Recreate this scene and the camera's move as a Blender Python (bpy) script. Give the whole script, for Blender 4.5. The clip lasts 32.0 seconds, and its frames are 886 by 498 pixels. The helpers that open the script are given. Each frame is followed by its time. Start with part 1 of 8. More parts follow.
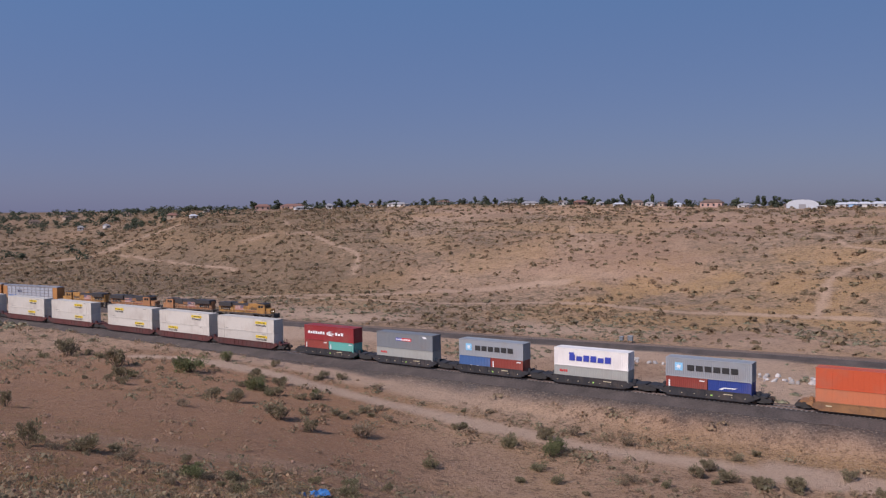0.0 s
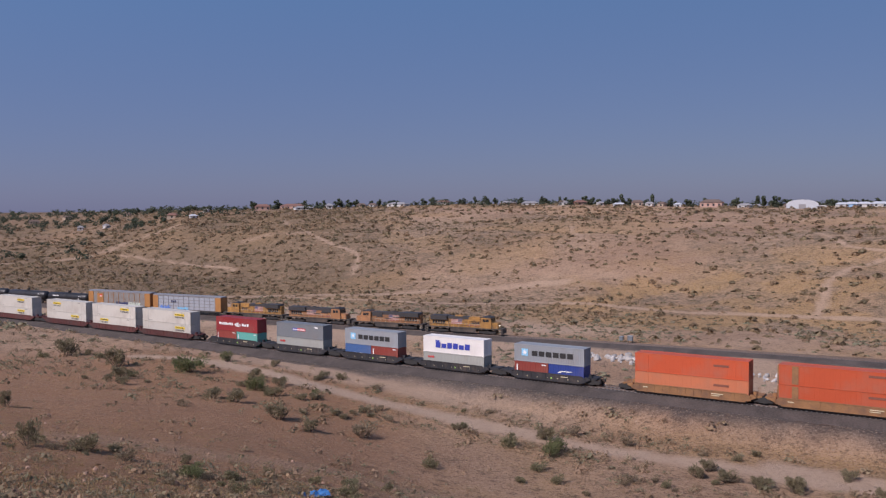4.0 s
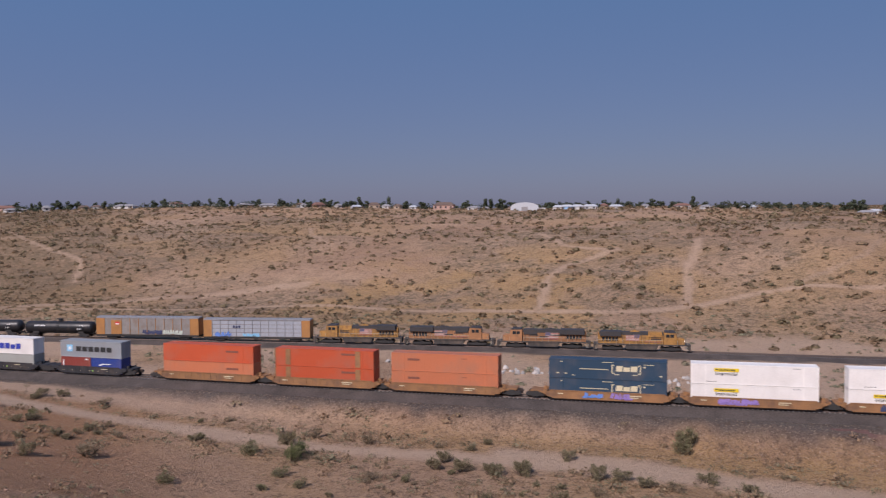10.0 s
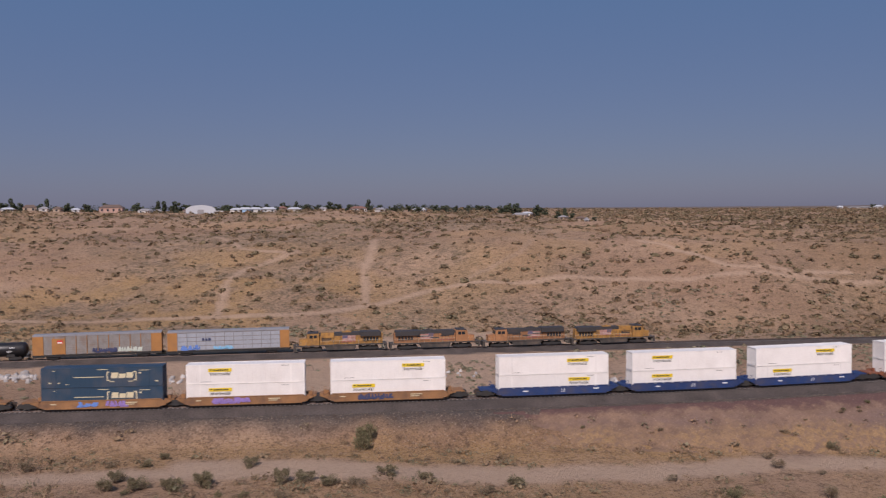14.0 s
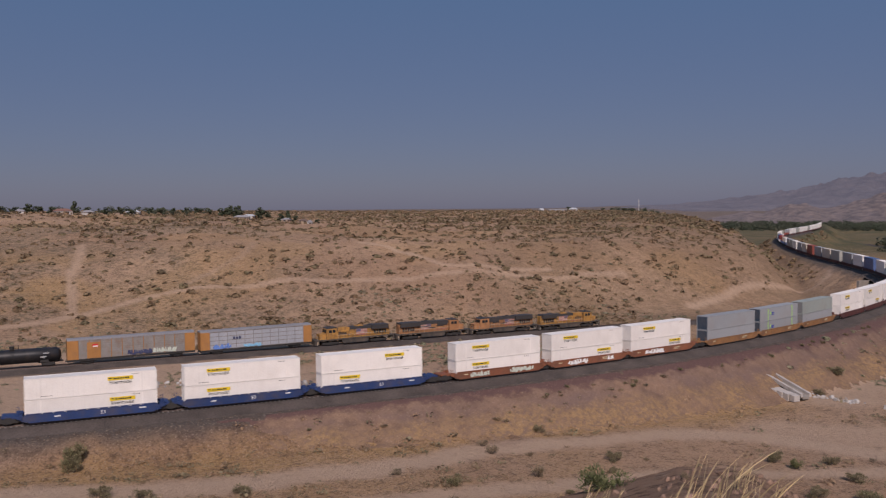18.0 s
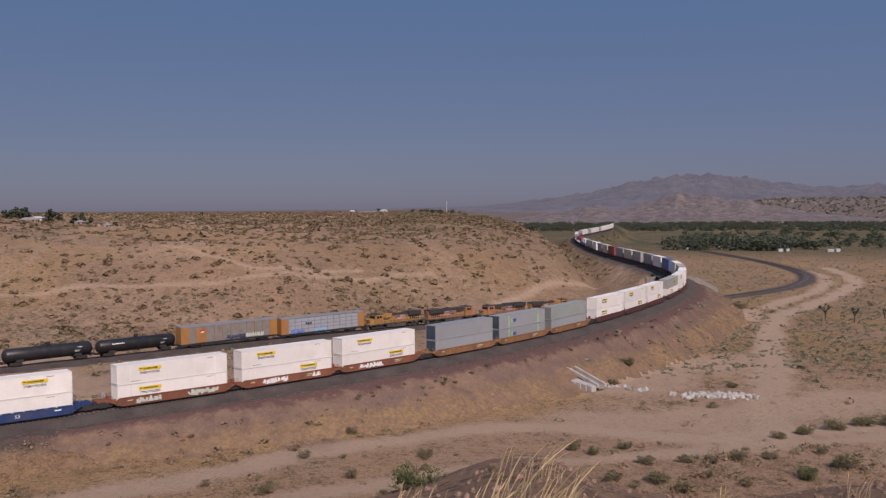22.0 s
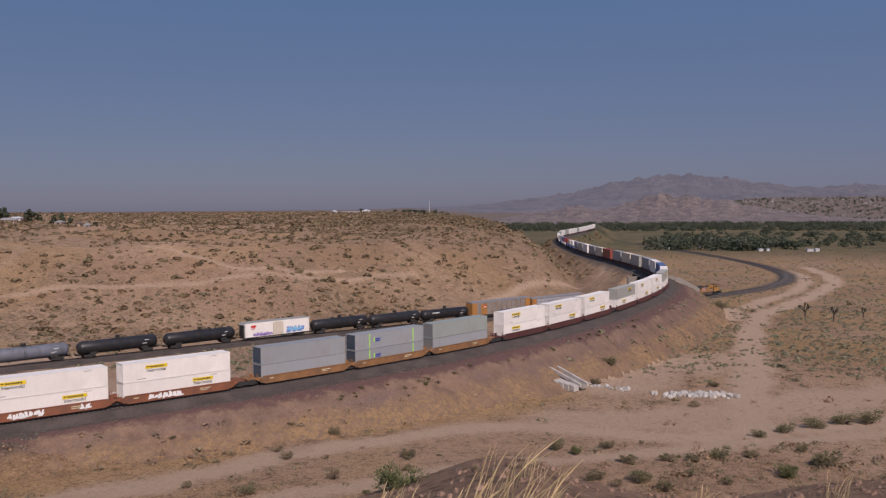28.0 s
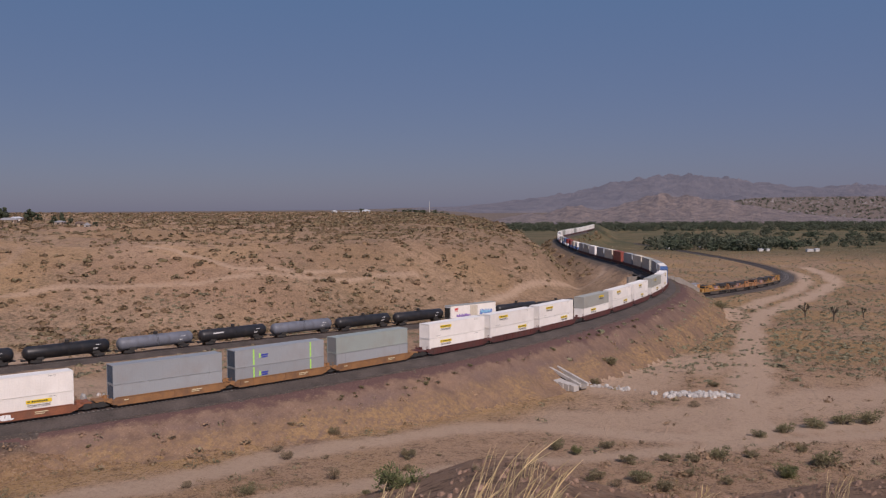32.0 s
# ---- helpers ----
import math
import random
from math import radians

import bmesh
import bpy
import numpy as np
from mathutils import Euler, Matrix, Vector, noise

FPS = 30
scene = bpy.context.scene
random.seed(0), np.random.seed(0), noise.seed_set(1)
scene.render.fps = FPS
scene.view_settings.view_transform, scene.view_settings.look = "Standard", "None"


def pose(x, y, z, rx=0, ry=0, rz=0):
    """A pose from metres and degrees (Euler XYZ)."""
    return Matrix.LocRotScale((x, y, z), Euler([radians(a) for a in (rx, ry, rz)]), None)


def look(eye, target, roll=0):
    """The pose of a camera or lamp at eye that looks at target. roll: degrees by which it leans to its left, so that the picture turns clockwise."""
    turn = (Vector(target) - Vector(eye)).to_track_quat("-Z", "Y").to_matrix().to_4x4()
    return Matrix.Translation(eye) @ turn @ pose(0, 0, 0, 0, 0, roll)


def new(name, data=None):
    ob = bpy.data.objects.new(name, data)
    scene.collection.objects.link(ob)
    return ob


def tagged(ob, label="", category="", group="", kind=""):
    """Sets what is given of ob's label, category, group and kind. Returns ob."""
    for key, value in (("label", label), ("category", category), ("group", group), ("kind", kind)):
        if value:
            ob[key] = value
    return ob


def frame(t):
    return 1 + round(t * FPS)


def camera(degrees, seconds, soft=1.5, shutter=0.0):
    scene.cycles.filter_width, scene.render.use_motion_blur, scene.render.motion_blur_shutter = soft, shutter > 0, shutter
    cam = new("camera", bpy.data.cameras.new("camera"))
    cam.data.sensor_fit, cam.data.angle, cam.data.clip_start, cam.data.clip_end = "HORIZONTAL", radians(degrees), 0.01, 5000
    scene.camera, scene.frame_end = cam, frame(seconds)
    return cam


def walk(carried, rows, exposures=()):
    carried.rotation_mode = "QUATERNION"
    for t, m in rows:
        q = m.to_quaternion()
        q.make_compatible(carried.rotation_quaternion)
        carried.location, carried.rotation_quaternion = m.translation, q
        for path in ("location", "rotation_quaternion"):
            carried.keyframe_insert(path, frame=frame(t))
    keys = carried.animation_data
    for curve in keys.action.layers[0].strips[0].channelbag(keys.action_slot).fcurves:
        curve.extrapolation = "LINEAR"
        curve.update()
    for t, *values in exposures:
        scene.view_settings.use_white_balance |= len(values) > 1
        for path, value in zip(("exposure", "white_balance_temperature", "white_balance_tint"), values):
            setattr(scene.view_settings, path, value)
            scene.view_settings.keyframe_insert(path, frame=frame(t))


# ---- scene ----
# ---- plan: eye at (0, 0, 36); near rails at 9.7, far rails at 2.0 ----
EYE_Z = 36.0
RAIL_NEAR = 9.7
RAIL_FAR = 2.0

cam = camera(53.66, 32.0, soft=1.25, shutter=0.4)


def aim(yaw, pitch=-2.64, lean=-0.51):
    return Matrix.Translation((0, 0, EYE_Z)) @ pose(0, 0, 0, 0, 0, yaw) @ pose(0, 0, 0, 90 + pitch, 0, 0) @ pose(0, 0, 0, 0, 0, lean)


PAN = [
    (0, 0.00), (3.5, 0.00), (5.5, -0.06), (6, -0.17), (6.5, -0.79), (7, -2.20), (7.5, -3.97), (8, -6.16),
    (8.5, -8.75), (9, -11.61), (9.5, -14.28), (10, -16.97), (10.5, -19.69), (11, -22.52), (11.5, -25.19), (12, -27.93),
    (12.5, -30.52), (13, -33.04), (13.5, -35.48), (14, -37.74), (14.5, -39.95), (16.5, -49.48), (17, -51.60), (17.5, -53.71),
    (18, -55.69), (18.5, -57.42), (19, -59.09), (19.5, -60.66), (20, -62.33), (20.5, -63.93), (21, -65.47), (21.5, -66.82),
    (22, -68.03), (22.5, -68.96), (23, -69.16), (25.5, -69.16), (27.5, -69.16), (32, -69.16)
]
walk(cam, [(t, aim(y)) for t, y in PAN], [(0, 0.09, 6150, 24), (6, 0.10, 6150, 24), (10, 0.04, 6250, 24), (13, -0.05, 6400, 24), (16, -0.19, 6580, 24), (18, -0.27, 6650, 24), (20, -0.21, 6650, 24), (23, -0.12, 6650, 24), (32, -0.12, 6650, 24)])

# ---- world and sun ----
SUN_AZ = math.atan2(-0.66, -0.75)
SUN_EL = radians(41)
HAZE_LOW = (2.12, 2.38, 4.30)
HAZE_HIGH = (1.50, 3.10, 5.75)
world = bpy.data.worlds.new("world")
scene.world = world
world.use_nodes = True
wn = world.node_tree.nodes
sky = wn.new("ShaderNodeTexSky")
sky.sky_type = "NISHITA"
sky.sun_disc = False
sky.sun_elevation = SUN_EL
sky.sun_rotation = math.pi / 2 - SUN_AZ
sky.altitude = 900
sky.air_density = 1.0
sky.dust_density = 1.2
sky.ozone_density = 3.0
wn["Background"].inputs[1].default_value = 0.0565
haze = wn.new("ShaderNodeMix")  # thick even haze over the clear sky
haze.data_type = "RGBA"
haze.inputs["Factor"].default_value = 0.66
way, part_z, lift, tint = wn.new("ShaderNodeTexCoord"), wn.new("ShaderNodeSeparateXYZ"), wn.new("ShaderNodeMapRange"), wn.new("ShaderNodeMix")
lift.inputs[1].default_value, lift.inputs[2].default_value = -0.01, 0.24
tint.data_type = "RGBA"
tint.inputs["A"].default_value, tint.inputs["B"].default_value = (*HAZE_LOW, 1), (*HAZE_HIGH, 1)
toward, gain, lit = wn.new("ShaderNodeVectorMath"), wn.new("ShaderNodeMapRange"), wn.new("ShaderNodeVectorMath")  # haze brightens towards the sun
toward.operation, lit.operation = "DOT_PRODUCT", "SCALE"
toward.inputs[1].default_value = (math.cos(SUN_AZ) * math.cos(SUN_EL), math.sin(SUN_AZ) * math.cos(SUN_EL), math.sin(SUN_EL))
gain.inputs[1].default_value, gain.inputs[2].default_value, gain.inputs[3].default_value, gain.inputs[4].default_value = -0.75, 0.1, 0.93, 1.25
wl = world.node_tree.links
wl.new(way.outputs["Generated"], part_z.inputs[0]), wl.new(part_z.outputs["Z"], lift.inputs[0]), wl.new(lift.outputs[0], tint.inputs["Factor"])
wl.new(way.outputs["Generated"], toward.inputs[0]), wl.new(toward.outputs["Value"], gain.inputs[0])
wl.new(tint.outputs["Result"], lit.inputs[0]), wl.new(gain.outputs[0], lit.inputs["Scale"]), wl.new(lit.outputs[0], haze.inputs["B"])
world.node_tree.links.new(sky.outputs[0], haze.inputs["A"])
world.node_tree.links.new(haze.outputs["Result"], wn["Background"].inputs[0])

sun_dir = Vector((math.cos(SUN_AZ) * math.cos(SUN_EL), math.sin(SUN_AZ) * math.cos(SUN_EL), math.sin(SUN_EL)))
sun = new("sun", bpy.data.lights.new("sun", "SUN"))
sun.data.energy = 3.7
sun.data.angle = radians(0.6)
sun.data.color = (1.0, 0.93, 0.84)
sun.matrix_world = look(sun_dir * 200, (0, 0, 0))

# ---- materials ----
def mat(name, colour, rough=0.8, metal=0.0, vary=0.12, scale=3.0, fine=40.0, bump=0.0, coord="Object", rand=0.0, dirt=None, dirt_amount=0.0, dirt_scale=0.6):
    """A painted or natural surface with tone variation at two scales, optional dirt and bump."""
    m = bpy.data.materials.new(name)
    m.use_nodes = True
    n, l = m.node_tree.nodes, m.node_tree.links
    b = n["Principled BSDF"]
    b.inputs["Roughness"].default_value, b.inputs["Metallic"].default_value = rough, metal
    tc = n.new("ShaderNodeTexCoord")
    big, small = n.new("ShaderNodeTexNoise"), n.new("ShaderNodeTexNoise")
    for t, s in ((big, scale), (small, fine)):
        t.inputs["Scale"].default_value, t.inputs["Detail"].default_value = s, 5
        l.new(tc.outputs[coord], t.inputs["Vector"])
    add = n.new("ShaderNodeMath")
    add.operation = "ADD"
    l.new(big.outputs[0], add.inputs[0]), l.new(small.outputs[0], add.inputs[1])
    ramp = n.new("ShaderNodeMapRange")
    ramp.inputs[1].default_value, ramp.inputs[2].default_value = 0.7, 1.3
    ramp.inputs[3].default_value, ramp.inputs[4].default_value = 1 - vary, 1 + vary
    l.new(add.outputs[0], ramp.inputs[0])
    value = ramp.outputs[0]
    if rand:
        info, r2, mul = n.new("ShaderNodeObjectInfo"), n.new("ShaderNodeMapRange"), n.new("ShaderNodeMath")
        r2.inputs[3].default_value, r2.inputs[4].default_value = 1 - rand, 1 + rand
        mul.operation = "MULTIPLY"
        l.new(info.outputs["Random"], r2.inputs[0]), l.new(value, mul.inputs[0]), l.new(r2.outputs[0], mul.inputs[1])
        value = mul.outputs[0]
    mix = n.new("ShaderNodeVectorMath")
    mix.operation = "SCALE"
    mix.inputs[0].default_value = colour[:3]
    l.new(value, mix.inputs["Scale"])
    out = mix.outputs[0]
    if dirt:
        dn, dr, dm = n.new("ShaderNodeTexNoise"), n.new("ShaderNodeMapRange"), n.new("ShaderNodeMix")
        dn.inputs["Scale"].default_value, dn.inputs["Detail"].default_value = dirt_scale, 8
        l.new(tc.outputs[coord], dn.inputs["Vector"])
        dr.inputs[1].default_value, dr.inputs[2].default_value = 0.48, 0.72
        dr.inputs[3].default_value, dr.inputs[4].default_value = 0, dirt_amount
        dm.data_type = "RGBA"
        dm.inputs["B"].default_value = (*dirt, 1)
        l.new(dn.outputs[0], dr.inputs[0]), l.new(dr.outputs[0], dm.inputs["Factor"]), l.new(out, dm.inputs["A"])
        out = dm.outputs["Result"]
    l.new(out, b.inputs["Base Color"])
    if bump:
        bp = n.new("ShaderNodeBump")
        bp.inputs["Strength"].default_value, bp.inputs["Distance"].default_value = 0.6, bump
        l.new(small.outputs[0], bp.inputs["Height"]), l.new(bp.outputs[0], b.inputs["Normal"])
    return m


def glow(name, colour, strength):
    m = bpy.data.materials.new(name)
    m.use_nodes = True
    b = m.node_tree.nodes["Principled BSDF"]
    b.inputs["Base Color"].default_value = (*colour, 1)
    b.inputs["Emission Color"].default_value = (*colour, 1)
    b.inputs["Emission Strength"].default_value = strength
    return m


# ---- mesh helpers ----
def box(bm, x0, x1, y0, y1, z0, z1):
    v = [bm.verts.new(p) for p in ((x0, y0, z0), (x1, y0, z0), (x1, y1, z0), (x0, y1, z0), (x0, y0, z1), (x1, y0, z1), (x1, y1, z1), (x0, y1, z1))]
    for f in ((0, 3, 2, 1), (4, 5, 6, 7), (0, 1, 5, 4), (1, 2, 6, 5), (2, 3, 7, 6), (3, 0, 4, 7)):
        bm.faces.new([v[i] for i in f])
    return v


def tube(bm, a, b, r0, r1=None, n=8, cap=True):
    """A tapered round bar from a to b."""
    a, b = Vector(a), Vector(b)
    r1 = r0 if r1 is None else r1
    q = (b - a).to_track_quat("Z", "Y")
    rings = []
    for p, r in ((a, r0), (b, r1)):
        rings.append([bm.verts.new(p + q @ Vector((r * math.cos(2 * math.pi * i / n), r * math.sin(2 * math.pi * i / n), 0))) for i in range(n)])
    for i in range(n):
        bm.faces.new((rings[0][i], rings[0][(i + 1) % n], rings[1][(i + 1) % n], rings[1][i]))
    if cap:
        bm.faces.new(rings[0][::-1]), bm.faces.new(rings[1])


def prism(bm, outline, y0, y1):
    """An outline in x and z pushed from y0 to y1."""
    a = [bm.verts.new((x, y0, z)) for x, z in outline]
    b = [bm.verts.new((x, y1, z)) for x, z in outline]
    n = len(outline)
    for i in range(n):
        bm.faces.new((a[i], a[(i + 1) % n], b[(i + 1) % n], b[i]))
    bm.faces.new(a[::-1]), bm.faces.new(b)


def mesh_of(name, bm, material, smooth=False):
    bmesh.ops.recalc_face_normals(bm, faces=bm.faces[:])
    me = bpy.data.meshes.new(name)
    bm.to_mesh(me)
    bm.free()
    me.materials.append(material)
    if smooth:
        me.polygons.foreach_set("use_smooth", [True] * len(me.polygons))
    return me


def part(name, bm, material, parent=None, label="", smooth=False):
    ob = new(name, mesh_of(name, bm, material, smooth))
    ob.parent = parent
    if label:
        ob["label"] = label
    return ob


def raw(name, verts, faces, material, smooth=False, parent=None):
    me = bpy.data.meshes.new(name)
    me.from_pydata([tuple(v) for v in verts], [], [tuple(int(i) for i in f) for f in faces])
    me.materials.append(material)
    if smooth:
        me.polygons.foreach_set("use_smooth", [True] * len(me.polygons))
    ob = new(name, me)
    ob.parent = parent
    return ob


def shared(name, me, parent, m):
    ob = new(name, me)
    ob.parent = parent
    ob.matrix_local = m
    return ob

# ---- the two railway lines in plan ----
NEAR_VIA = ((-420, 412), (-260, 315), (-132, 235), (-82, 201), (-33, 166), (17, 132), (67, 100), (119, 69), (175, 47), (232, 36), (292, 32), (352, 44), (408, 66),
            (463, 90), (519, 111), (576, 130), (640, 150), (700, 166), (770, 181), (850, 187), (940, 194), (1060, 207), (1200, 232), (1400, 272))
FAR_VIA = ((-421, 441), (-283, 373), (-178, 319), (-85, 271), (-36, 246), (8, 225), (58, 203), (92, 185), (119, 170), (161, 149), (200, 130), (233, 112.8), (259, 99), (327, 62.5),
           (384, 29), (411, 16), (440, 4), (480, -5), (515, -7), (551, -4), (610, 10), (676, 31), (736, 53), (820, 87), (902, 120), (1004, 164), (1133, 215), (1280, 275))


def line(via, sigma=22.0):
    """A smooth line through the stations, one point a metre."""
    v = np.array(via, float)
    c = np.concatenate([[0], np.cumsum(np.hypot(*np.diff(v, axis=0).T))])
    s = np.arange(0, c[-1], 2.0)
    p = np.stack([np.interp(s, c, v[:, 0]), np.interp(s, c, v[:, 1])], 1)
    n = int(3 * sigma / 2)
    k = np.exp(-0.5 * (np.arange(-n, n + 1) * 2 / sigma) ** 2)
    k /= k.sum()
    e = np.concatenate([2 * p[0] - p[n:0:-1], p, 2 * p[-1] - p[-2:-n - 2:-1]])
    p = np.stack([np.convolve(e[:, i], k, "valid") for i in (0, 1)], 1)
    c = np.concatenate([[0], np.cumsum(np.hypot(*np.diff(p, axis=0).T))])
    s = np.arange(0, c[-1], 1.0)
    return np.stack([np.interp(s, c, p[:, 0]), np.interp(s, c, p[:, 1])], 1)


NEAR, FAR = line(NEAR_VIA), line(FAR_VIA)


def near_z(s):
    return np.full(np.shape(s), RAIL_NEAR)


def far_z(s):
    """The far line falls steadily to the underpass."""
    return np.interp(s, (0, 270, 480, 600, 690, 760, 837, 900, 965, 1010, 2000), (8.5, 5.72, 3.69, 2.75, 1.6, 0.35, -1.52, -1.95, -2.3, -2.4, -2.6))


def along(curve, s, off=0.0):
    """Place and unit direction at s metres along a line, off metres to the right."""
    s = np.clip(np.asarray(s, float), 1, len(curve) - 3)
    k = s.astype(int)
    f = (s - k)[..., None]
    p = curve[k] * (1 - f) + curve[k + 1] * f
    d = (curve[k + 1] - curve[k - 1]) * (1 - f) + (curve[k + 2] - curve[k]) * f
    d = d / np.hypot(d[..., 0], d[..., 1])[..., None]
    return p + off * np.stack([d[..., 1], -d[..., 0]], -1), d


def beside(curve, x, y):
    """Distance from a line (positive to its right) and the metres along it."""
    pts = np.stack([x, y], 1)
    coarse = curve[::5]
    dist, where = np.empty(len(pts)), np.empty(len(pts))
    for a in range(0, len(pts), 20000):
        q = pts[a:a + 20000]
        i = ((q[:, None, 0] - coarse[None, :, 0]) ** 2 + (q[:, None, 1] - coarse[None, :, 1]) ** 2).argmin(1) * 5
        best = np.full(len(q), 1e18)
        bs = i.astype(float)
        for o in range(-4, 5):
            j = np.clip(i + o, 1, len(curve) - 2)
            t = curve[j + 1] - curve[j - 1]
            t = t / np.hypot(*t.T)[:, None]
            e = q - curve[j]
            f = np.clip((e * t).sum(1), -0.6, 0.6)
            d2 = ((e - f[:, None] * t) ** 2).sum(1)
            m = d2 < best
            best[m], bs[m] = d2[m], (j + f)[m]
        j = np.clip(np.round(bs).astype(int), 1, len(curve) - 2)
        t = curve[j + 1] - curve[j - 1]
        e = q - curve[j]
        dist[a:a + 20000] = np.sqrt(best) * np.sign(t[:, 1] * e[:, 0] - t[:, 0] * e[:, 1])
        where[a:a + 20000] = bs
    return dist, where


# ---- lattice noise for the relief ----
_rng = np.random.RandomState(7)
_grid = _rng.rand(256, 256)


def fuzz(x, y, size, octaves=3):
    out, amp, tot = 0, 1.0, 0
    for o in range(octaves):
        u, v = x / size * 2 ** o + 17.3 * o, y / size * 2 ** o + 5.1 * o
        i, j = np.floor(u).astype(int), np.floor(v).astype(int)
        f, g = u - i, v - j
        f, g = f * f * (3 - 2 * f), g * g * (3 - 2 * g)
        a = _grid[i % 256, j % 256] * (1 - f) + _grid[(i + 1) % 256, j % 256] * f
        b = _grid[i % 256, (j + 1) % 256] * (1 - f) + _grid[(i + 1) % 256, (j + 1) % 256] * f
        out = out + amp * (a * (1 - g) + b * g)
        tot += amp
        amp *= 0.5
    return out / tot * 2 - 1


def step(a, b, x):
    t = np.clip((x - a) / (b - a), 0, 1)
    return t * t * (3 - 2 * t)


# hill beyond the far line: bearing (left of north), toe, brow and its height, crest and its height
HILL = np.array((
    (40, 560, 900, 9, 1700, 31), (30, 530, 900, 10, 1700, 32.5), (24, 500, 860, 12, 1600, 33.5), (19.5, 465, 680, 20, 1300, 34), (16.5, 435, 610, 25, 800, 35.5), (10, 360, 520, 24, 720, 36.5), (0, 310, 470, 25, 700, 39),
    (-10, 280, 420, 24, 680, 37.5), (-20, 262, 390, 24, 660, 34.5), (-30, 250, 370, 25, 680, 35.3), (-40, 246, 350, 25, 900, 35.2), (-50, 250, 345, 24, 1500, 32.5),
    (-58, 262, 350, 23, 1500, 31.5), (-63, 285, 365, 22, 1400, 31), (-67, 300, 375, 22, 1000, 30), (-71, 316, 395, 21, 800, 27), (-75, 338, 430, 17, 650, 19), (-78.5, 362, 465, 8, 560, 8)))
FOOT = np.array(((250, 9.2), (430, 9.0), (480, 8.2), (540, 6.2), (600, 5.2), (650, 3.0), (700, 1.6), (760, 0.8), (820, 0.2)))


# depth of the bluff below the eye: a row for each bearing, at the ranges in BLUFF_R
BLUFF_R = (0, 5, 12, 25, 50, 85, 130, 180)
BLUFF = ((60, (1.6, 2.4, 3.6, 5, 7, 9.5, 13, 17)), (40, (1.6, 2.8, 4.6, 7, 10.5, 14, 18, 22)), (27, (1.6, 3, 5.2, 8.6, 13.2, 18, 22.4, 25.5)), (20, (1.6, 3.1, 5.5, 9.3, 14.6, 19.5, 24, 26.8)),
         (13, (1.6, 3.2, 5.7, 10, 16.4, 22, 26, 27.5)), (6, (1.6, 3.2, 5.7, 10.1, 17.6, 25.2, 28, 29)), (0, (1.6, 3.3, 5.8, 10.2, 18.6, 29, 32, 33)), (-10, (1.6, 3.3, 5.8, 10.2, 18.8, 31, 34, 36)))
LIP = np.array(((-105, 0.265), (-97, 0.277), (-92, 0.296), (-87, 0.321), (-83, 0.325), (-78, 0.311), (-75, 0.289), (-71, 0.291), (-67, 0.315), (-63, 0.335), (-55, 0.345), (-30, 0.345)))


def bluff_depth(az, r):
    rows = np.stack([np.interp(r, BLUFF_R, d) for _, d in BLUFF[::-1]])
    k = np.interp(az, [b[0] for b in BLUFF[::-1]], range(len(BLUFF)))
    i = np.clip(k.astype(int), 0, len(BLUFF) - 2)
    f = k - i
    j = np.arange(len(r))
    return rows[i, j] * (1 - f) + rows[i + 1, j] * f


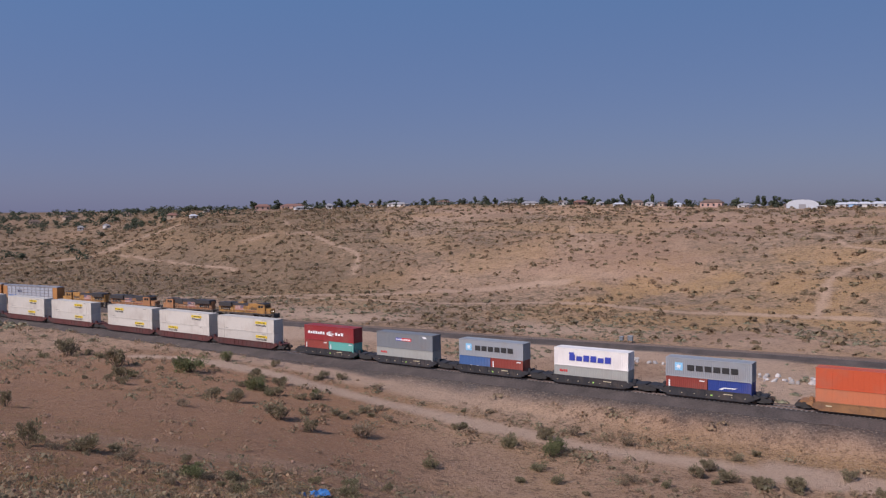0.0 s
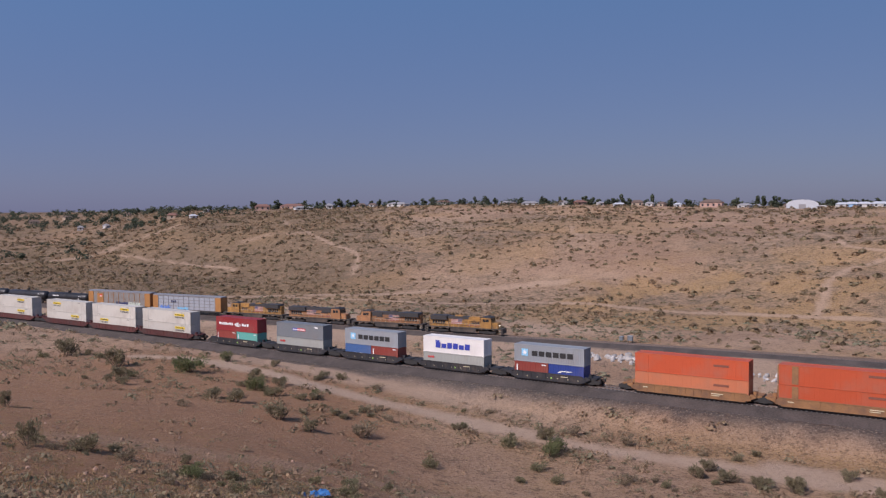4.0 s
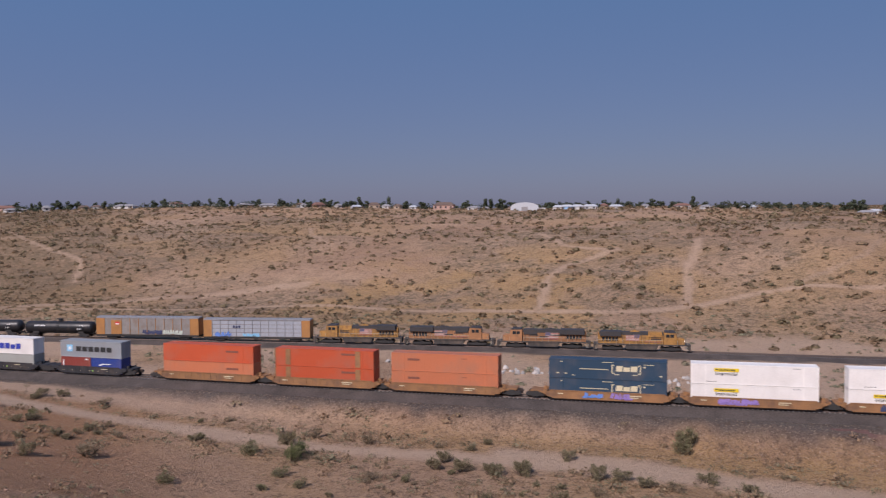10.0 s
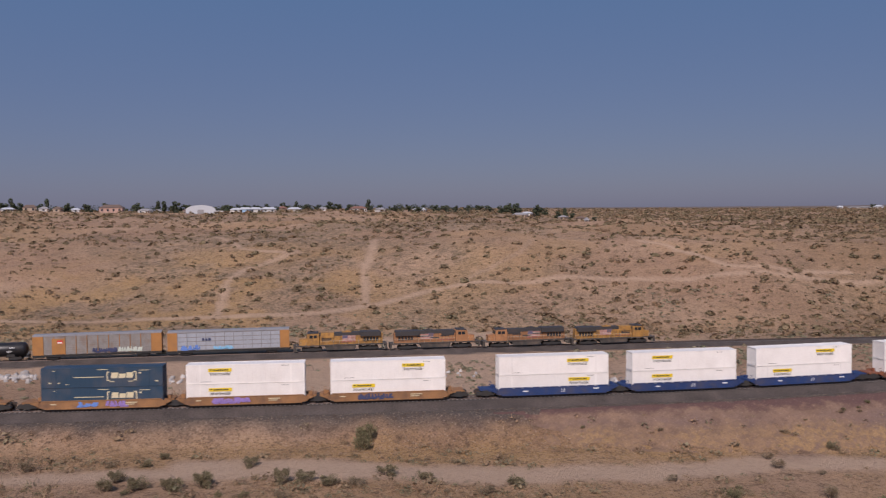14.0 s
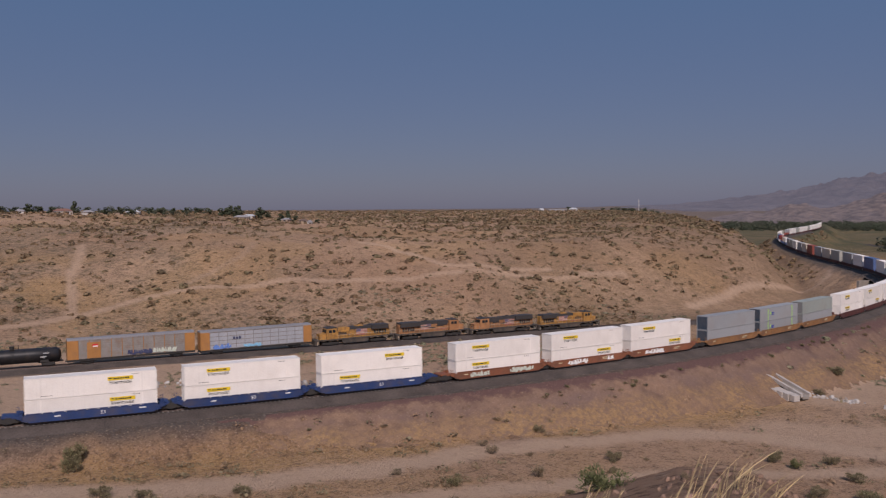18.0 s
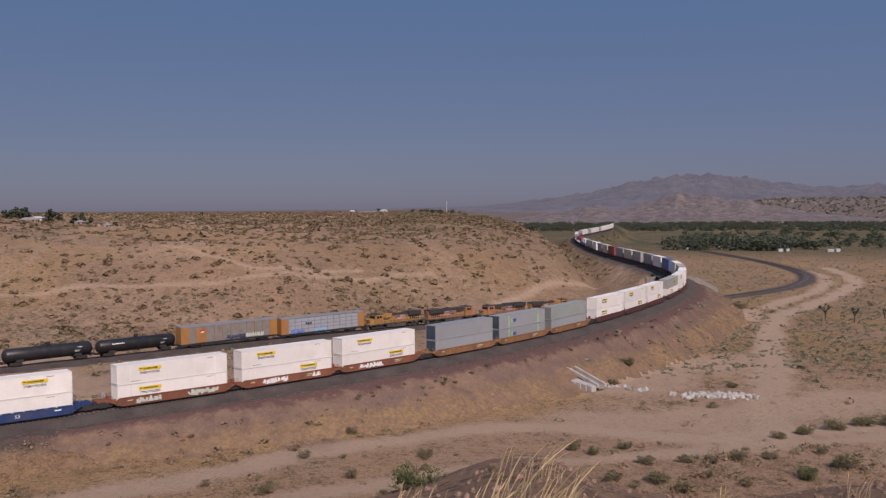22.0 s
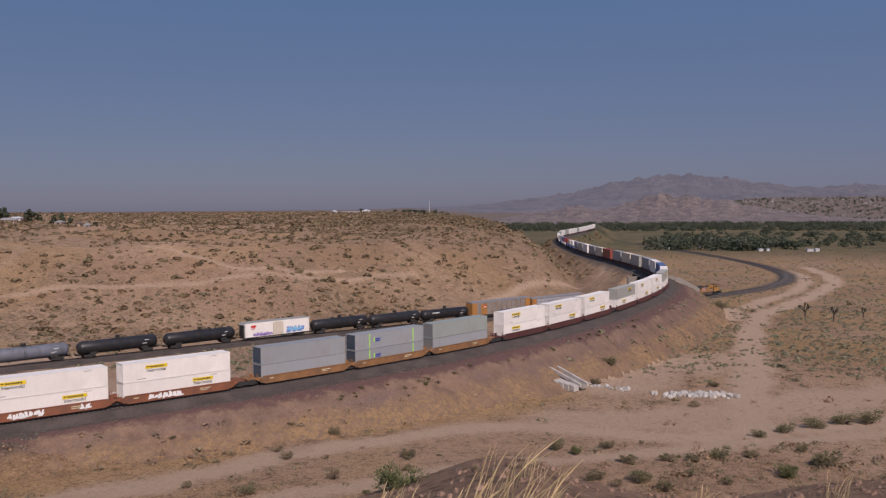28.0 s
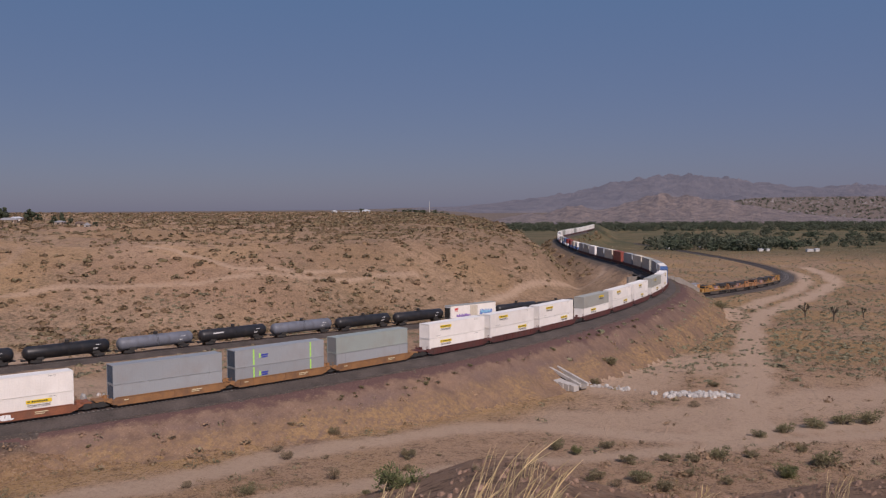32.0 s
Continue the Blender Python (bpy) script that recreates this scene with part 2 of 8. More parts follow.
def relief(x, y):
    """Height of the ground."""
    x, y = np.asarray(x, float), np.asarray(y, float)
    r = np.hypot(x, y) + 1e-6
    az = np.degrees(np.arctan2(-x, y))
    dn, sn = beside(NEAR, x, y)
    df, sf = beside(FAR, x, y)
    # hill and mesa
    a = np.clip(az, -78.5, 40)
    toe, brow, zb, crest, zc = (np.interp(a, HILL[::-1, 0], HILL[::-1, i]) for i in range(1, 6))
    base = far_z(sf) - 0.8 + 0.4 * fuzz(x, y, 40)
    up = base + (zb - base) * step(0, 1, (r - toe) / (brow - toe)) ** 0.85
    top = zb + (zc - zb) * np.clip((r - brow) / (crest - brow), 0, 1) ** 0.7
    hill = np.where(r < brow, up, top) - 0.0022 * np.clip(r - crest, 0, 400)
    gully = np.abs(fuzz(x, y, 55, 3)) * 4.5 - 1.2
    hill = hill + gully * step(toe, toe + 40, r) * (1 - 0.8 * step(brow, crest, r))
    nose = step(-79.0, -75.0, az + 1.6 * fuzz(x, y, 60) - 0.008 * np.clip(r - 420, 0, 900)) * step(-150, -140, -np.abs(az))
    valley = -2.6 + 0.5 * fuzz(x, y, 60) - 2.0 * step(600, 1300, r) + 22 * step(2100, 4200, r)
    valley = valley + 52 * step(2250, 3300, r) * step(-84, -89, az)
    z = valley + (hill - valley) * nose
    z = z + (3 + 14 * step(-62, -70, az)) * step(3900, 4900, r)
    # between the lines
    z = np.where((df > 0) & (dn < 0) & (sn < 860), far_z(sf) - 0.7 + 0.5 * fuzz(x, y, 25), z)
    # near side of the near line, and the bluff on which the camera stands
    foot = np.interp(sn, FOOT[:, 0], FOOT[:, 1]) + 0.35 * fuzz(x, y, 22)
    lip = np.interp(az, LIP[:, 0], LIP[:, 1])
    right = np.where(r < 16, 1.6 + (lip - 0.1) * r, lip * 16 + 0.5 * (r - 16))
    left = sum(bluff_depth(az + o, r) for o in (-4, -2, 0, 2, 4)) / 5
    t = step(-30, -62, az)
    cone = left * (1 - t) + right * t
    behind = step(95, 125, np.abs(az + 20))
    cone = cone * (1 - behind) + 3 * behind
    bluff = EYE_Z - cone + 0.35 * fuzz(x, y, 9) * step(6, 30, r)
    k = 1.5
    low = np.logaddexp(foot / k, bluff / k) * k
    side = (dn > 0) & ((sn < 830) | (r < 330))
    blend = step(300, 380, r) * step(-75, -80, az)
    z = np.where(side, low * (1 - blend) + z * blend, z)
    # embankments, cuttings and the underpass
    top = RAIL_NEAR - 0.95
    d = np.abs(dn)
    rills = np.abs(fuzz(sn + 0.45 * d, 3.3 + 0.3 * d, 7.5, 3)) * np.interp(sn, (600, 720), (0.7, 1.5)) - 0.3
    fill = top - (d - 5.2) / 1.75 + (0.4 * fuzz(x, y, 7) - rills) * step(5.6, 9, d)
    cut = top + np.maximum(d - 7, 0) / 2.2 + 0.9 * (fuzz(x, y, 14, 3) + 0.2) * step(9, 20, d)
    z = np.minimum(np.maximum(z, np.minimum(fill, top)), np.where(d < 80, cut, 1e9))
    top = far_z(sf) - 0.9
    d = np.abs(df)
    fill = top - (d - 4.5) / 2.0
    cut = top + np.maximum(d - 4.6, 0) / np.where(np.abs(dn) < 30, 0.8, 2.2)
    z = np.minimum(np.maximum(z, np.minimum(fill, top)), np.where(d < 60, cut, 1e9))
    return z


def ground_at(x, y):
    return float(relief(np.array([x], float), np.array([y], float))[0])


# ---- dirt lanes worn into the ground ----
LANES = []


def lane(width, soft, strength, *stations):
    """A worn lane: half width, soft edge and how bare it is."""
    v = np.array(stations, float)
    c = np.concatenate([[0], np.cumsum(np.hypot(*np.diff(v, axis=0).T))])
    s = np.arange(0, c[-1] + 1, max(1.0, c[-1] / 150))
    p = np.stack([np.interp(s, c, v[:, 0]), np.interp(s, c, v[:, 1])], 1)
    for _ in range(6):
        p[1:-1] = (p[:-2] + 2 * p[1:-1] + p[2:]) / 4
    LANES.append((width, soft, strength, p))


lane(3.2, 2.6, 0.95, (132, 3), (168, 4), (208, 5), (256, 7), (301, 5), (353, -2), (398, -13), (447, -23), (474, -28), (528, -27), (583, -18))
lane(3.0, 2.0, 0.9, (290, 12), (325, 14), (377, 5), (424, -8), (466, -14), (526, -13), (562, -5))
lane(2.6, 1.6, 1.0, (38, 97), (69, 72), (82, 65), (99, 60), (109, 53), (122, 45), (129, 34), (128, 21), (131, 9), (139, 2), (152, -16), (190, -50))
lane(2.0, 1.4, 0.9, (70, 58), (82, 50), (94, 42), (104, 35), (114, 22), (122, 12), (131, 2), (144, -16), (170, -50))
lane(7.0, 6.0, 0.8, (136, 26), (140, 14), (150, 6), (166, -7), (178, -24))
lane(8.0, 7.0, 0.8, (168, 30), (190, 24), (206, 12))
lane(1.9, 1.4, 1.0, (-53, 153), (-40, 149), (-25, 137), (-12, 126), (0, 119), (8, 113), (15, 108), (27, 101), (38, 94), (52, 84), (64, 74))
lane(3.0, 2.5, 0.2, (-34, 60), (-22, 66), (-10, 72), (4, 78), (20, 80))
lane(1.0, 0.7, 0.65, (-105, 576), (-76, 484), (-62, 450), (-52, 433), (-40, 413), (-39, 395), (-39, 374))
lane(3.6, 2.9, 0.61, (-288, 479), (-255, 504), (-232, 525), (-212, 543), (-195, 600), (-185, 606))
lane(1.1, 0.8, 0.65, (-191, 519), (-166, 490), (-146, 468), (-124, 443), (-99, 418))
lane(2.3, 1.9, 0.46, (-109, 481), (-94, 481), (-69, 476), (-44, 473))
lane(0.9, 0.7, 0.61, (148, 346), (147, 326), (145, 314), (153, 302), (160, 296))
lane(1.2, 1.0, 0.61, (160, 298), (150, 295), (136, 292), (123, 279), (116, 266), (109, 254))
lane(1.0, 0.8, 0.46, (64, 440), (62, 404), (62, 382))
lane(2.5, 2.4, 0.53, (-100, 322), (-64, 326), (-39, 328), (-8, 333), (14, 330), (44, 320))
lane(1.3, 1.2, 0.65, (-56, 320), (0, 303), (32, 299), (69, 276), (105, 253), (132, 233), (147, 231), (165, 232), (179, 226), (206, 209), (233, 186), (269, 156), (313, 131))
lane(1.2, 1.0, 0.61, (147, 231), (158, 246), (165, 259), (177, 272), (189, 288))
lane(0.9, 0.8, 0.38, (179, 226), (199, 230), (213, 230), (229, 241))
lane(1.1, 1.0, 0.65, (257, 213), (261, 202), (258, 187), (256, 173), (270, 160), (292, 151))
lane(1.9, 1.0, 0.7, (420, 74), (402, 75), (389, 77), (393, 88), (358, 96), (311, 104))


def near_lanes(x, y):
    out = np.zeros(len(x))
    for width, soft, strength, p in LANES:
        lo, hi = p.min(0) - width - soft, p.max(0) + width + soft
        k = np.where((x > lo[0]) & (x < hi[0]) & (y > lo[1]) & (y < hi[1]))[0]
        for a in range(0, len(k), 4000):
            q = k[a:a + 4000]
            d = np.sqrt(((x[q, None] - p[None, :, 0]) ** 2 + (y[q, None] - p[None, :, 1]) ** 2).min(1))
            d = d + 0.6 * soft * fuzz(x[q], y[q], 6, 2)
            out[q] = np.maximum(out[q], strength * step(width + soft, width - 0.3 * soft, d))
    return out


def open_band(az, r):
    """The strip of bare dirt that crosses the bluff's slope."""
    dip = np.degrees(np.arctan2(bluff_depth(az, r), r + 1e-6))
    middle = np.interp(az, (-8, 3, 14, 27, 40), (19.0, 16.2, 13.8, 11.3, 9.5))
    return step(2.1, 1.1, np.abs(dip - middle + 0.5 * fuzz(az * 4, dip * 4, 9, 2))) * step(-8, -2, az) * step(165, 140, r)


def soils(x, y):
    """How far the ground is worn bare, grown with dry grass, greyed by ballast and shaded by dense scrub, 0 to 1 each."""
    r = np.hypot(x, y)
    az = np.degrees(np.arctan2(-x, y))
    dn, sn = beside(NEAR, x, y)
    df, sf = beside(FAR, x, y)
    bare = near_lanes(x, y)
    # sandy shoulder below the near line, flats between the lines and along the wash
    bare = np.maximum(bare, 0.8 * step(540, 500, sn) * step(415, 480, sn) * step(4, 6, dn) * step(17, 12, dn + 2 * fuzz(x, y, 14)))
    bare = np.maximum(bare, 0.75 * step(0, 3, df) * step(0, -4, dn) * step(700, 600, sn) * step(-0.3, 0.3, fuzz(x, y, 30) + 0.3))
    bare = np.maximum(bare, 0.8 * step(-4, -7, df) * step(-46, -18, df) * step(720, 640, sf) * step(-0.35, 0.2, fuzz(x, y, 35)))
    gold = step(0.05, 0.5, fuzz(x, y, 38) + 0.15) * 0.7
    gold = np.maximum(gold * 0.6, 0.9 * (dn > 5) * step(26, 14, dn + 5 * fuzz(x, y, 10)) * step(500, 580, sn) * step(6, 11, dn + 3 * fuzz(x, y, 5)))
    gold = np.maximum(gold, 0.8 * step(85, 40, np.hypot((x - 95) * 0.8, y - 268)) * step(-0.2, 0.3, fuzz(x, y, 16)))
    gold = np.maximum(gold, 0.62 * (dn > 12) * step(-14, 0, az) * step(150, 130, r) * (1 - open_band(az, r)) * step(-0.5, 0.1, fuzz(x, y, 6, 3)))
    gold = gold * step(1500, 1200, r)
    gold = np.maximum(gold, 0.95 * (dn > 0) * (r > 190) * (az < -76) * step(-0.2, 0.4, fuzz(x, y, 22)))
    grey = step(8.5, 5.0, np.abs(dn) + 1.2 * fuzz(x, y, 4)) + step(6.5, 4.5, np.abs(df))
    red = (dn > 4) * step(17, 8, dn + 5 * fuzz(x, y, 6)) * step(540, 620, sn)
    scrub = step(-0.25, 0.35, fuzz(x, y, 70, 4)) * step(210, 260, r) * (1 - bare)
    scrub = np.maximum(scrub, step(150, 60, np.hypot(x + 20, (y - 440) * 1.3)) * (1 - bare))
    scrub = np.maximum(scrub, 0.95 * step(3, 9, az) * step(330, 380, r) * step(720, 640, r) * (1 - bare)) * (1 - 0.6 * step(-38, -50, az))
    green = step(600, 850, r) * step(-62, -68, az) * step(2300, 1900, r)
    clay = step(-4, 8, az) * step(185, 150, r + 14 * fuzz(x, y, 20)) * (1 - 0.6 * bare) * (dn > 0)
    lip = step(34, 24, r)
    olive = 0.9 * step(2, 8, az) * step(330, 370, r) + 0.65 * step(-56, -64, az) * step(-80, -77, az) * (df < 0) * step(900, 600, r)
    olive = np.maximum(olive, 0.4 * step(-80, -85, az) * step(190, 230, r) * step(1000, 800, r) * (dn > 0)) * (1 - near_lanes(x, y)) * (1 - 0.5 * bare)
    # far ground: granite tone across the river, distance haze everywhere beyond
    rock_haze = np.maximum(step(1750, 2100, r) * step(-60, -66, az), step(1900, 2600, r))
    return lip, np.clip(clay, 0, 1), np.clip(rock_haze, 0, 1), np.clip(green, 0, 1), np.clip(bare, 0, 1), np.clip(gold * (1 - bare), 0, 1), np.clip(grey, 0, 1), np.clip(red, 0, 1), np.clip(scrub, 0, 1), np.clip(olive, 0, 1)


def soil_material():
    m = bpy.data.materials.new("desert_soil")
    m.use_nodes = True
    n, l = m.node_tree.nodes, m.node_tree.links
    b = n["Principled BSDF"]
    b.inputs["Roughness"].default_value = 0.95
    b.inputs["Specular IOR Level"].default_value = 0.15
    geo = n.new("ShaderNodeNewGeometry")

    def noise_tex(scale, detail=6, rough=0.6):
        t = n.new("ShaderNodeTexNoise")
        t.inputs["Scale"].default_value, t.inputs["Detail"].default_value, t.inputs["Roughness"].default_value = scale, detail, rough
        l.new(geo.outputs["Position"], t.inputs["Vector"])
        return t.outputs[0]

    def blend(a, c, fac):
        x = n.new("ShaderNodeMix")
        x.data_type = "RGBA"
        l.new(fac, x.inputs["Factor"])
        for key, v in (("A", a), ("B", c)):
            if isinstance(v, tuple):
                x.inputs[key].default_value = (*v, 1)
            else:
                l.new(v, x.inputs[key])
        return x.outputs["Result"]

    def span(v, a, c, lo=0.0, hi=1.0):
        x = n.new("ShaderNodeMapRange")
        x.inputs[1].default_value, x.inputs[2].default_value, x.inputs[3].default_value, x.inputs[4].default_value = a, c, lo, hi
        l.new(v, x.inputs[0])
        return x.outputs[0]

    def attr(name):
        x = n.new("ShaderNodeAttribute")
        x.attribute_name = name
        return x.outputs["Fac"]

    def times(a, c):
        x = n.new("ShaderNodeMath")
        x.operation = "MULTIPLY"
        l.new(a, x.inputs[0]), l.new(c, x.inputs[1])
        return x.outputs[0]

    wide, mid, fine, grit = noise_tex(0.022), noise_tex(0.22, 8, 0.7), noise_tex(1.6, 8, 0.75), noise_tex(9.0, 5, 0.75)
    col = blend((0.405, 0.254, 0.158), (0.520, 0.344, 0.220), span(wide, 0.38, 0.62))
    col = blend(col, (0.215, 0.136, 0.086), span(mid, 0.50, 0.72, 0, 0.65))
    col = blend(col, (0.205, 0.158, 0.100), times(attr("scrub"), span(mid, 0.35, 0.65, 0.1, 0.7)))
    dots = span(noise_tex(0.75, 3, 0.5), 0.52, 0.60)
    col = blend(col, (0.150, 0.122, 0.076), times(times(attr("scrub"), dots), span(noise_tex(0.12, 3), 0.3, 0.6, 0.45, 0.95)))
    col = blend(col, (0.475, 0.288, 0.122), times(attr("gold"), span(fine, 0.30, 0.54)))
    col = blend(col, (0.365, 0.193, 0.104), times(attr("clay"), span(mid, 0.3, 0.6, 0.95, 0.7)))
    col = blend(col, (0.420, 0.265, 0.175), attr("lip"))
    # grey-brown rock with distance haze put into the base colour
    col = blend(col, (0.190, 0.152, 0.128), attr("rock_haze"))
    col = blend(col, (0.530, 0.375, 0.262), times(attr("bare"), span(mid, 0.2, 0.6, 0.85, 1.0)))
    col = blend(col, (0.160, 0.092, 0.076), times(attr("red"), span(mid, 0.35, 0.6, 0.3, 1.0)))
    col = blend(col, (0.110, 0.095, 0.086), times(attr("grey"), span(fine, 0.25, 0.5, 0.6, 1.0)))
    specks, clods = noise_tex(3.4, 3, 0.6), noise_tex(1.1, 3, 0.65)
    worn = times(span(attr("bare"), 0.2, 0.9, 1.0, 0.25), span(attr("clay"), 0.0, 1.0, 1.0, 0.45))
    col = blend(col, (0.095, 0.064, 0.046), times(worn, times(span(clods, 0.52, 0.64, 0, 0.6), span(mid, 0.35, 0.6, 0.35, 1.0))))
    col = blend(col, (0.090, 0.060, 0.045), times(worn, span(specks, 0.55, 0.66, 0, 0.65)))
    col = blend(col, (0.520, 0.400, 0.300), span(specks, 0.42, 0.30, 0, 0.55))
    col = blend(col, (0.090, 0.060, 0.040), times(worn, times(span(fine, 0.54, 0.66, 0, 0.7), span(mid, 0.38, 0.6, 0.25, 1.0))))
    col = blend(col, (0.085, 0.058, 0.042), times(worn, times(span(grit, 0.58, 0.72, 0, 0.7), span(fine, 0.42, 0.62, 0.25, 1.0))))
    col = blend(col, (0.440, 0.350, 0.265), span(grit, 0.32, 0.22, 0, 0.6))
    col = blend(col, (0.088, 0.088, 0.046), times(attr("green"), span(wide, 0.3, 0.6, 0.55, 0.95)))
    col = blend(col, (0.178, 0.122, 0.070), times(attr("olive"), span(noise_tex(0.35, 6, 0.7), 0.36, 0.60, 0.25, 0.85)))
    l.new(col, b.inputs["Base Color"])
    bump = n.new("ShaderNodeBump")
    bump.inputs["Strength"].default_value, bump.inputs["Distance"].default_value = 1.0, 0.5
    add = n.new("ShaderNodeMath")
    add.operation = "ADD"
    l.new(fine, add.inputs[0]), l.new(mid, add.inputs[1])
    l.new(add.outputs[0], bump.inputs["Height"]), l.new(bump.outputs[0], b.inputs["Normal"])
    return m


ground_mat = soil_material()


def build_ground():
    az = np.concatenate([np.arange(-112, 42.01, 0.28), np.arange(46, 248, 4.0)])
    rr = np.concatenate([[0.0], 1.5 * 1.016 ** np.arange(0, 512)])
    rr = np.unique(np.concatenate([rr[(rr < 212) | ((rr > 470) & (rr < 4950))], np.arange(212, 470, 1.3)]))
    A, R = np.meshgrid(np.radians(az), rr)
    x, y = (-R * np.sin(A)).ravel(), (R * np.cos(A)).ravel()
    z = relief(x, y)
    n, m = len(rr), len(az)
    i, j = np.meshgrid(np.arange(n - 1), np.arange(m), indexing="ij")
    a, b = i * m + j, i * m + (j + 1) % m
    faces = np.stack([a, b, b + m, a + m], -1).reshape(-1, 4)
    ob = raw("ground", np.stack([x, y, z], 1), faces, ground_mat, True)
    for name, v in zip(("lip", "clay", "rock_haze", "green", "bare", "gold", "grey", "red", "scrub", "olive"), soils(x, y)):
        at = ob.data.attributes.new(name, "FLOAT", "POINT")
        at.data.foreach_set("value", v.astype(np.float32))
    return tagged(ob, "dry tan desert soil with scrub, dirt tracks and gullies", "ground", kind="structure")


ground = build_ground()

# ---- permanent way ----
ballast_mat = mat("ballast", (0.074, 0.059, 0.051), 0.95, vary=0.45, scale=0.3, fine=5, bump=0.08)
rail_mat = mat("rail_steel", (0.16, 0.12, 0.10), 0.45, 0.8)
tie_mat = mat("tie", (0.20, 0.185, 0.17), 0.9, rand=0.2)


def sweep(name, curve, s0, s1, ds, outline, z, material, parent=None):
    """An open outline (offset to the right, height) swept along a line."""
    ss = np.arange(s0, s1, ds)
    rows = [np.concatenate([along(curve, ss, o)[0], (z(ss) + h)[:, None]], 1) for o, h in outline]
    v = np.stack(rows, 1).reshape(-1, 3)
    m = len(outline)
    i, j = np.meshgrid(np.arange(len(ss) - 1), np.arange(m - 1), indexing="ij")
    a = i * m + j
    return raw(name, v, np.stack([a, a + 1, a + 1 + m, a + m], -1).reshape(-1, 4), material, parent=parent)


def railway(name, curve, s0, s1, z, label):
    root = tagged(new(name), label, "railway track", kind="structure")
    sweep("ballast_bed", curve, s0, s1, 2, ((-5.0, -1.4), (-2.0, -0.2), (2.0, -0.2), (5.0, -1.4)), z, ballast_mat, root)
    for o in (-0.75, 0.75):
        sweep("rail", curve, s0, s1, 2, ((o - 0.07, -0.19), (o - 0.035, -0.02), (o - 0.035, 0), (o + 0.035, 0), (o + 0.035, -0.02), (o + 0.07, -0.19)), z, rail_mat, root)
    return root


near_line = railway("railway_near", NEAR, 200, 1500, near_z, "single railway track on a raised grey ballast bed")
far_line = railway("railway_far", FAR, 10, 1500, far_z, "lower railway track on dark ballast along the wash")


# ---- gullied side of the near embankment ----
def bank_material():
    m = bpy.data.materials.new("bank_soil")
    m.use_nodes = True
    n, l = m.node_tree.nodes, m.node_tree.links
    b = n["Principled BSDF"]
    b.inputs["Roughness"].default_value = 0.95
    b.inputs["Specular IOR Level"].default_value = 0.15
    down, run = n.new("ShaderNodeAttribute"), n.new("ShaderNodeAttribute")
    down.attribute_name, run.attribute_name = "down", "run"
    geo = n.new("ShaderNodeNewGeometry")

    def noise_tex(scale, detail, vec):
        t = n.new("ShaderNodeTexNoise")
        t.inputs["Scale"].default_value, t.inputs["Detail"].default_value, t.inputs["Roughness"].default_value = scale, detail, 0.65
        l.new(vec, t.inputs["Vector"])
        return t.outputs[0]

    def span(v, a, c, lo=0.0, hi=1.0):
        x = n.new("ShaderNodeMapRange")
        x.inputs[1].default_value, x.inputs[2].default_value, x.inputs[3].default_value, x.inputs[4].default_value = a, c, lo, hi
        l.new(v, x.inputs[0])
        return x.outputs[0]

    def op(kind, a, c):
        x = n.new("ShaderNodeMath")
        x.operation = kind
        for i, v in enumerate((a, c)):
            if isinstance(v, float):
                x.inputs[i].default_value = v
            else:
                l.new(v, x.inputs[i])
        return x.outputs[0]

    def blend(a, c, fac):
        x = n.new("ShaderNodeMix")
        x.data_type = "RGBA"
        l.new(fac, x.inputs["Factor"])
        for key, v in (("A", a), ("B", c)):
            if isinstance(v, tuple):
                x.inputs[key].default_value = (*v, 1)
            else:
                l.new(v, x.inputs[key])
        return x.outputs["Result"]

    comb = n.new("ShaderNodeCombineXYZ")
    l.new(op("ADD", run.outputs["Fac"], op("MULTIPLY", down.outputs["Fac"], 0.9)), comb.inputs[0])
    l.new(op("MULTIPLY", down.outputs["Fac"], 0.3), comb.inputs[1])
    streak, clump, grit = noise_tex(0.42, 5, comb.outputs[0]), noise_tex(0.35, 7, geo.outputs["Position"]), noise_tex(4.0, 4, geo.outputs["Position"])
    broad, tuft = noise_tex(0.09, 4, geo.outputs["Position"]), noise_tex(1.3, 5, geo.outputs["Position"])
    level = op("ADD", down.outputs["Fac"], op("MULTIPLY", op("SUBTRACT", clump, 0.5), 7.0))
    far_end = span(run.outputs["Fac"], 660.0, 760.0)
    col = blend((0.175, 0.110, 0.077), (0.285, 0.180, 0.119), span(clump, 0.36, 0.62))
    col = blend(col, (0.185, 0.124, 0.104), op("MULTIPLY", span(level, 3.0, 6.5), span(broad, 0.40, 0.60, 0.15, 0.85)))
    col = blend(col, (0.165, 0.103, 0.078), op("MULTIPLY", far_end, span(broad, 0.30, 0.55, 0.35, 0.9)))
    col = blend(col, (0.400, 0.265, 0.185), op("MULTIPLY", op("MULTIPLY", far_end, span(level, 8.0, 4.0)), span(streak, 0.54, 0.60, 0.0, 0.8)))
    straw = blend((0.225, 0.142, 0.078), (0.340, 0.212, 0.102), span(tuft, 0.38, 0.60))
    col = blend(col, straw, op("MULTIPLY", span(level, 7.0, 10.0), op("MULTIPLY", span(tuft, 0.34, 0.54, 0.15, 0.85), span(broad, 0.36, 0.52, 0.3, 1.0))))
    col = blend(col, (0.125, 0.072, 0.064), span(level, 4.8, 3.0))
    col = blend(col, (0.105, 0.070, 0.055), op("MULTIPLY", span(streak, 0.56, 0.64, 0, 0.7), far_end))
    col = blend(col, (0.100, 0.070, 0.052), span(grit, 0.56, 0.68, 0, 0.55))
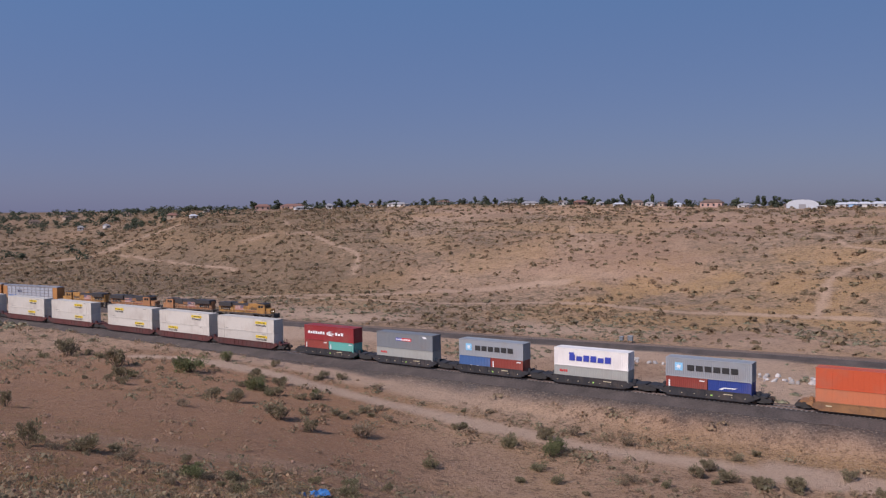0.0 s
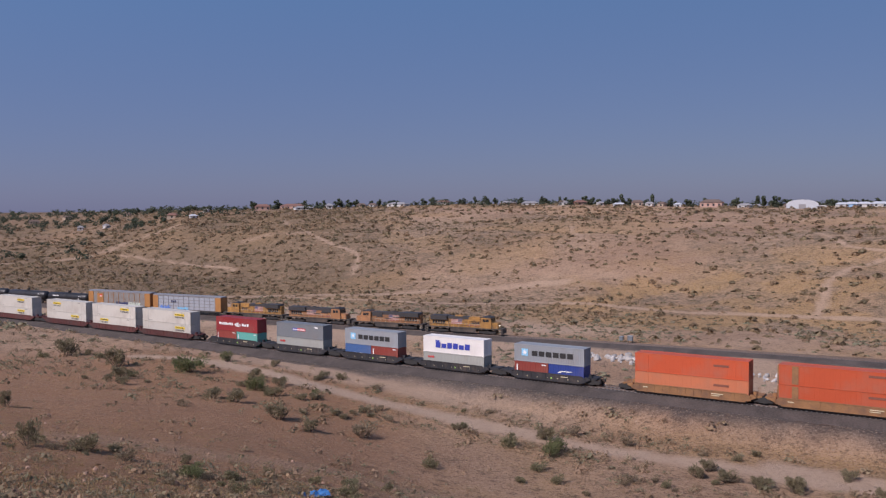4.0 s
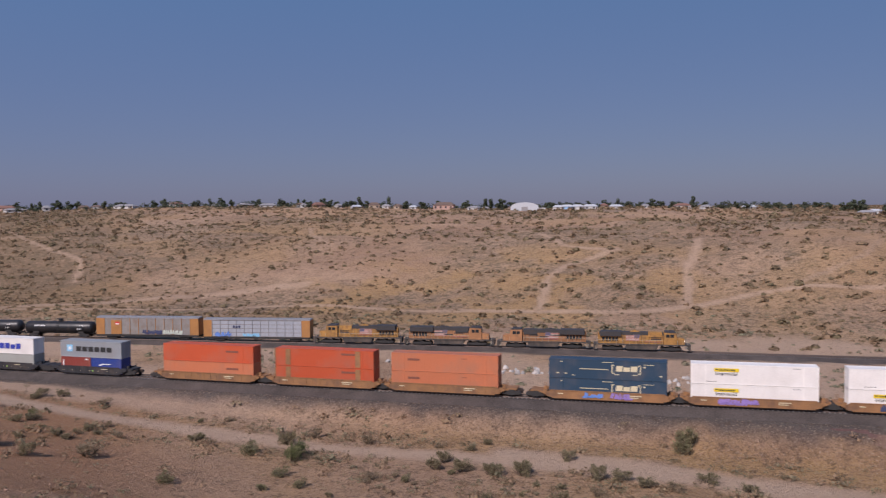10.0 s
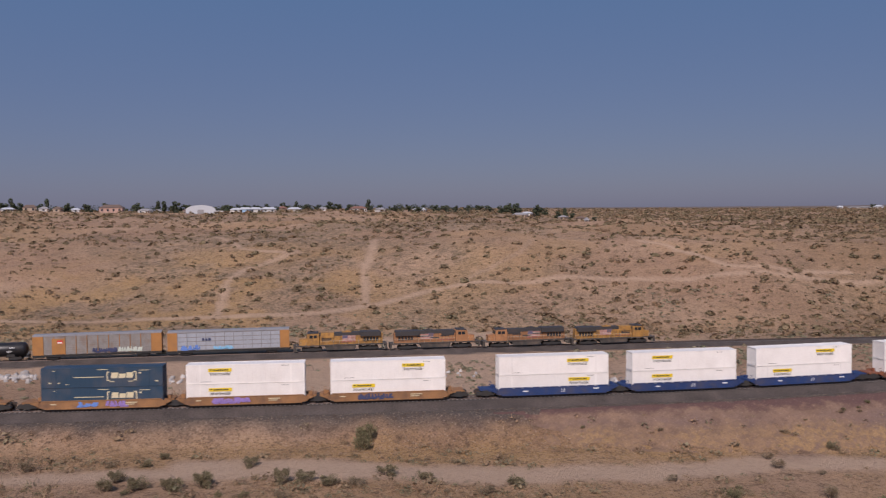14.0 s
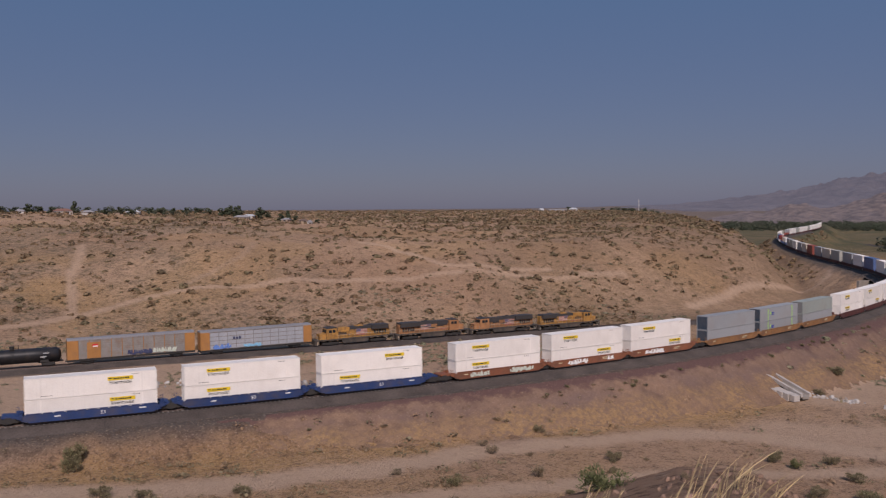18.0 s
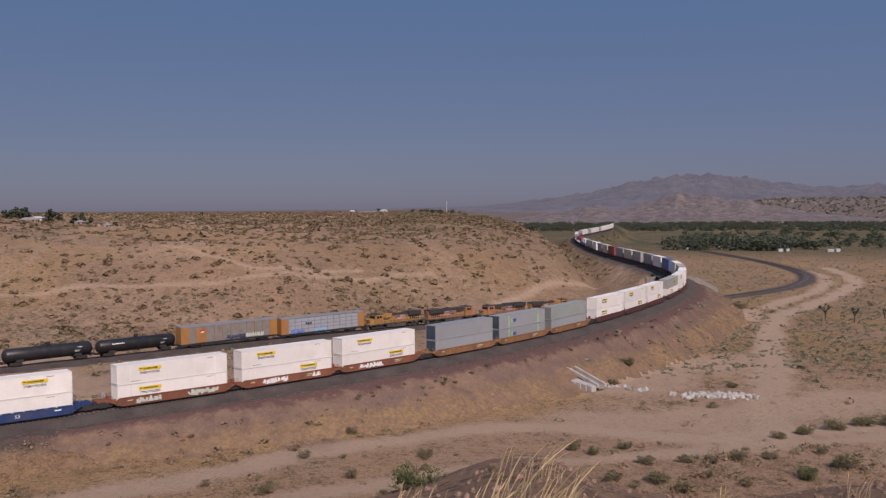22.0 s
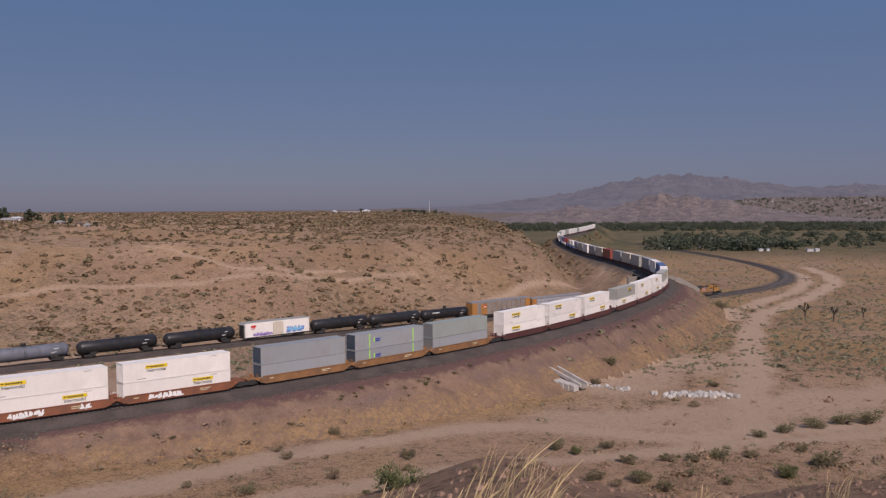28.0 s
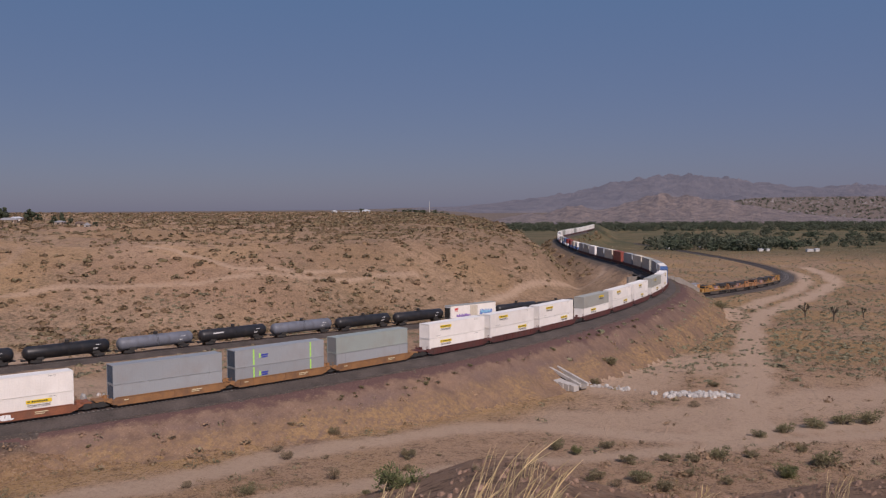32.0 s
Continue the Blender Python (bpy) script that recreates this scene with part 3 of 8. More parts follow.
    col = blend(col, (0.500, 0.380, 0.280), span(grit, 0.42, 0.30, 0, 0.35))
    l.new(col, b.inputs["Base Color"])
    bump = n.new("ShaderNodeBump")
    bump.inputs["Strength"].default_value, bump.inputs["Distance"].default_value = 1.0, 0.5
    l.new(op("ADD", streak, op("MULTIPLY", clump, 0.5)), bump.inputs["Height"]), l.new(bump.outputs[0], b.inputs["Normal"])
    return m


def build_bank():
    ss, dd = np.arange(545, 868, 0.7), np.concatenate([np.arange(4.2, 13.8, 0.7), np.arange(14, 21.5, 1.0)])
    S, D = np.meshgrid(ss, dd, indexing="ij")
    reach = np.interp(S, (520, 560, 620, 680, 760, 868), (8.0, 11.0, 15.0, 19.0, 21.0, 21.0))
    D = 4.2 + (D - 4.2) * (reach - 4.2) / 16.8
    c, d = along(NEAR, S.ravel())
    o = D.ravel()
    x, y = c[:, 0] + d[:, 1] * o, c[:, 1] - d[:, 0] * o
    run = S.ravel()
    rill = np.abs(fuzz(run + 0.9 * o, 0.4 * o + 3.3, 5.0, 3)) * np.interp(run, (620, 720), (0.25, 0.7)) + 0.35 * np.abs(fuzz(x, y, 2.5, 3))
    t = (o - 4.2) / (reach.ravel() - 4.2)
    lift = np.interp(t, (0, 0.1, 0.25, 0.7, 0.9, 1.0), (-0.25, 0.1, 0.45, 0.45, 0.12, -0.35)) 
    fade = np.interp(run + 6 * fuzz(x, y, 8, 2), (548, 610, 850, 868), (0, 1, 1, 0))
    lift = lift * fade - 0.7 * (1 - fade)
    z = relief(x, y) + lift + (rill - 0.3) * 1.3 * np.sin(np.pi * np.clip(t, 0, 1))
    m = len(dd)
    i, j = np.meshgrid(np.arange(len(ss) - 1), np.arange(m - 1), indexing="ij")
    a = i * m + j
    ob = raw("embankment", np.stack([x, y, z], 1), np.stack([a, a + m, a + m + 1, a + 1], -1).reshape(-1, 4), bank_material(), True)
    for name, v in (("down", t * 16.8), ("run", run)):
        ob.data.attributes.new(name, "FLOAT", "POINT").data.foreach_set("value", v.astype(np.float32))
    tagged(ob, "reddish gullied embankment grown with golden straw below the track", "embankment", kind="structure")


build_bank()

# ---- trains: metres run along the lines, by time ----
NEAR_RUN = ((0, 0), (3, -18.0), (6, -36.0), (9, -53.4), (13, -77.8), (16, -96.0), (19, -113.8), (23, -135.3), (28, -162.3), (32, -184.4))
FAR_RUN = ((0, 0), (3, 53.1), (6, 106.3), (9, 160.5), (13, 232.5), (16, 286.2), (19, 340.8), (23, 413.8), (28, 501.0), (32, 574.0))
CLOCK = (0, 2, 4, 6, 8, 10, 12, 14, 16, 18, 20, 22, 24, 26, 28, 30, 32)


def run_at(run, t):
    """Smooth interpolation through the run's rows."""
    T, D = np.array(run, float).T
    m = np.gradient(D, T)
    i = int(np.clip(np.searchsorted(T, t) - 1, 0, len(T) - 2))
    h = T[i + 1] - T[i]
    u = (t - T[i]) / h
    return (2 * u ** 3 - 3 * u ** 2 + 1) * D[i] + (u ** 3 - 2 * u ** 2 + u) * h * m[i] + (-2 * u ** 3 + 3 * u ** 2) * D[i + 1] + (u ** 3 - u ** 2) * h * m[i + 1]


def rolling_rows(curve, run, s0, z, base, clock=CLOCK):
    """Rows of a vehicle whose middle starts at s0; its local x points along the line and its wheels stand base apart."""
    rows = []
    for t in clock:
        s = s0 + run_at(run, t)
        a, b = along(curve, s - base / 2)[0], along(curve, s + base / 2)[0]
        c, d = (a + b) / 2, b - a
        rows.append((t, pose(c[0], c[1], float(z(s)), 0, 0, math.degrees(math.atan2(d[1], d[0])))))
    return rows


MOVERS = []

# ---- rolling stock: x along the line, -y towards the bluff, z from the rail head ----
steel_dark = mat("dark_steel", (0.035, 0.032, 0.03), 0.75, vary=0.25)
wheel_mat = mat("wheel_steel", (0.10, 0.07, 0.055), 0.6, 0.5)
WELL_PAINT = {
    "ochre": mat("ochre_paint", (0.30, 0.150, 0.062), 0.65, vary=0.2, scale=0.5, fine=6, dirt=(0.12, 0.07, 0.05), dirt_amount=0.7, rand=0.12),
    "blue": mat("blue_paint", (0.022, 0.048, 0.145), 0.5, vary=0.2, scale=0.5, fine=6, dirt=(0.10, 0.08, 0.07), dirt_amount=0.5, rand=0.1),
    "rust": mat("rust_paint", (0.25, 0.09, 0.045), 0.7, vary=0.25, scale=0.5, fine=6, dirt=(0.10, 0.06, 0.045), dirt_amount=0.6, rand=0.1),
    "maroon": mat("maroon_paint", (0.11, 0.035, 0.03), 0.7, vary=0.25, scale=0.5, fine=6, dirt=(0.07, 0.05, 0.045), dirt_amount=0.6, rand=0.15),
    "black": mat("sooty_paint", (0.030, 0.029, 0.032), 0.7, vary=0.25, scale=0.5, fine=6, dirt=(0.12, 0.09, 0.07), dirt_amount=0.5, rand=0.15),
}


def paint(name, c, dirt=0.22):
    return mat(name, c, 0.5, vary=0.06, scale=0.25, fine=5, dirt=(0.25, 0.18, 0.13), dirt_amount=dirt, rand=0.07, dirt_scale=0.35)


BOX_PAINT = {
    "white": paint("white_paint", (0.84, 0.805, 0.755), 0.12), "grey": paint("grey_paint", (0.30, 0.32, 0.335)), "slate": paint("slate_paint", (0.19, 0.205, 0.215)),
    "sage": paint("sage_paint", (0.30, 0.34, 0.32)), "silver": paint("silver_paint", (0.37, 0.375, 0.34)), "red": paint("red_paint", (0.30, 0.032, 0.034)),
    "brown": paint("oxide_paint", (0.28, 0.055, 0.04)), "orange": paint("orange_paint", (0.52, 0.088, 0.030), 0.3), "faded": paint("faded_orange_paint", (0.52, 0.165, 0.075), 0.35),
    "navy": paint("navy_paint", (0.022, 0.055, 0.095)), "blue": paint("bright_blue_paint", (0.06, 0.13, 0.30)), "royal": paint("royal_blue_paint", (0.03, 0.06, 0.26)),
    # first entry: white dimmed for sides turned off the sun, shade in the paint
    "chalk": paint("shaded_white_paint", (0.58, 0.545, 0.475), 0.3), "teal": paint("teal_paint", (0.13, 0.42, 0.36)), "cream": paint("cream_paint", (0.62, 0.56, 0.46)),
}
ink = {
    "yellow": mat("yellow_vinyl", (0.80, 0.58, 0.02), 0.5), "black": mat("black_vinyl", (0.03, 0.03, 0.03), 0.5), "white": mat("white_vinyl", (0.82, 0.82, 0.80), 0.5),
    "blue": mat("blue_vinyl", (0.04, 0.06, 0.36), 0.5), "sky": mat("sky_vinyl", (0.25, 0.55, 0.78), 0.5), "red": mat("red_vinyl", (0.6, 0.03, 0.03), 0.5),
    "lime": mat("lime_vinyl", (0.40, 0.75, 0.15), 0.5), "tan": mat("tan_vinyl", (0.66, 0.58, 0.38), 0.5), "purple": mat("purple_spray", (0.30, 0.20, 0.50), 0.6),
    "spray_blue": mat("blue_spray", (0.13, 0.25, 0.60), 0.6), "pale": mat("pale_spray", (0.55, 0.60, 0.52), 0.6), "dark": mat("dark_blue_spray", (0.05, 0.06, 0.13), 0.6),
    "rustbar": mat("faded_black_bar", (0.22, 0.08, 0.05), 0.7),
}


def strip(bm, x0, x1, z0, z1, y, skew=0.0):
    v = [bm.verts.new(p) for p in ((x0, y, z0), (x1, y, z0), (x1 + skew, y, z1), (x0 + skew, y, z1))]
    bm.faces.new(v)


def decal(name, parent, material, rects, y, label=""):
    """Flat shapes stuck on a side that faces -y: x0, x1, z0, z1 and lean."""
    if name in ("lettering", "trim_stripe", "flag_mark", "logo_mark", "bracket_mark"):
        for q in rects:
            bm = bmesh.new()
            strip(bm, *q[:4], y, q[4] if len(q) > 4 else 0)
            part("letter" if name == "lettering" else name, bm, material, parent, label)
        return
    bm = bmesh.new()
    for q in rects:
        strip(bm, *q[:4], y, q[4] if len(q) > 4 else 0)
    ob = part(name, bm, material, parent, label)
    if name == "data_bars":
        tagged(ob, kind="stuff")
    return ob


def words(name, text, size, material, parent, x, y, z):
    cu = bpy.data.curves.new(name, "FONT")
    cu.body, cu.size, cu.align_x, cu.extrude = text, size, "CENTER", 0.004
    tmp = bpy.data.objects.new("tmp", cu)
    me = bpy.data.meshes.new_from_object(tmp)
    bpy.data.objects.remove(tmp)
    me.transform(pose(x, y, z, 90))
    me.materials.clear()
    me.materials.append(material)
    ob = new(name, me)
    ob.parent = parent
    return ob


def letter_blocks(x0, x1, z0, z1, n, lean=0.0, gap=0.25, seed=1):
    """Plain blocks in place of a maker's lettering, as wide and high as its letters."""
    w = (x1 - x0) / n
    return [(x0 + i * w, x0 + (i + 1 - gap) * w, z0, z1 - (z1 - z0) * 0.22 * ((i * seed) % 3 == 1), lean) for i in range(n)]


def scrawl(parent, material, x0, x1, z0, z1, y, seed, label):
    """A sprayed patch: overlapping slanted strokes with a ragged outline."""
    rnd = random.Random(seed)
    bm = bmesh.new()
    n = max(5, int((x1 - x0) / 0.28))
    for i in range(n):
        x = x0 + (x1 - x0) * i / n
        w = (x1 - x0) / n * rnd.uniform(0.7, 1.5)
        a, b = z0 + rnd.uniform(0, 0.3) * (z1 - z0), z1 - rnd.uniform(0, 0.35) * (z1 - z0)
        strip(bm, x, x + w, a, b, y - 0.002 * (i % 3), rnd.uniform(-0.3, 0.3))
        if rnd.random() < 0.5:
            strip(bm, x - 0.1, x + w * 1.6, a, a + 0.25 * (z1 - z0), y - 0.006, 0.1)
    return part("graffiti", bm, material, parent, label)


# ---- bogies ----
def bogie_meshes(wheel=0.46, base=1.78, axles=2):
    bm = bmesh.new()
    half = base * (axles - 1) / 2
    for y in (-1.05, 1.05):
        prism(bm, ((-half - 0.5, 0.5), (-half - 0.3, 0.78), (-0.5, 0.82), (-0.3, 0.98), (0.3, 0.98), (0.5, 0.82), (half + 0.3, 0.78), (half + 0.5, 0.5), (half + 0.25, 0.32), (half - 0.25, 0.34), (0.4, 0.22), (-0.4, 0.22), (-half + 0.25, 0.34), (-half - 0.25, 0.32)), y - 0.12, y + 0.12)
    box(bm, -0.3, 0.3, -1.0, 1.0, 0.45, 0.95)
    fr = mesh_of("bogie_frame", bm, steel_dark)
    bm = bmesh.new()
    for y in (-0.75, 0.75):
        tube(bm, (0, y - 0.07, 0), (0, y + 0.07, 0), wheel, n=14)
    tube(bm, (0, -0.75, 0), (0, 0.75, 0), 0.09, n=6)
    return fr, mesh_of("wheelset", bm, wheel_mat), [(-half + i * base) for i in range(axles)], wheel


BOGIE = bogie_meshes()
BOGIE3 = bogie_meshes(0.53, 1.85, 3)


def add_bogie(parent, x, kind=BOGIE):
    fr, ws, xs, r = kind
    b = shared("bogie", fr, parent, pose(x, 0, 0))
    for q in xs:
        shared("wheelset", ws, b, pose(q, 0, r))
    return b


# ---- containers ----
def container_meshes(length, high, smooth_sides):
    """Frame, side panel, roof, blind end and door, with the container's floor at z = 0."""
    h, w = length / 2, 1.22
    bm = bmesh.new()
    for x in (-h, h - 0.16):
        for y in (-w, w - 0.16):
            box(bm, x, x + 0.16, y, y + 0.16, 0, high)
            for z0, z1 in ((-0.09, 0.12), (high - 0.12, high + 0.005)):
                box(bm, x - 0.01, x + 0.17, y - 0.01, y + 0.17, z0, z1)
    if length > 14:
        for x in (-6.1, 5.94):
            for y in (-w - 0.012, w - 0.168):
                box(bm, x, x + 0.18, y, y + 0.18, -0.09, high + 0.004)
    for y in (-w, w - 0.12):
        box(bm, -h, h, y, y + 0.12, 0, 0.16), box(bm, -h, h, y, y + 0.12, high - 0.11, high)
    for x in (-h, h - 0.12):
        box(bm, x, x + 0.12, -w, w, 0, 0.16), box(bm, x, x + 0.12, -w, w, high - 0.12, high)
    frame_bm = bm
    side = bmesh.new()
    pitch, depth = (0.61, 0.012) if smooth_sides else (0.278, 0.036)
    xs, n = [], int((length - 0.3) / pitch)
    for i in range(n):
        a = -h + 0.15 + i * pitch
        q = ((0, 0), (0.82, 0), (0.86, 1), (0.96, 1)) if smooth_sides else ((0, 0), (0.26, 0), (0.5, 1), (0.76, 1))
        xs += [(a + u * pitch, -w + 0.02 + (d if not smooth_sides else -d) * depth) for u, d in q]
    xs.append((h - 0.15, -w + 0.02))
    lo = [side.verts.new((x, y, 0.14)) for x, y in xs]
    hi = [side.verts.new((x, y, high - 0.1)) for x, y in xs]
    for i in range(len(xs) - 1):
        side.faces.new((lo[i], lo[i + 1], hi[i + 1], hi[i]))
    roof = bmesh.new()
    xs = []
    for i in range(int((length - 0.2) / 0.6)):
        x = -h + 0.1 + i * 0.6
        xs += [(x, 0.02), (x + 0.28, 0.02), (x + 0.32, 0.04), (x + 0.56, 0.04)]
    xs.append((h - 0.1, 0.02))
    lo = [roof.verts.new((x, -w + 0.1, high - d)) for x, d in xs]
    hi = [roof.verts.new((x, w - 0.1, high - d)) for x, d in xs]
    for i in range(len(xs) - 1):
        roof.faces.new((lo[i], lo[i + 1], hi[i + 1], hi[i]))
    end = bmesh.new()
    ys = []
    for i in range(9):
        y = -w + 0.1 + i * 0.246
        ys += [(y, 0.05), (y + 0.07, 0.05), (y + 0.12, 0.015), (y + 0.2, 0.015)]
    ys.append((w - 0.1, 0.05))
    lo = [end.verts.new((-h + d, y, 0.14)) for y, d in ys]
    hi = [end.verts.new((-h + d, y, high - 0.1)) for y, d in ys]
    for i in range(len(ys) - 1):
        end.faces.new((lo[i], lo[i + 1], hi[i + 1], hi[i]))
    door = bmesh.new()
    box(door, h - 0.06, h - 0.03, -w + 0.1, -0.01, 0.14, high - 0.1)
    for y in (-0.9, -0.35):
        tube(door, (h - 0.005, y, 0.1), (h - 0.005, y, high - 0.08), 0.02, n=5)
        box(door, h - 0.02, h + 0.015, y - 0.16, y + 0.04, 1.05, 1.12)
    box(door, h - 0.035, h - 0.015, -w + 0.15, -0.05, 0.7, 0.78), box(door, h - 0.035, h - 0.015, -w + 0.15, -0.05, 1.9, 1.98)
    return {"frame": frame_bm, "side_panel": side, "roof": roof, "blind_end": end, "door": door}


_boxes = {}


def container_master(length, high, colour, end_colour=None):
    key = (length, high, colour, end_colour)
    if key not in _boxes:
        ms = container_meshes(length, high, length > 14)
        _boxes[key] = {k: mesh_of(k, bm, BOX_PAINT[end_colour if end_colour and k in ("blind_end", "door") else colour]) for k, bm in ms.items()}
    return _boxes[key]


def container(length, high, colour, label, end_colour=None, group="stacked freight containers"):
    me = container_master(length, high, colour, end_colour)
    root = tagged(new("freight_container"), label, "container", group)
    flip = pose(0, 0, 0, 0, 0, 180)
    for k in ("frame", "side_panel", "roof", "blind_end", "door"):
        shared(k, me[k], root, Matrix())
    shared("side_panel", me["side_panel"], root, flip)
    shared("door", me["door"], root, Matrix.Scale(-1, 4, (0, 1, 0)))
    return root


# ---- well cars ----
def well_meshes(length, gap, ribs):
    """Side sill, end deck and floor of one well between two joints; gap is the joint's half length."""
    h = length / 2
    sill = bmesh.new()
    prism(sill, ((-h - 0.2, 0.45), (-h + 0.8, 0.22), (h - 0.8, 0.22), (h + 0.2, 0.45), (h + 0.2, 0.95), (h - 0.4, 1.28), (-h + 0.4, 1.28), (-h - 0.2, 0.95)), -1.50, -1.44)
    box(sill, -h + 0.35, h - 0.35, -1.56, -1.40, 1.22, 1.32), box(sill, -h + 0.6, h - 0.6, -1.56, -1.38, 0.18, 0.28)
    if ribs:
        n = 14
        for i in range(n):
            x = -h + 0.9 + i * (length - 1.8) / (n - 1)
            box(sill, x - 0.04, x + 0.04, -1.55, -1.48, 0.26, 1.24)
    deck = bmesh.new()
    prism(deck, ((h + 0.1, 0.5), (h + 0.1, 1.02), (h + gap - 0.35, 1.18), (h + gap - 0.15, 1.1), (h + gap - 0.15, 0.95)), -1.1, 1.1)
    post = bmesh.new()
    prism(post, ((h + 0.05, 0.5), (h + 0.05, 1.25), (h + 0.25, 1.25), (h + 0.9, 1.0), (h + 0.9, 0.9)), -1.5, -1.1)
    iron = bmesh.new()
    for y in (-1.35, ):
        tube(iron, (h + 0.5, y, 1.0), (h + 0.5, y, 1.75), 0.03, n=5), tube(iron, (h + 0.8, y, 0.95), (h + 0.8, y, 1.75), 0.03, n=5)
        for z in (1.3, 1.72):
            tube(iron, (h + 0.5, y, z), (h + 0.8, y, z), 0.025, n=5)
    brake = bmesh.new()
    box(brake, h + 0.3, h + 0.7, -0.5, -0.1, 1.06, 1.5)
    floor = bmesh.new()
    for i in range(6):
        x = -h + 0.5 + i * (length - 1.0) / 5
        box(floor, x - 0.15, x + 0.15, -1.45, 1.45, 0.2, 0.3)
    box(floor, -h, h, -0.2, 0.2, 0.2, 0.28)
    return sill, deck, floor, post, iron, brake


_wells = {}


def well_car(colour, length, gap_l, gap_r, end_l, end_r, label):
    """One well. A joint shared with the next unit takes its bogie from the unit before it."""
    root = tagged(new("well_car"), label, "freight car", "well cars of the near train")
    ribs = colour in ("ochre", "maroon", "black")
    for key, g in (("l", gap_l), ("r", gap_r)):
        k = (colour, length, round(g, 1))
        if k not in _wells:
            s, d, f, q, w, e = well_meshes(length, round(g, 1), ribs)
            _wells[k] = mesh_of("side_sill", s, WELL_PAINT[colour]), mesh_of("end_deck", d, WELL_PAINT[colour]), mesh_of("well_floor", f, steel_dark), mesh_of("end_sill", q, WELL_PAINT[colour]), mesh_of("grab_iron", w, WELL_PAINT[colour]), mesh_of("brake_box", e, WELL_PAINT[colour])
        me = _wells[k]
        turn = pose(0, 0, 0, 0, 0, 180) if key == "l" else Matrix()
        shared("side_sill", me[0], root, turn)
        deck = shared("end_deck", me[1], root, turn)
        shared("brake_box", me[5], deck, Matrix())
        for side in (Matrix(), Matrix.Scale(-1, 4, (0, 1, 0))):
            shared("end_sill", me[3], deck, side)
            shared("grab_iron", me[4], deck, side)
        if key == "r":
            shared("well_floor", me[2], root, Matrix())
    if end_l:
        add_bogie(root, -length / 2 - gap_l + 0.9)
        bm = bmesh.new()
        box(bm, -length / 2 - gap_l - 0.1, -length / 2 - gap_l + 0.5, -0.18, 0.18, 0.7, 1.0)
        part("coupler", bm, steel_dark, root)
    add_bogie(root, length / 2 + (gap_r - 0.9 if end_r else gap_r))
    if end_r:
        bm = bmesh.new()
        box(bm, length / 2 + gap_r - 0.5, length / 2 + gap_r + 0.1, -0.18, 0.18, 0.7, 1.0)
        part("coupler", bm, steel_dark, root)
    return root




# ---- lettering and logos ----
def yellow_mark(c, x, z, y=-1.245):
    decal("logo_panel", c, ink["yellow"], ((x - 1.55, x + 1.55, z, z + 0.46), ), y, "yellow name panel with dark lettering bars")
    decal("lettering", c, ink["black"], letter_blocks(x - 0.9, x + 1.1, z + 0.12, z + 0.34, 7, 0.05) + [(x - 1.4, x - 1.05, z + 0.2, z + 0.34)], y - 0.006)
    words("lettering", "Intermodal", 0.62, ink["black"], c, x, y - 0.004, z - 0.46)


def star_mark(c, x, z):
    bm = bmesh.new()
    strip(bm, x - 0.55, x + 0.55, z - 0.55, z + 0.55, -1.245)
    part("logo_panel", bm, ink["sky"], c, "pale blue square with a white star")
    bm = bmesh.new()
    v = []
    for i in range(14):
        r = 0.45 if i % 2 == 0 else 0.18
        v.append(bm.verts.new((x + r * math.sin(math.pi * i / 7), -1.252, z + r * math.cos(math.pi * i / 7))))
    bm.faces.new(v)
    part("star", bm, ink["white"], c)


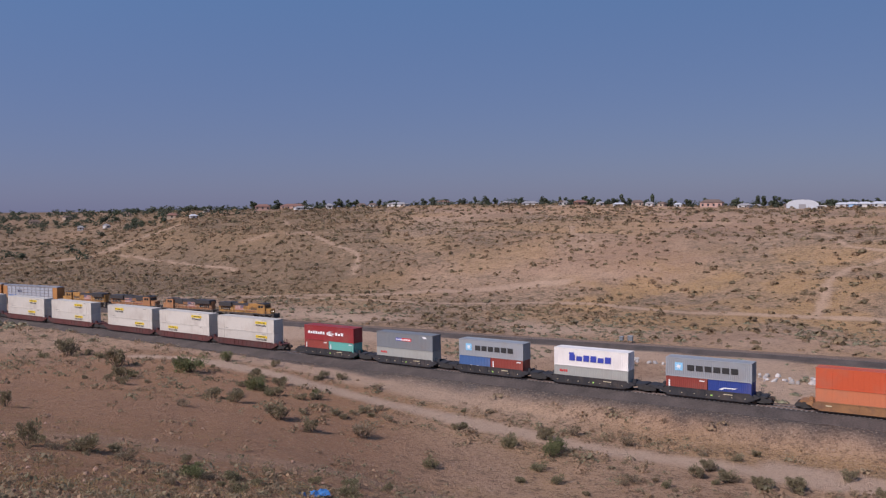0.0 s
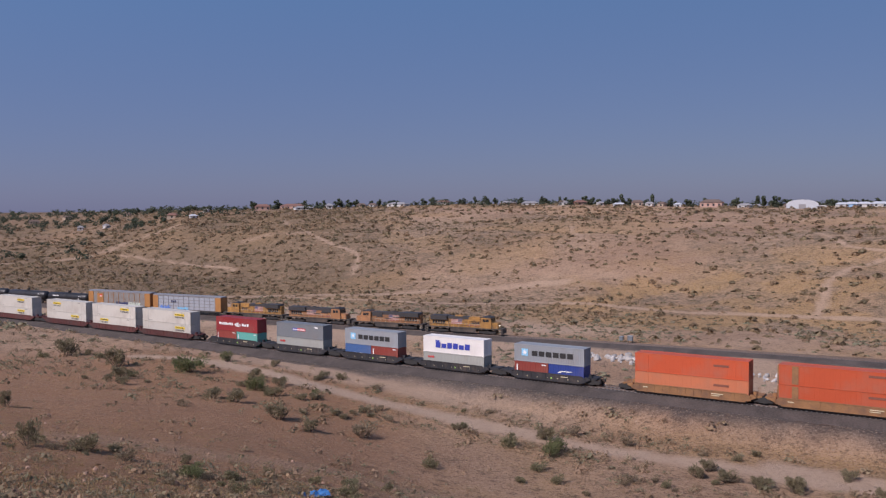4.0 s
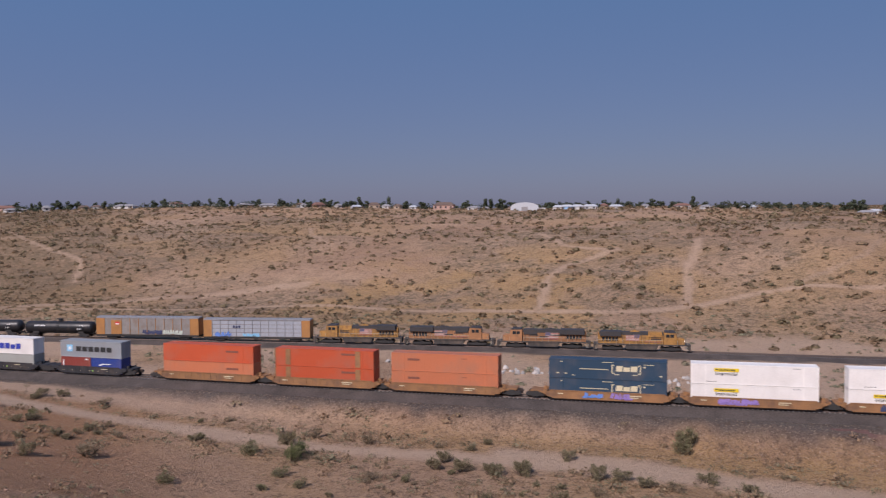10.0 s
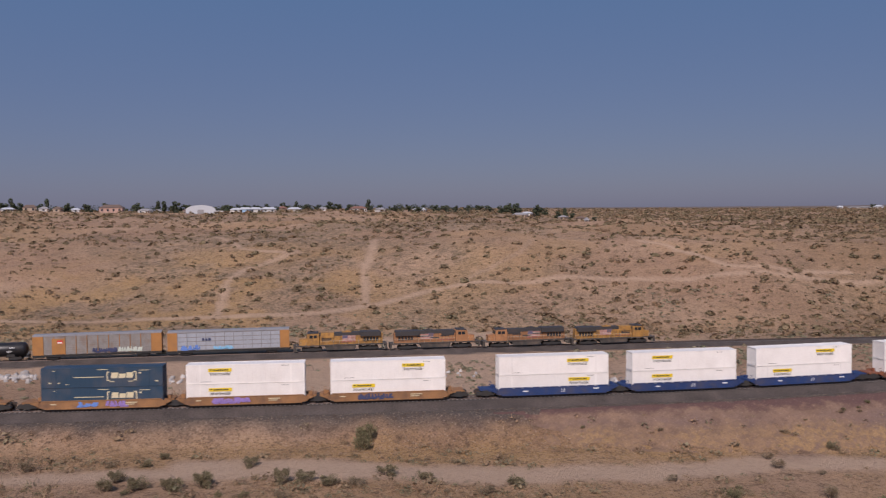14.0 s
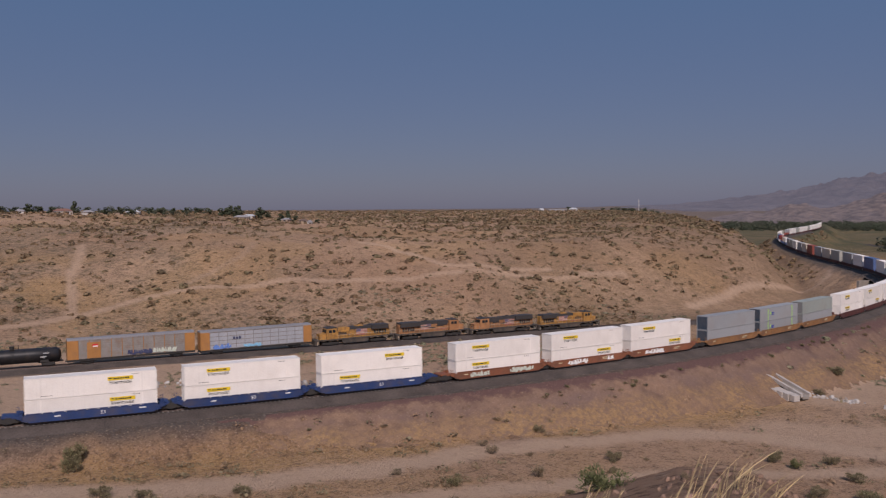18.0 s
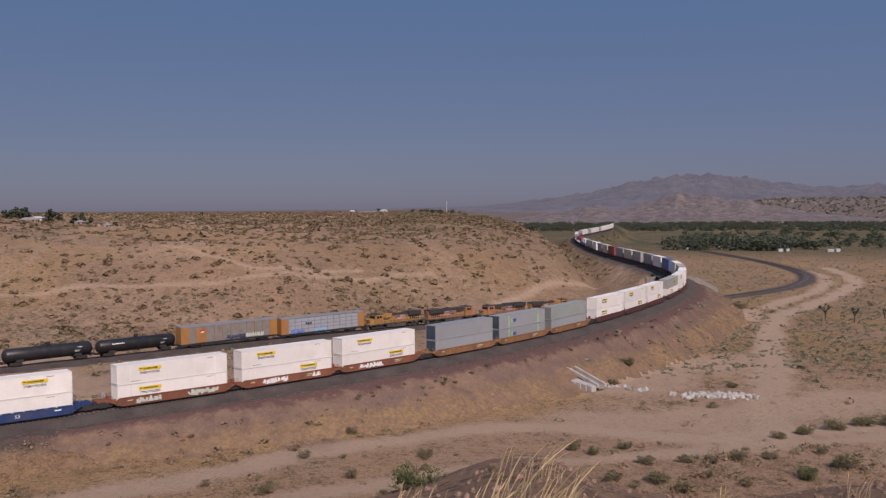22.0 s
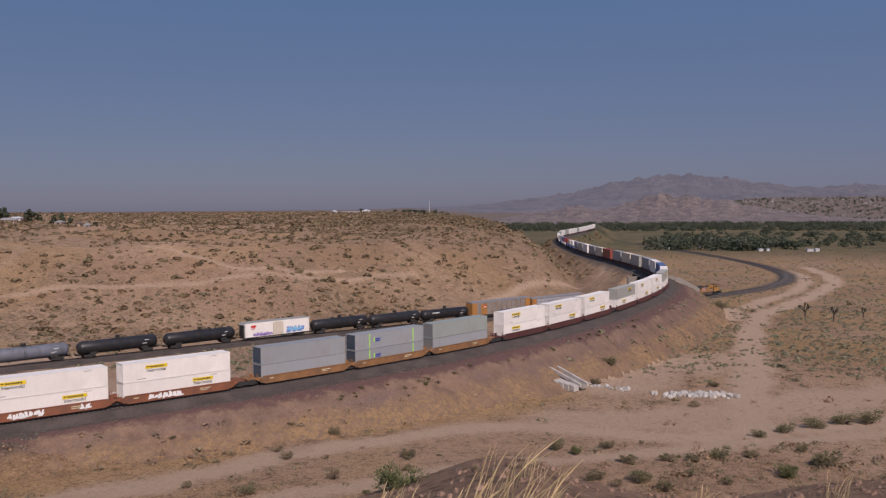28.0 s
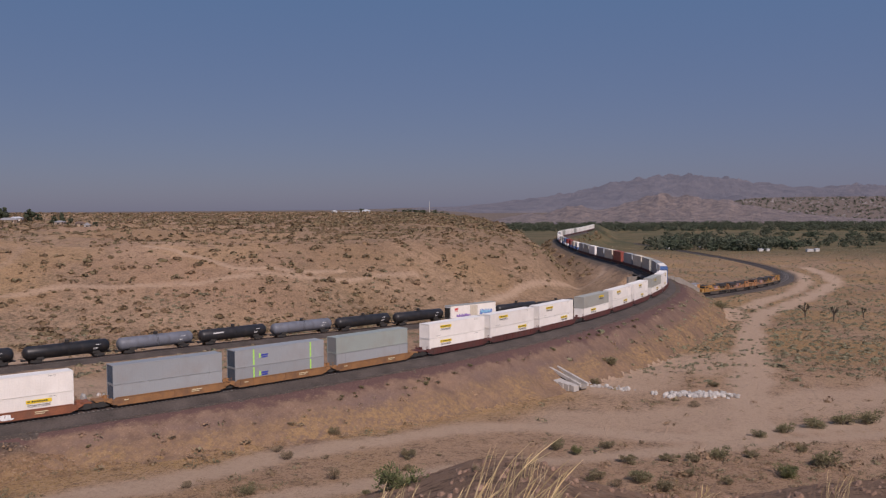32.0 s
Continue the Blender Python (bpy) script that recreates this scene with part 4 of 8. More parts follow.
def dress(c, what, high):
    y = -1.245
    mid = high * 0.5
    if what.startswith("hunt"):
        yellow_mark(c, float(what[4:]), mid + 0.35)
        decal("data_bars", c, ink["black"], [(-6 + 0.2 * i, -5.87 + 0.2 * i, 0.32, 0.38) for i in range(7)] + [(4.8 + 0.2 * i, 4.93 + 0.2 * i, high - 0.32, high - 0.26) for i in range(5)], y)
    elif what == "star":
        star_mark(c, -4.0, mid + 0.1)
        decal("lettering", c, ink["black"], letter_blocks(-2.8, 4.3, mid - 0.36, mid + 0.42, 6, 0.0, 0.2, 0), y, "dark block lettering")
    elif what == "bluewords":
        decal("lettering", c, ink["blue"], letter_blocks(-3.4, 3.4, mid - 0.5, mid + 0.42, 6, 0.06, 0.18) + [(-3.4, -2.6, mid + 0.42, mid + 0.72)], y, "deep blue block lettering")
    elif what == "redmark":
        decal("lettering", c, ink["red"], letter_blocks(-4.9, -3.6, high * 0.62, high * 0.76, 4, 0), y)
    elif what == "whitewords":
        decal("lettering", c, ink["white"], letter_blocks(-4.9, -0.8, mid - 0.2, mid + 0.3, 7, 0, seed=4) + letter_blocks(1.6, 3.6, mid - 0.2, mid + 0.3, 3, 0) + [(-0.5, 0.2, mid + 0.2, mid + 0.42, 0.8), (0.1, 1.2, mid - 0.35, mid - 0.1, -0.7), (-0.6, 1.3, mid - 0.05, mid + 0.1, 0.2)], y, "white serif lettering and bird mark")
    elif what == "twotone":
        decal("logo_panel", c, ink["red"], ((-0.5, 1.5, mid, mid + 0.5), ), y, "red name panel")
        decal("logo_panel", c, ink["blue"], ((-1.7, -0.5, mid, mid + 0.5), ), y, "blue name panel")
        decal("lettering", c, ink["white"], letter_blocks(-1.6, 1.4, mid + 0.1, mid + 0.36, 9), y - 0.006)
        decal("logo_mark", c, ink["white"], ((4.0, 4.7, high - 0.6, high - 0.3, -0.3), ), y)
    elif what == "bracket":
        z = mid
        decal("bracket_mark", c, ink["tan"], [(0.6, 0.75, z - 0.5, z + 0.75), (0.6, 1.0, z + 0.6, z + 0.75), (0.6, 1.0, z - 0.5, z - 0.35), (4.35, 4.5, z - 0.5, z + 0.75), (4.1, 4.5, z + 0.6, z + 0.75), (4.1, 4.5, z - 0.5, z - 0.35), (1.0, 1.6, z - 0.65, z - 0.55), (3.4, 4.0, z - 0.65, z - 0.55)], y, "cream square brackets")
        decal("lettering", c, ink["tan"], letter_blocks(1.15, 4.1, z - 0.15, z + 0.6, 3, 0.1, 0.12), y)
        decal("data_bars", c, ink["tan"], [(-3.7, 0.2, z - 0.0, z + 0.1), (-0.6, 0.8, high - 0.32, high - 0.24), (4.8, 6.2, high - 0.5, high - 0.42), (4.8, 5.1, high - 0.9, high - 0.7), (-6.9, -6.5, 0.6, 0.75), (-5.7, -5.4, 0.6, 0.72), (-4.7, -4.4, 0.4, 0.5), (6.9, 7.3, 0.6, 0.75), (-6.3, -6.0, high - 0.4, high - 0.3)], y)
    elif what == "bars":
        decal("data_bars", c, ink["rustbar"], ((-5.4 if "x" in what else 3.2, 5.3, mid + 0.25, mid + 0.55), ), y)
    elif what == "barsleft":
        decal("data_bars", c, ink["rustbar"], ((-5.4, -3.6, mid + 0.25, mid + 0.55), (2.6, 3.4, mid + 0.7, mid + 0.78)), y)
    elif what == "stripes":
        decal("trim_stripe", c, WELL_PAINT["ochre"], ((-6.2, -5.4, 0.15, high - 0.1), (5.0, 5.8, 0.15, high - 0.1), (-8, -7.8, 0.1, high - 0.1)), y, "rusted ochre upright stripes")
        decal("data_bars", c, ink["rustbar"], ((2.8, 5.0, high - 0.75, high - 0.45), ), y - 0.004)
    elif what == "lime":
        decal("trim_stripe", c, ink["lime"], ((-4.9, -4.65, 0.15, high - 0.1), (5.2, 5.45, 0.15, high - 0.1)), y, "lime green upright stripes")
        decal("logo_mark", c, ink["blue"], ((-3.6, -2.4, mid + 0.1, mid + 0.35, 0.2), (-3.5, -2.5, mid - 0.2, mid, 0.2)), y)
        decal("logo_mark", c, ink["lime"], ((-3.9, -3.6, mid - 0.2, mid + 0.5), ), y)
    elif what == "swoosh":
        decal("lettering", c, ink["white"], letter_blocks(-2.4, 2.0, 0.55, 0.95, 6, 0.06, 0.2, 3), y, "white block lettering")
        decal("logo_mark", c, ink["white"], ((-1.2, 0.6, 1.35, 1.5, 0.5), (-1.4, -0.9, 1.15, 1.4, 0.3)), y)
    elif what == "smallwhite":
        decal("lettering", c, ink["white"], letter_blocks(-0.9, 0.9, 0.6, 1.0, 3, 0.1), y)
    elif what == "codes":
        decal("data_bars", c, ink["white"], [(-2.5, -2.3, 0.8, 1.9), (1.8, 2.5, 2.0, 2.15)], y)


# ---- the near train: middle at the start, well colour, lower and upper boxes (length, height, colour, dress) ----
HIGH, LOW = 2.62, 2.38


def stack_label(colour, long_box, upper, dressing):
    tone = {"white": "white", "grey": "pale grey", "slate": "blue-grey", "sage": "grey-green", "silver": "light grey", "red": "red", "brown": "oxide red", "orange": "bright orange", "faded": "faded orange", "navy": "navy", "blue": "mid blue", "royal": "royal blue", "teal": "teal green", "cream": "cream", "chalk": "whitish"}[colour]
    size = "long ribbed" if long_box == 53 else "corrugated 40-foot" if long_box == 40 else "short corrugated"
    where = "stacked on top" if upper else "low in a well car"
    mark = " with yellow panel" if dressing.startswith("hunt") else " striped lime" if dressing == "lime" else " lettered" if dressing == "bracket" else ""
    return f"{tone} {size} container{mark} {where}".replace("with lettering stacked on top", "with lettering on top")


LONG, FORTY, TWENTY = 15.75, 11.7, 5.75
SIZE = {53: LONG, 40: FORTY, 20: TWENTY}
CONSIST = [
    # the leading boxes take the dimmed white, as their sides catch less sun
    (336.0, "maroon", "a", [(53, "chalk", "hunt2")], [(53, "chalk", "hunt-3")]),
    (354.5, "maroon", "b", [(53, "chalk", "hunt-3")], [(53, "chalk", "hunt3")]),
    (375.2, "maroon", "a", [(53, "chalk", "hunt2.5")], [(53, "chalk", "hunt3.2")]),
    (394.1, "maroon", "b", [(53, "chalk", "hunt3")], [(53, "chalk", "hunt3")]),
    (416.2, "maroon", "a", [(53, "chalk", "hunt3.5")], [(53, "chalk", "hunt-3.6")]),
    (434.5, "maroon", "m", [(53, "chalk", "hunt-3.5")], [(53, "chalk", "hunt4")]),
    (452.8, "maroon", "b", [(53, "chalk", "hunt4.5")], [(53, "chalk", "hunt4.4")]),
    (474.4, "black", "a", [(20, "brown", "codes"), (20, "teal", "codes")], [(40, "red", "whitewords")]),
    (491.3, "black", "m", [(40, "silver", "redmark")], [(40, "slate", "twotone")]),
    (508.2, "black", "m", [(20, "blue", "smallwhite"), (20, "brown", "codes")], [(40, "grey", "star")]),
    (525.2, "black", "m", [(40, "silver", "redmark")], [(40, "white", "bluewords")]),
    (542.4, "black", "b", [(20, "brown", "codes"), (20, "royal", "swoosh")], [(40, "grey", "star")]),
    (564.0, "ochre", "a", [(53, "faded", "bars")], [(53, "orange", "bars")]),
    (583.5, "ochre", "m", [(53, "orange", "stripes")], [(53, "orange", "stripes")]),
    (602.0, "ochre", "b", [(53, "faded", "barsleft")], [(53, "faded", "barsleft")]),
    (624.9, "ochre", "a", [(53, "navy", "bracket")], [(53, "navy", "bracket")]),
    (643.7, "ochre", "m", [(53, "white", "hunt-3.4")], [(53, "white", "hunt-3.4")]),
    (662.9, "ochre", "b", [(53, "white", "hunt-3.4")], [(53, "white", "hunt3.4")]),
    (686.1, "blue", "a", [(53, "white", "hunt3.6")], [(53, "white", "hunt3.4")]),
    (705.3, "blue", "m", [(53, "white", "hunt-3.4")], [(53, "white", "hunt-3.4")]),
    (724.1, "blue", "b", [(53, "white", "hunt-3.6")], [(53, "white", "hunt3.4")]),
    (745.5, "rust", "a", [(53, "white", "hunt-3.4")], [(53, "white", "hunt-3.4")]),
    (763.5, "rust", "m", [(53, "white", "hunt3.6")], [(53, "white", "hunt-3.8")]),
    (781.2, "rust", "b", [(53, "white", "hunt3.6")], [(53, "white", "hunt-3.2")]),
    (802.0, "ochre", "a", [(53, "grey", "")], [(53, "grey", "")]),
    (819.8, "ochre", "m", [(53, "grey", "lime")], [(53, "grey", "lime")]),
    (838.0, "ochre", "b", [(53, "grey", "")], [(53, "sage", "")]),
    (859.2, "maroon", "a", [(53, "white", "hunt-3.4")], [(53, "white", "hunt-3.4")]),
    (876.8, "maroon", "m", [(53, "white", "hunt3.4")], [(53, "white", "hunt-3.4")]),
    (894.7, "maroon", "b", [(53, "white", "hunt3.4")], [(53, "white", "hunt-3.4")]),
    (916.3, "maroon", "a", [(53, "white", "hunt-2")], [(53, "silver", "hunt3")]),
    (935.0, "maroon", "m", [(53, "white", "hunt2.4")], [(53, "white", "hunt-3")]),
    (953.0, "maroon", "b", [(53, "white", "hunt1")], [(53, "white", "hunt-1")]),
    (974.0, "maroon", "a", [(53, "white", "hunt1")], [(53, "silver", "hunt-2")]),
    (992.0, "maroon", "b", [(53, "white", "hunt1")], [(53, "white", "hunt2")]),
]
_tail = random.Random(11)
_s = 1013.0
for _i, _c in enumerate(("blue", "white", "grey", "silver", "cream", "grey", "brown", "cream", "grey", "white", "silver", "grey", "white", "cream", "brown", "red", "blue", "grey", "silver", "white", "brown", "white", "silver", "cream", "grey",
                         "white", "white", "silver", "white", "white", "white", "silver", "white", "white", "white", "white", "white", "white", "white", "white", "white", "white")):
    _forty = 12 <= _i <= 24
    CONSIST.append((_s, "black" if _forty else "maroon", "abm"[(0, 2, 1)[_i % 3]], [(40 if _forty else 53, _tail.choice(("brown", "white", "grey", "blue")) if _forty else _c, "")], [] if _i in (20, 23) else [(40 if _forty else 53, _c, "")]))
    _s += (17.0 if _forty else 18.2) + (3.2 if _i % 3 == 2 else 0)


def build_near_train():
    n = len(CONSIST)
    for i, (s, colour, place, lower, upper) in enumerate(CONSIST):
        long_box = lower[0][0] == 53
        length = (LONG if long_box else FORTY) + 0.35
        before = s - CONSIST[i - 1][0] if i else 20.0
        after = CONSIST[i + 1][0] - s if i + 1 < n else 20.0
        gl, gr = max(0.8, (before - length) / 2), max(0.8, (after - length) / 2)
        if i and (CONSIST[i - 1][3][0][0] == 53) != long_box:
            gl = 1.9
        if i + 1 < n and (CONSIST[i + 1][3][0][0] == 53) != long_box:
            gr = 1.9
        tone = {"ochre": "weathered ochre", "blue": "dark blue", "rust": "rust brown", "maroon": "dirty maroon", "black": "grimy black"}[colour]
        car = well_car(colour, length, min(gl, 2.6), min(gr, 2.6), place == "a", place == "b", f"{tone} steel well car carrying stacked containers on the upper track")
        rows = rolling_rows(NEAR, NEAR_RUN, s, near_z, 14)
        MOVERS.append((car, rows))
        if i in (15, 16, 17, 21, 22, 23):
            sides = {15: (("spray_blue", -3.2, -0.6), ("purple", 0.4, 3.0)), 16: (("purple", -4.5, 0.6), ), 17: (("dark", -4.2, 0.2), ), 21: (("pale", -5.4, -2.0), ("pale", 2.0, 6.2)), 22: (("white", -4.6, -0.4), ("white", 4.0, 5.2)), 23: (("white", -4.6, 0.2), )}[i]
            for k, (c, a, b) in enumerate(sides):
                scrawl(car, ink[c], a, b, 0.3, 1.2, -1.565, i * 7 + k, "sprayed lettering patch")
        if colour == "blue":
            words("lettering", "53", 0.62, ink["white"], car, 1.2, -1.51, 0.52)
            decal("data_bars", car, ink["white"], [(-6 + 1.3 * k, -5.75 + 1.3 * k, 1.235, 1.3) for k in range(10)] + [(-4.5, -3.8, 0.7, 0.85), (5.6, 6.4, 0.8, 0.95)], -1.565)
        elif colour == "black":
            decal("data_bars", car, ink["tan"], [(-5.2 + 1.7 * k, -5.08 + 1.7 * k, 0.58, 0.68) for k in range(7)] + [(2.2, 3.4, 0.92, 1.02)], -1.565)
            decal("logo_mark", car, ink["lime"], ((0.5, 0.75, 0.56, 0.74), ), -1.568)
        elif colour in ("ochre", "rust"):
            decal("data_bars", car, ink["tan"], [(3.0, 4.6, 0.85, 0.97), (3.0, 4.2, 0.62, 0.72), (-6.6, -5.9, 0.8, 0.92)], -1.565)
        z = 0.32
        for level, boxes in ((0, lower), (1, upper)):
            width = sum(SIZE[b[0]] for b in boxes) + 0.1 * (len(boxes) - 1)
            x = -width / 2
            for size, c, what in boxes:
                L = SIZE[size]
                high = HIGH if size == 53 or (size == 40 and level) else LOW
                end = {24: "navy", 25: "navy", 26: "slate", 2: None}.get(i)
                box_ob = container(L, high, c, stack_label(c, size, level, what), end)
                dress(box_ob, what, high)
                off = Matrix.Translation((x + L / 2, 0, z))
                MOVERS.append((box_ob, [(t, m @ off) for t, m in rows]))
                x += L + 0.1
            z += (HIGH if boxes and boxes[0][0] == 53 else LOW) + 0.04


build_near_train()

# ---- far train: four locomotives, two car carriers, tank cars and a refrigerator car ----
loco_bright = mat("bright_armour_yellow", (0.40, 0.205, 0.052), 0.6, vary=0.3, scale=0.7, fine=5, dirt=(0.15, 0.085, 0.045), dirt_amount=0.85, rand=0.1, dirt_scale=1.1)
loco_yellow = mat("armour_yellow", (0.37, 0.175, 0.075), 0.6, vary=0.25, scale=0.4, fine=4, dirt=(0.14, 0.085, 0.05), dirt_amount=0.9, rand=0.14, dirt_scale=0.5)
loco_grey = mat("harbour_grey", (0.045, 0.042, 0.042), 0.6, vary=0.15, scale=0.5, dirt=(0.06, 0.05, 0.045), dirt_amount=0.8)
loco_dark = mat("sooty_underframe", (0.06, 0.052, 0.046), 0.8, vary=0.2, scale=0.6, dirt=(0.20, 0.14, 0.10), dirt_amount=0.5)
glass_dark = mat("cab_glass", (0.02, 0.025, 0.03), 0.08)
rail_grey = mat("handrail_paint", (0.42, 0.38, 0.30), 0.6)
silver_panel = mat("galvanised_panel", (0.50, 0.535, 0.59), 0.3, 0.4, vary=0.1, scale=0.6, fine=3)
rusty_panel = mat("weathered_panel", (0.285, 0.265, 0.245), 0.6, 0.2, vary=0.12, scale=0.4, fine=3, dirt=(0.25, 0.15, 0.09), dirt_amount=0.6)
rack_orange = mat("carrier_ochre", (0.40, 0.185, 0.055), 0.6, vary=0.15, scale=0.5, dirt=(0.25, 0.13, 0.07), dirt_amount=0.5)
flag_red = mat("faded_flag_red", (0.40, 0.15, 0.13), 0.6, vary=0.2, dirt=(0.2, 0.12, 0.07), dirt_amount=0.8)
flag_white = mat("faded_flag_white", (0.50, 0.38, 0.33), 0.6, vary=0.2, dirt=(0.2, 0.12, 0.07), dirt_amount=0.8)
flag_blue = mat("faded_flag_blue", (0.11, 0.10, 0.17), 0.6, vary=0.2, dirt=(0.2, 0.12, 0.07), dirt_amount=0.8)
rack_roof = mat("carrier_roof", (0.33, 0.33, 0.345), 0.5, 0.3, vary=0.1, scale=0.3)
tank_black = mat("tank_black", (0.018, 0.018, 0.02), 0.42, vary=0.3, scale=0.5, fine=4, dirt=(0.08, 0.06, 0.05), dirt_amount=0.35, rand=0.2)
tank_grey = mat("tank_grey", (0.15, 0.16, 0.19), 0.5, vary=0.15, scale=0.5, fine=4, dirt=(0.07, 0.06, 0.055), dirt_amount=0.5)
lamp_white = glow("headlamp_lens", (1.0, 0.92, 0.75), 2.5)


def locomotive(facing, style):
    """A six-axle road diesel, 22.2 m long; its cab end is at +x when facing is 1."""
    root = tagged(new("diesel_locomotive"), "grimy yellow and grey six-axle diesel locomotive hauling the lower freight train", "locomotive", "locomotives of the far train")
    f = facing
    yellow = loco_yellow if style else loco_bright

    def bx(bm, x0, x1, *rest):
        box(bm, *(sorted((x0 * f, x1 * f))), *rest)

    bm = bmesh.new()
    bx(bm, -10.7, 10.7, -1.55, 1.55, 1.35, 1.62), bx(bm, -10.9, -10.5, -1.5, 1.5, 0.4, 1.62), bx(bm, 10.4, 10.9, -1.5, 1.5, 0.35, 1.62)
    part("underframe", bm, loco_dark, root)
    bm = bmesh.new()
    prism(bm, [(x * f, z) for x, z in ((-3.3, 0.42), (-3.6, 0.8), (-3.6, 1.34), (3.6, 1.34), (3.6, 0.8), (3.3, 0.42))], -1.45, 1.45)
    part("fuel_tank", bm, loco_dark, root)
    bm = bmesh.new()
    bx(bm, -9.6, 4.9, -0.92, 0.92, 1.62, 4.02)
    bx(bm, -9.9, -9.6, -0.75, 0.75, 1.62, 3.9)
    part("engine_hood", bm, yellow, root)
    for i in range(17):
        bm = bmesh.new()
        x = -9.4 + i * 0.85
        bx(bm, x, x + 0.05, -0.95, 0.95, 1.9, 3.6)
        part("door_seam", bm, loco_dark, root)
    for a, b, z0, z1 in ((-4.2, -1.6, 2.95, 3.2), (-1.2, 0.9, 2.55, 2.8), (1.2, 3.4, 2.9, 3.15)) if style else ((2.1, 4.4, 2.6, 2.85), (2.1, 4.4, 3.0, 3.25)):
        bm = bmesh.new()
        bx(bm, a, b, -0.965, 0.965, z0, z1)
        part("louvre", bm, loco_grey, root)
    bm = bmesh.new()
    prism(bm, [(x * f, z) for x, z in ((-9.65, 3.62), (-9.5, 4.2), (-9.2, 4.34), (4.6, 4.34), (4.92, 4.1), (4.92, 3.62))], -0.96, 0.96)
    part("hood_roof", bm, loco_grey, root, "dark grey sooty roof")
    bm = bmesh.new()
    wing = ((-9.4, -4.6) if style == 0 else (-9.6, -3.8))
    prism(bm, [(x * f, z) for x, z in ((wing[0], 3.35), (wing[0] + 0.1, 4.45), (wing[1] - 0.1, 4.45), (wing[1], 3.35))], -1.45, 1.45)
    part("radiator", bm, loco_grey, root, "flared dark radiator section")
    for i in range(12):
        bm = bmesh.new()
        x = wing[0] + 0.3 + i * (wing[1] - wing[0] - 0.6) / 12
        bx(bm, x, x + 0.12, -1.47, 1.47, 3.6, 4.3)
        part("radiator_slat", bm, loco_grey, root)
    bm = bmesh.new()
    bx(bm, 1.5, 4.6, -1.1, 1.1, 3.2, 4.35), bx(bm, -2.6, -0.4, -0.6, 0.6, 4.28, 4.5), bx(bm, -2.0, -1.2, -0.3, 0.3, 4.45, 4.68)
    part("brake_blister", bm, loco_grey if style else yellow, root)
    bm = bmesh.new()
    prism(bm, [(x * f, z) for x, z in ((4.95, 1.62), (4.95, 4.25), (5.3, 4.5), (7.3, 4.5), (7.75, 4.15), (7.85, 3.2), (7.85, 1.62))], -1.5, 1.5)
    cab = part("cab", bm, yellow, root)
    bm = bmesh.new()
    prism(bm, [(x * f, z) for x, z in ((5.1, 4.36), (5.3, 4.56), (7.3, 4.56), (7.7, 4.26))], -1.52, 1.52)
    part("roof", bm, loco_grey, cab)
    for a, b in ((5.5, 6.25), (6.4, 7.2)):
        bm = bmesh.new()
        for y in (-1.505, 1.505):
            bx(bm, a, b, y - 0.01, y + 0.01, 3.25, 3.95)
        part("side_window", bm, glass_dark, cab)
    bm = bmesh.new()
    prism(bm, [(x * f, z) for x, z in ((7.79, 3.3), (7.76, 4.05), (7.81, 4.05), (7.89, 3.3))], -1.2, 1.2)
    part("windscreen", bm, glass_dark, cab)
    bm = bmesh.new()
    prism(bm, [(x * f, z) for x, z in ((7.85, 1.62), (7.85, 3.15), (9.6, 2.95), (9.5, 2.55), (9.6, 1.62))], -1.1, 1.1)
    part("nose", bm, yellow, root)
    for y in (-0.2, 0.2):
        bm = bmesh.new()
        tube(bm, (9.5 * f, y, 2.3), (9.62 * f, y, 2.3), 0.1, n=10)
        part("headlight", bm, lamp_white if f > 0 and style == 0 else glass_dark, root)
    bm = bmesh.new()
    for y in (-1.5, 1.5):
        tube(bm, (-10.2, y, 2.55), (4.8 * f if f > 0 else 10.2, y, 2.55), 0.03, n=5) if f > 0 else tube(bm, (-4.8, y, 2.55), (10.2, y, 2.55), 0.03, n=5)
        for i in range(11):
            x = (-10.1 + i * 1.48) * f
            tube(bm, (x, y, 1.6), (x, y, 2.55), 0.025, n=5)
        for x in (8.0, 9.2, 10.2):
            tube(bm, (x * f, y * 0.9, 1.6), (x * f, y * 0.9, 2.6), 0.03, n=5)
    part("handrail", bm, rail_grey, root)
    for x in (-10.3, 10.2):
        bm = bmesh.new()
        for i in range(4):
            for y in (-1.45, 1.15):
                box(bm, x - 0.3, x + 0.3, y, y + 0.3, 0.35 + i * 0.33, 0.4 + i * 0.33)
        part("step", bm, rail_grey, root)
    for x in (-6.6, 6.6):
        add_bogie(root, x, BOGIE3)
    # flag patch and number bars on the hood, on the side towards the bluff
    y = -0.955
    a = -3.6 if f > 0 else 0.4
    decal("flag_mark", root, flag_red, [(a, a + 3.0, 2.3 + 0.36 * i, 2.48 + 0.36 * i, 0.15) for i in range(4)], y, "faded red, white and blue flag shape")
    decal("flag_mark", root, flag_white, [(a, a + 3.0, 2.48 + 0.36 * i, 2.66 + 0.36 * i, 0.15) for i in range(4)], y)
    decal("flag_mark", root, flag_blue, ((a + (1.9 if f > 0 else 0), a + (3.1 if f > 0 else 1.2), 2.95, 3.75, 0.15), ), y - 0.006)
    decal("lettering", root, flag_red, letter_blocks(*((0.2, 3.6) if f < 0 else (-3.4 + 4.2, 4.4)), 2.0, 2.25, 9), y - 0.003)
    bm = bmesh.new()
    for i in range(5):
        bx(bm, -8.9 + i * 0.75, -8.35 + i * 0.75, -0.97, -0.93, 2.2, 3.1)
    part("grille", bm, glass_dark, root)
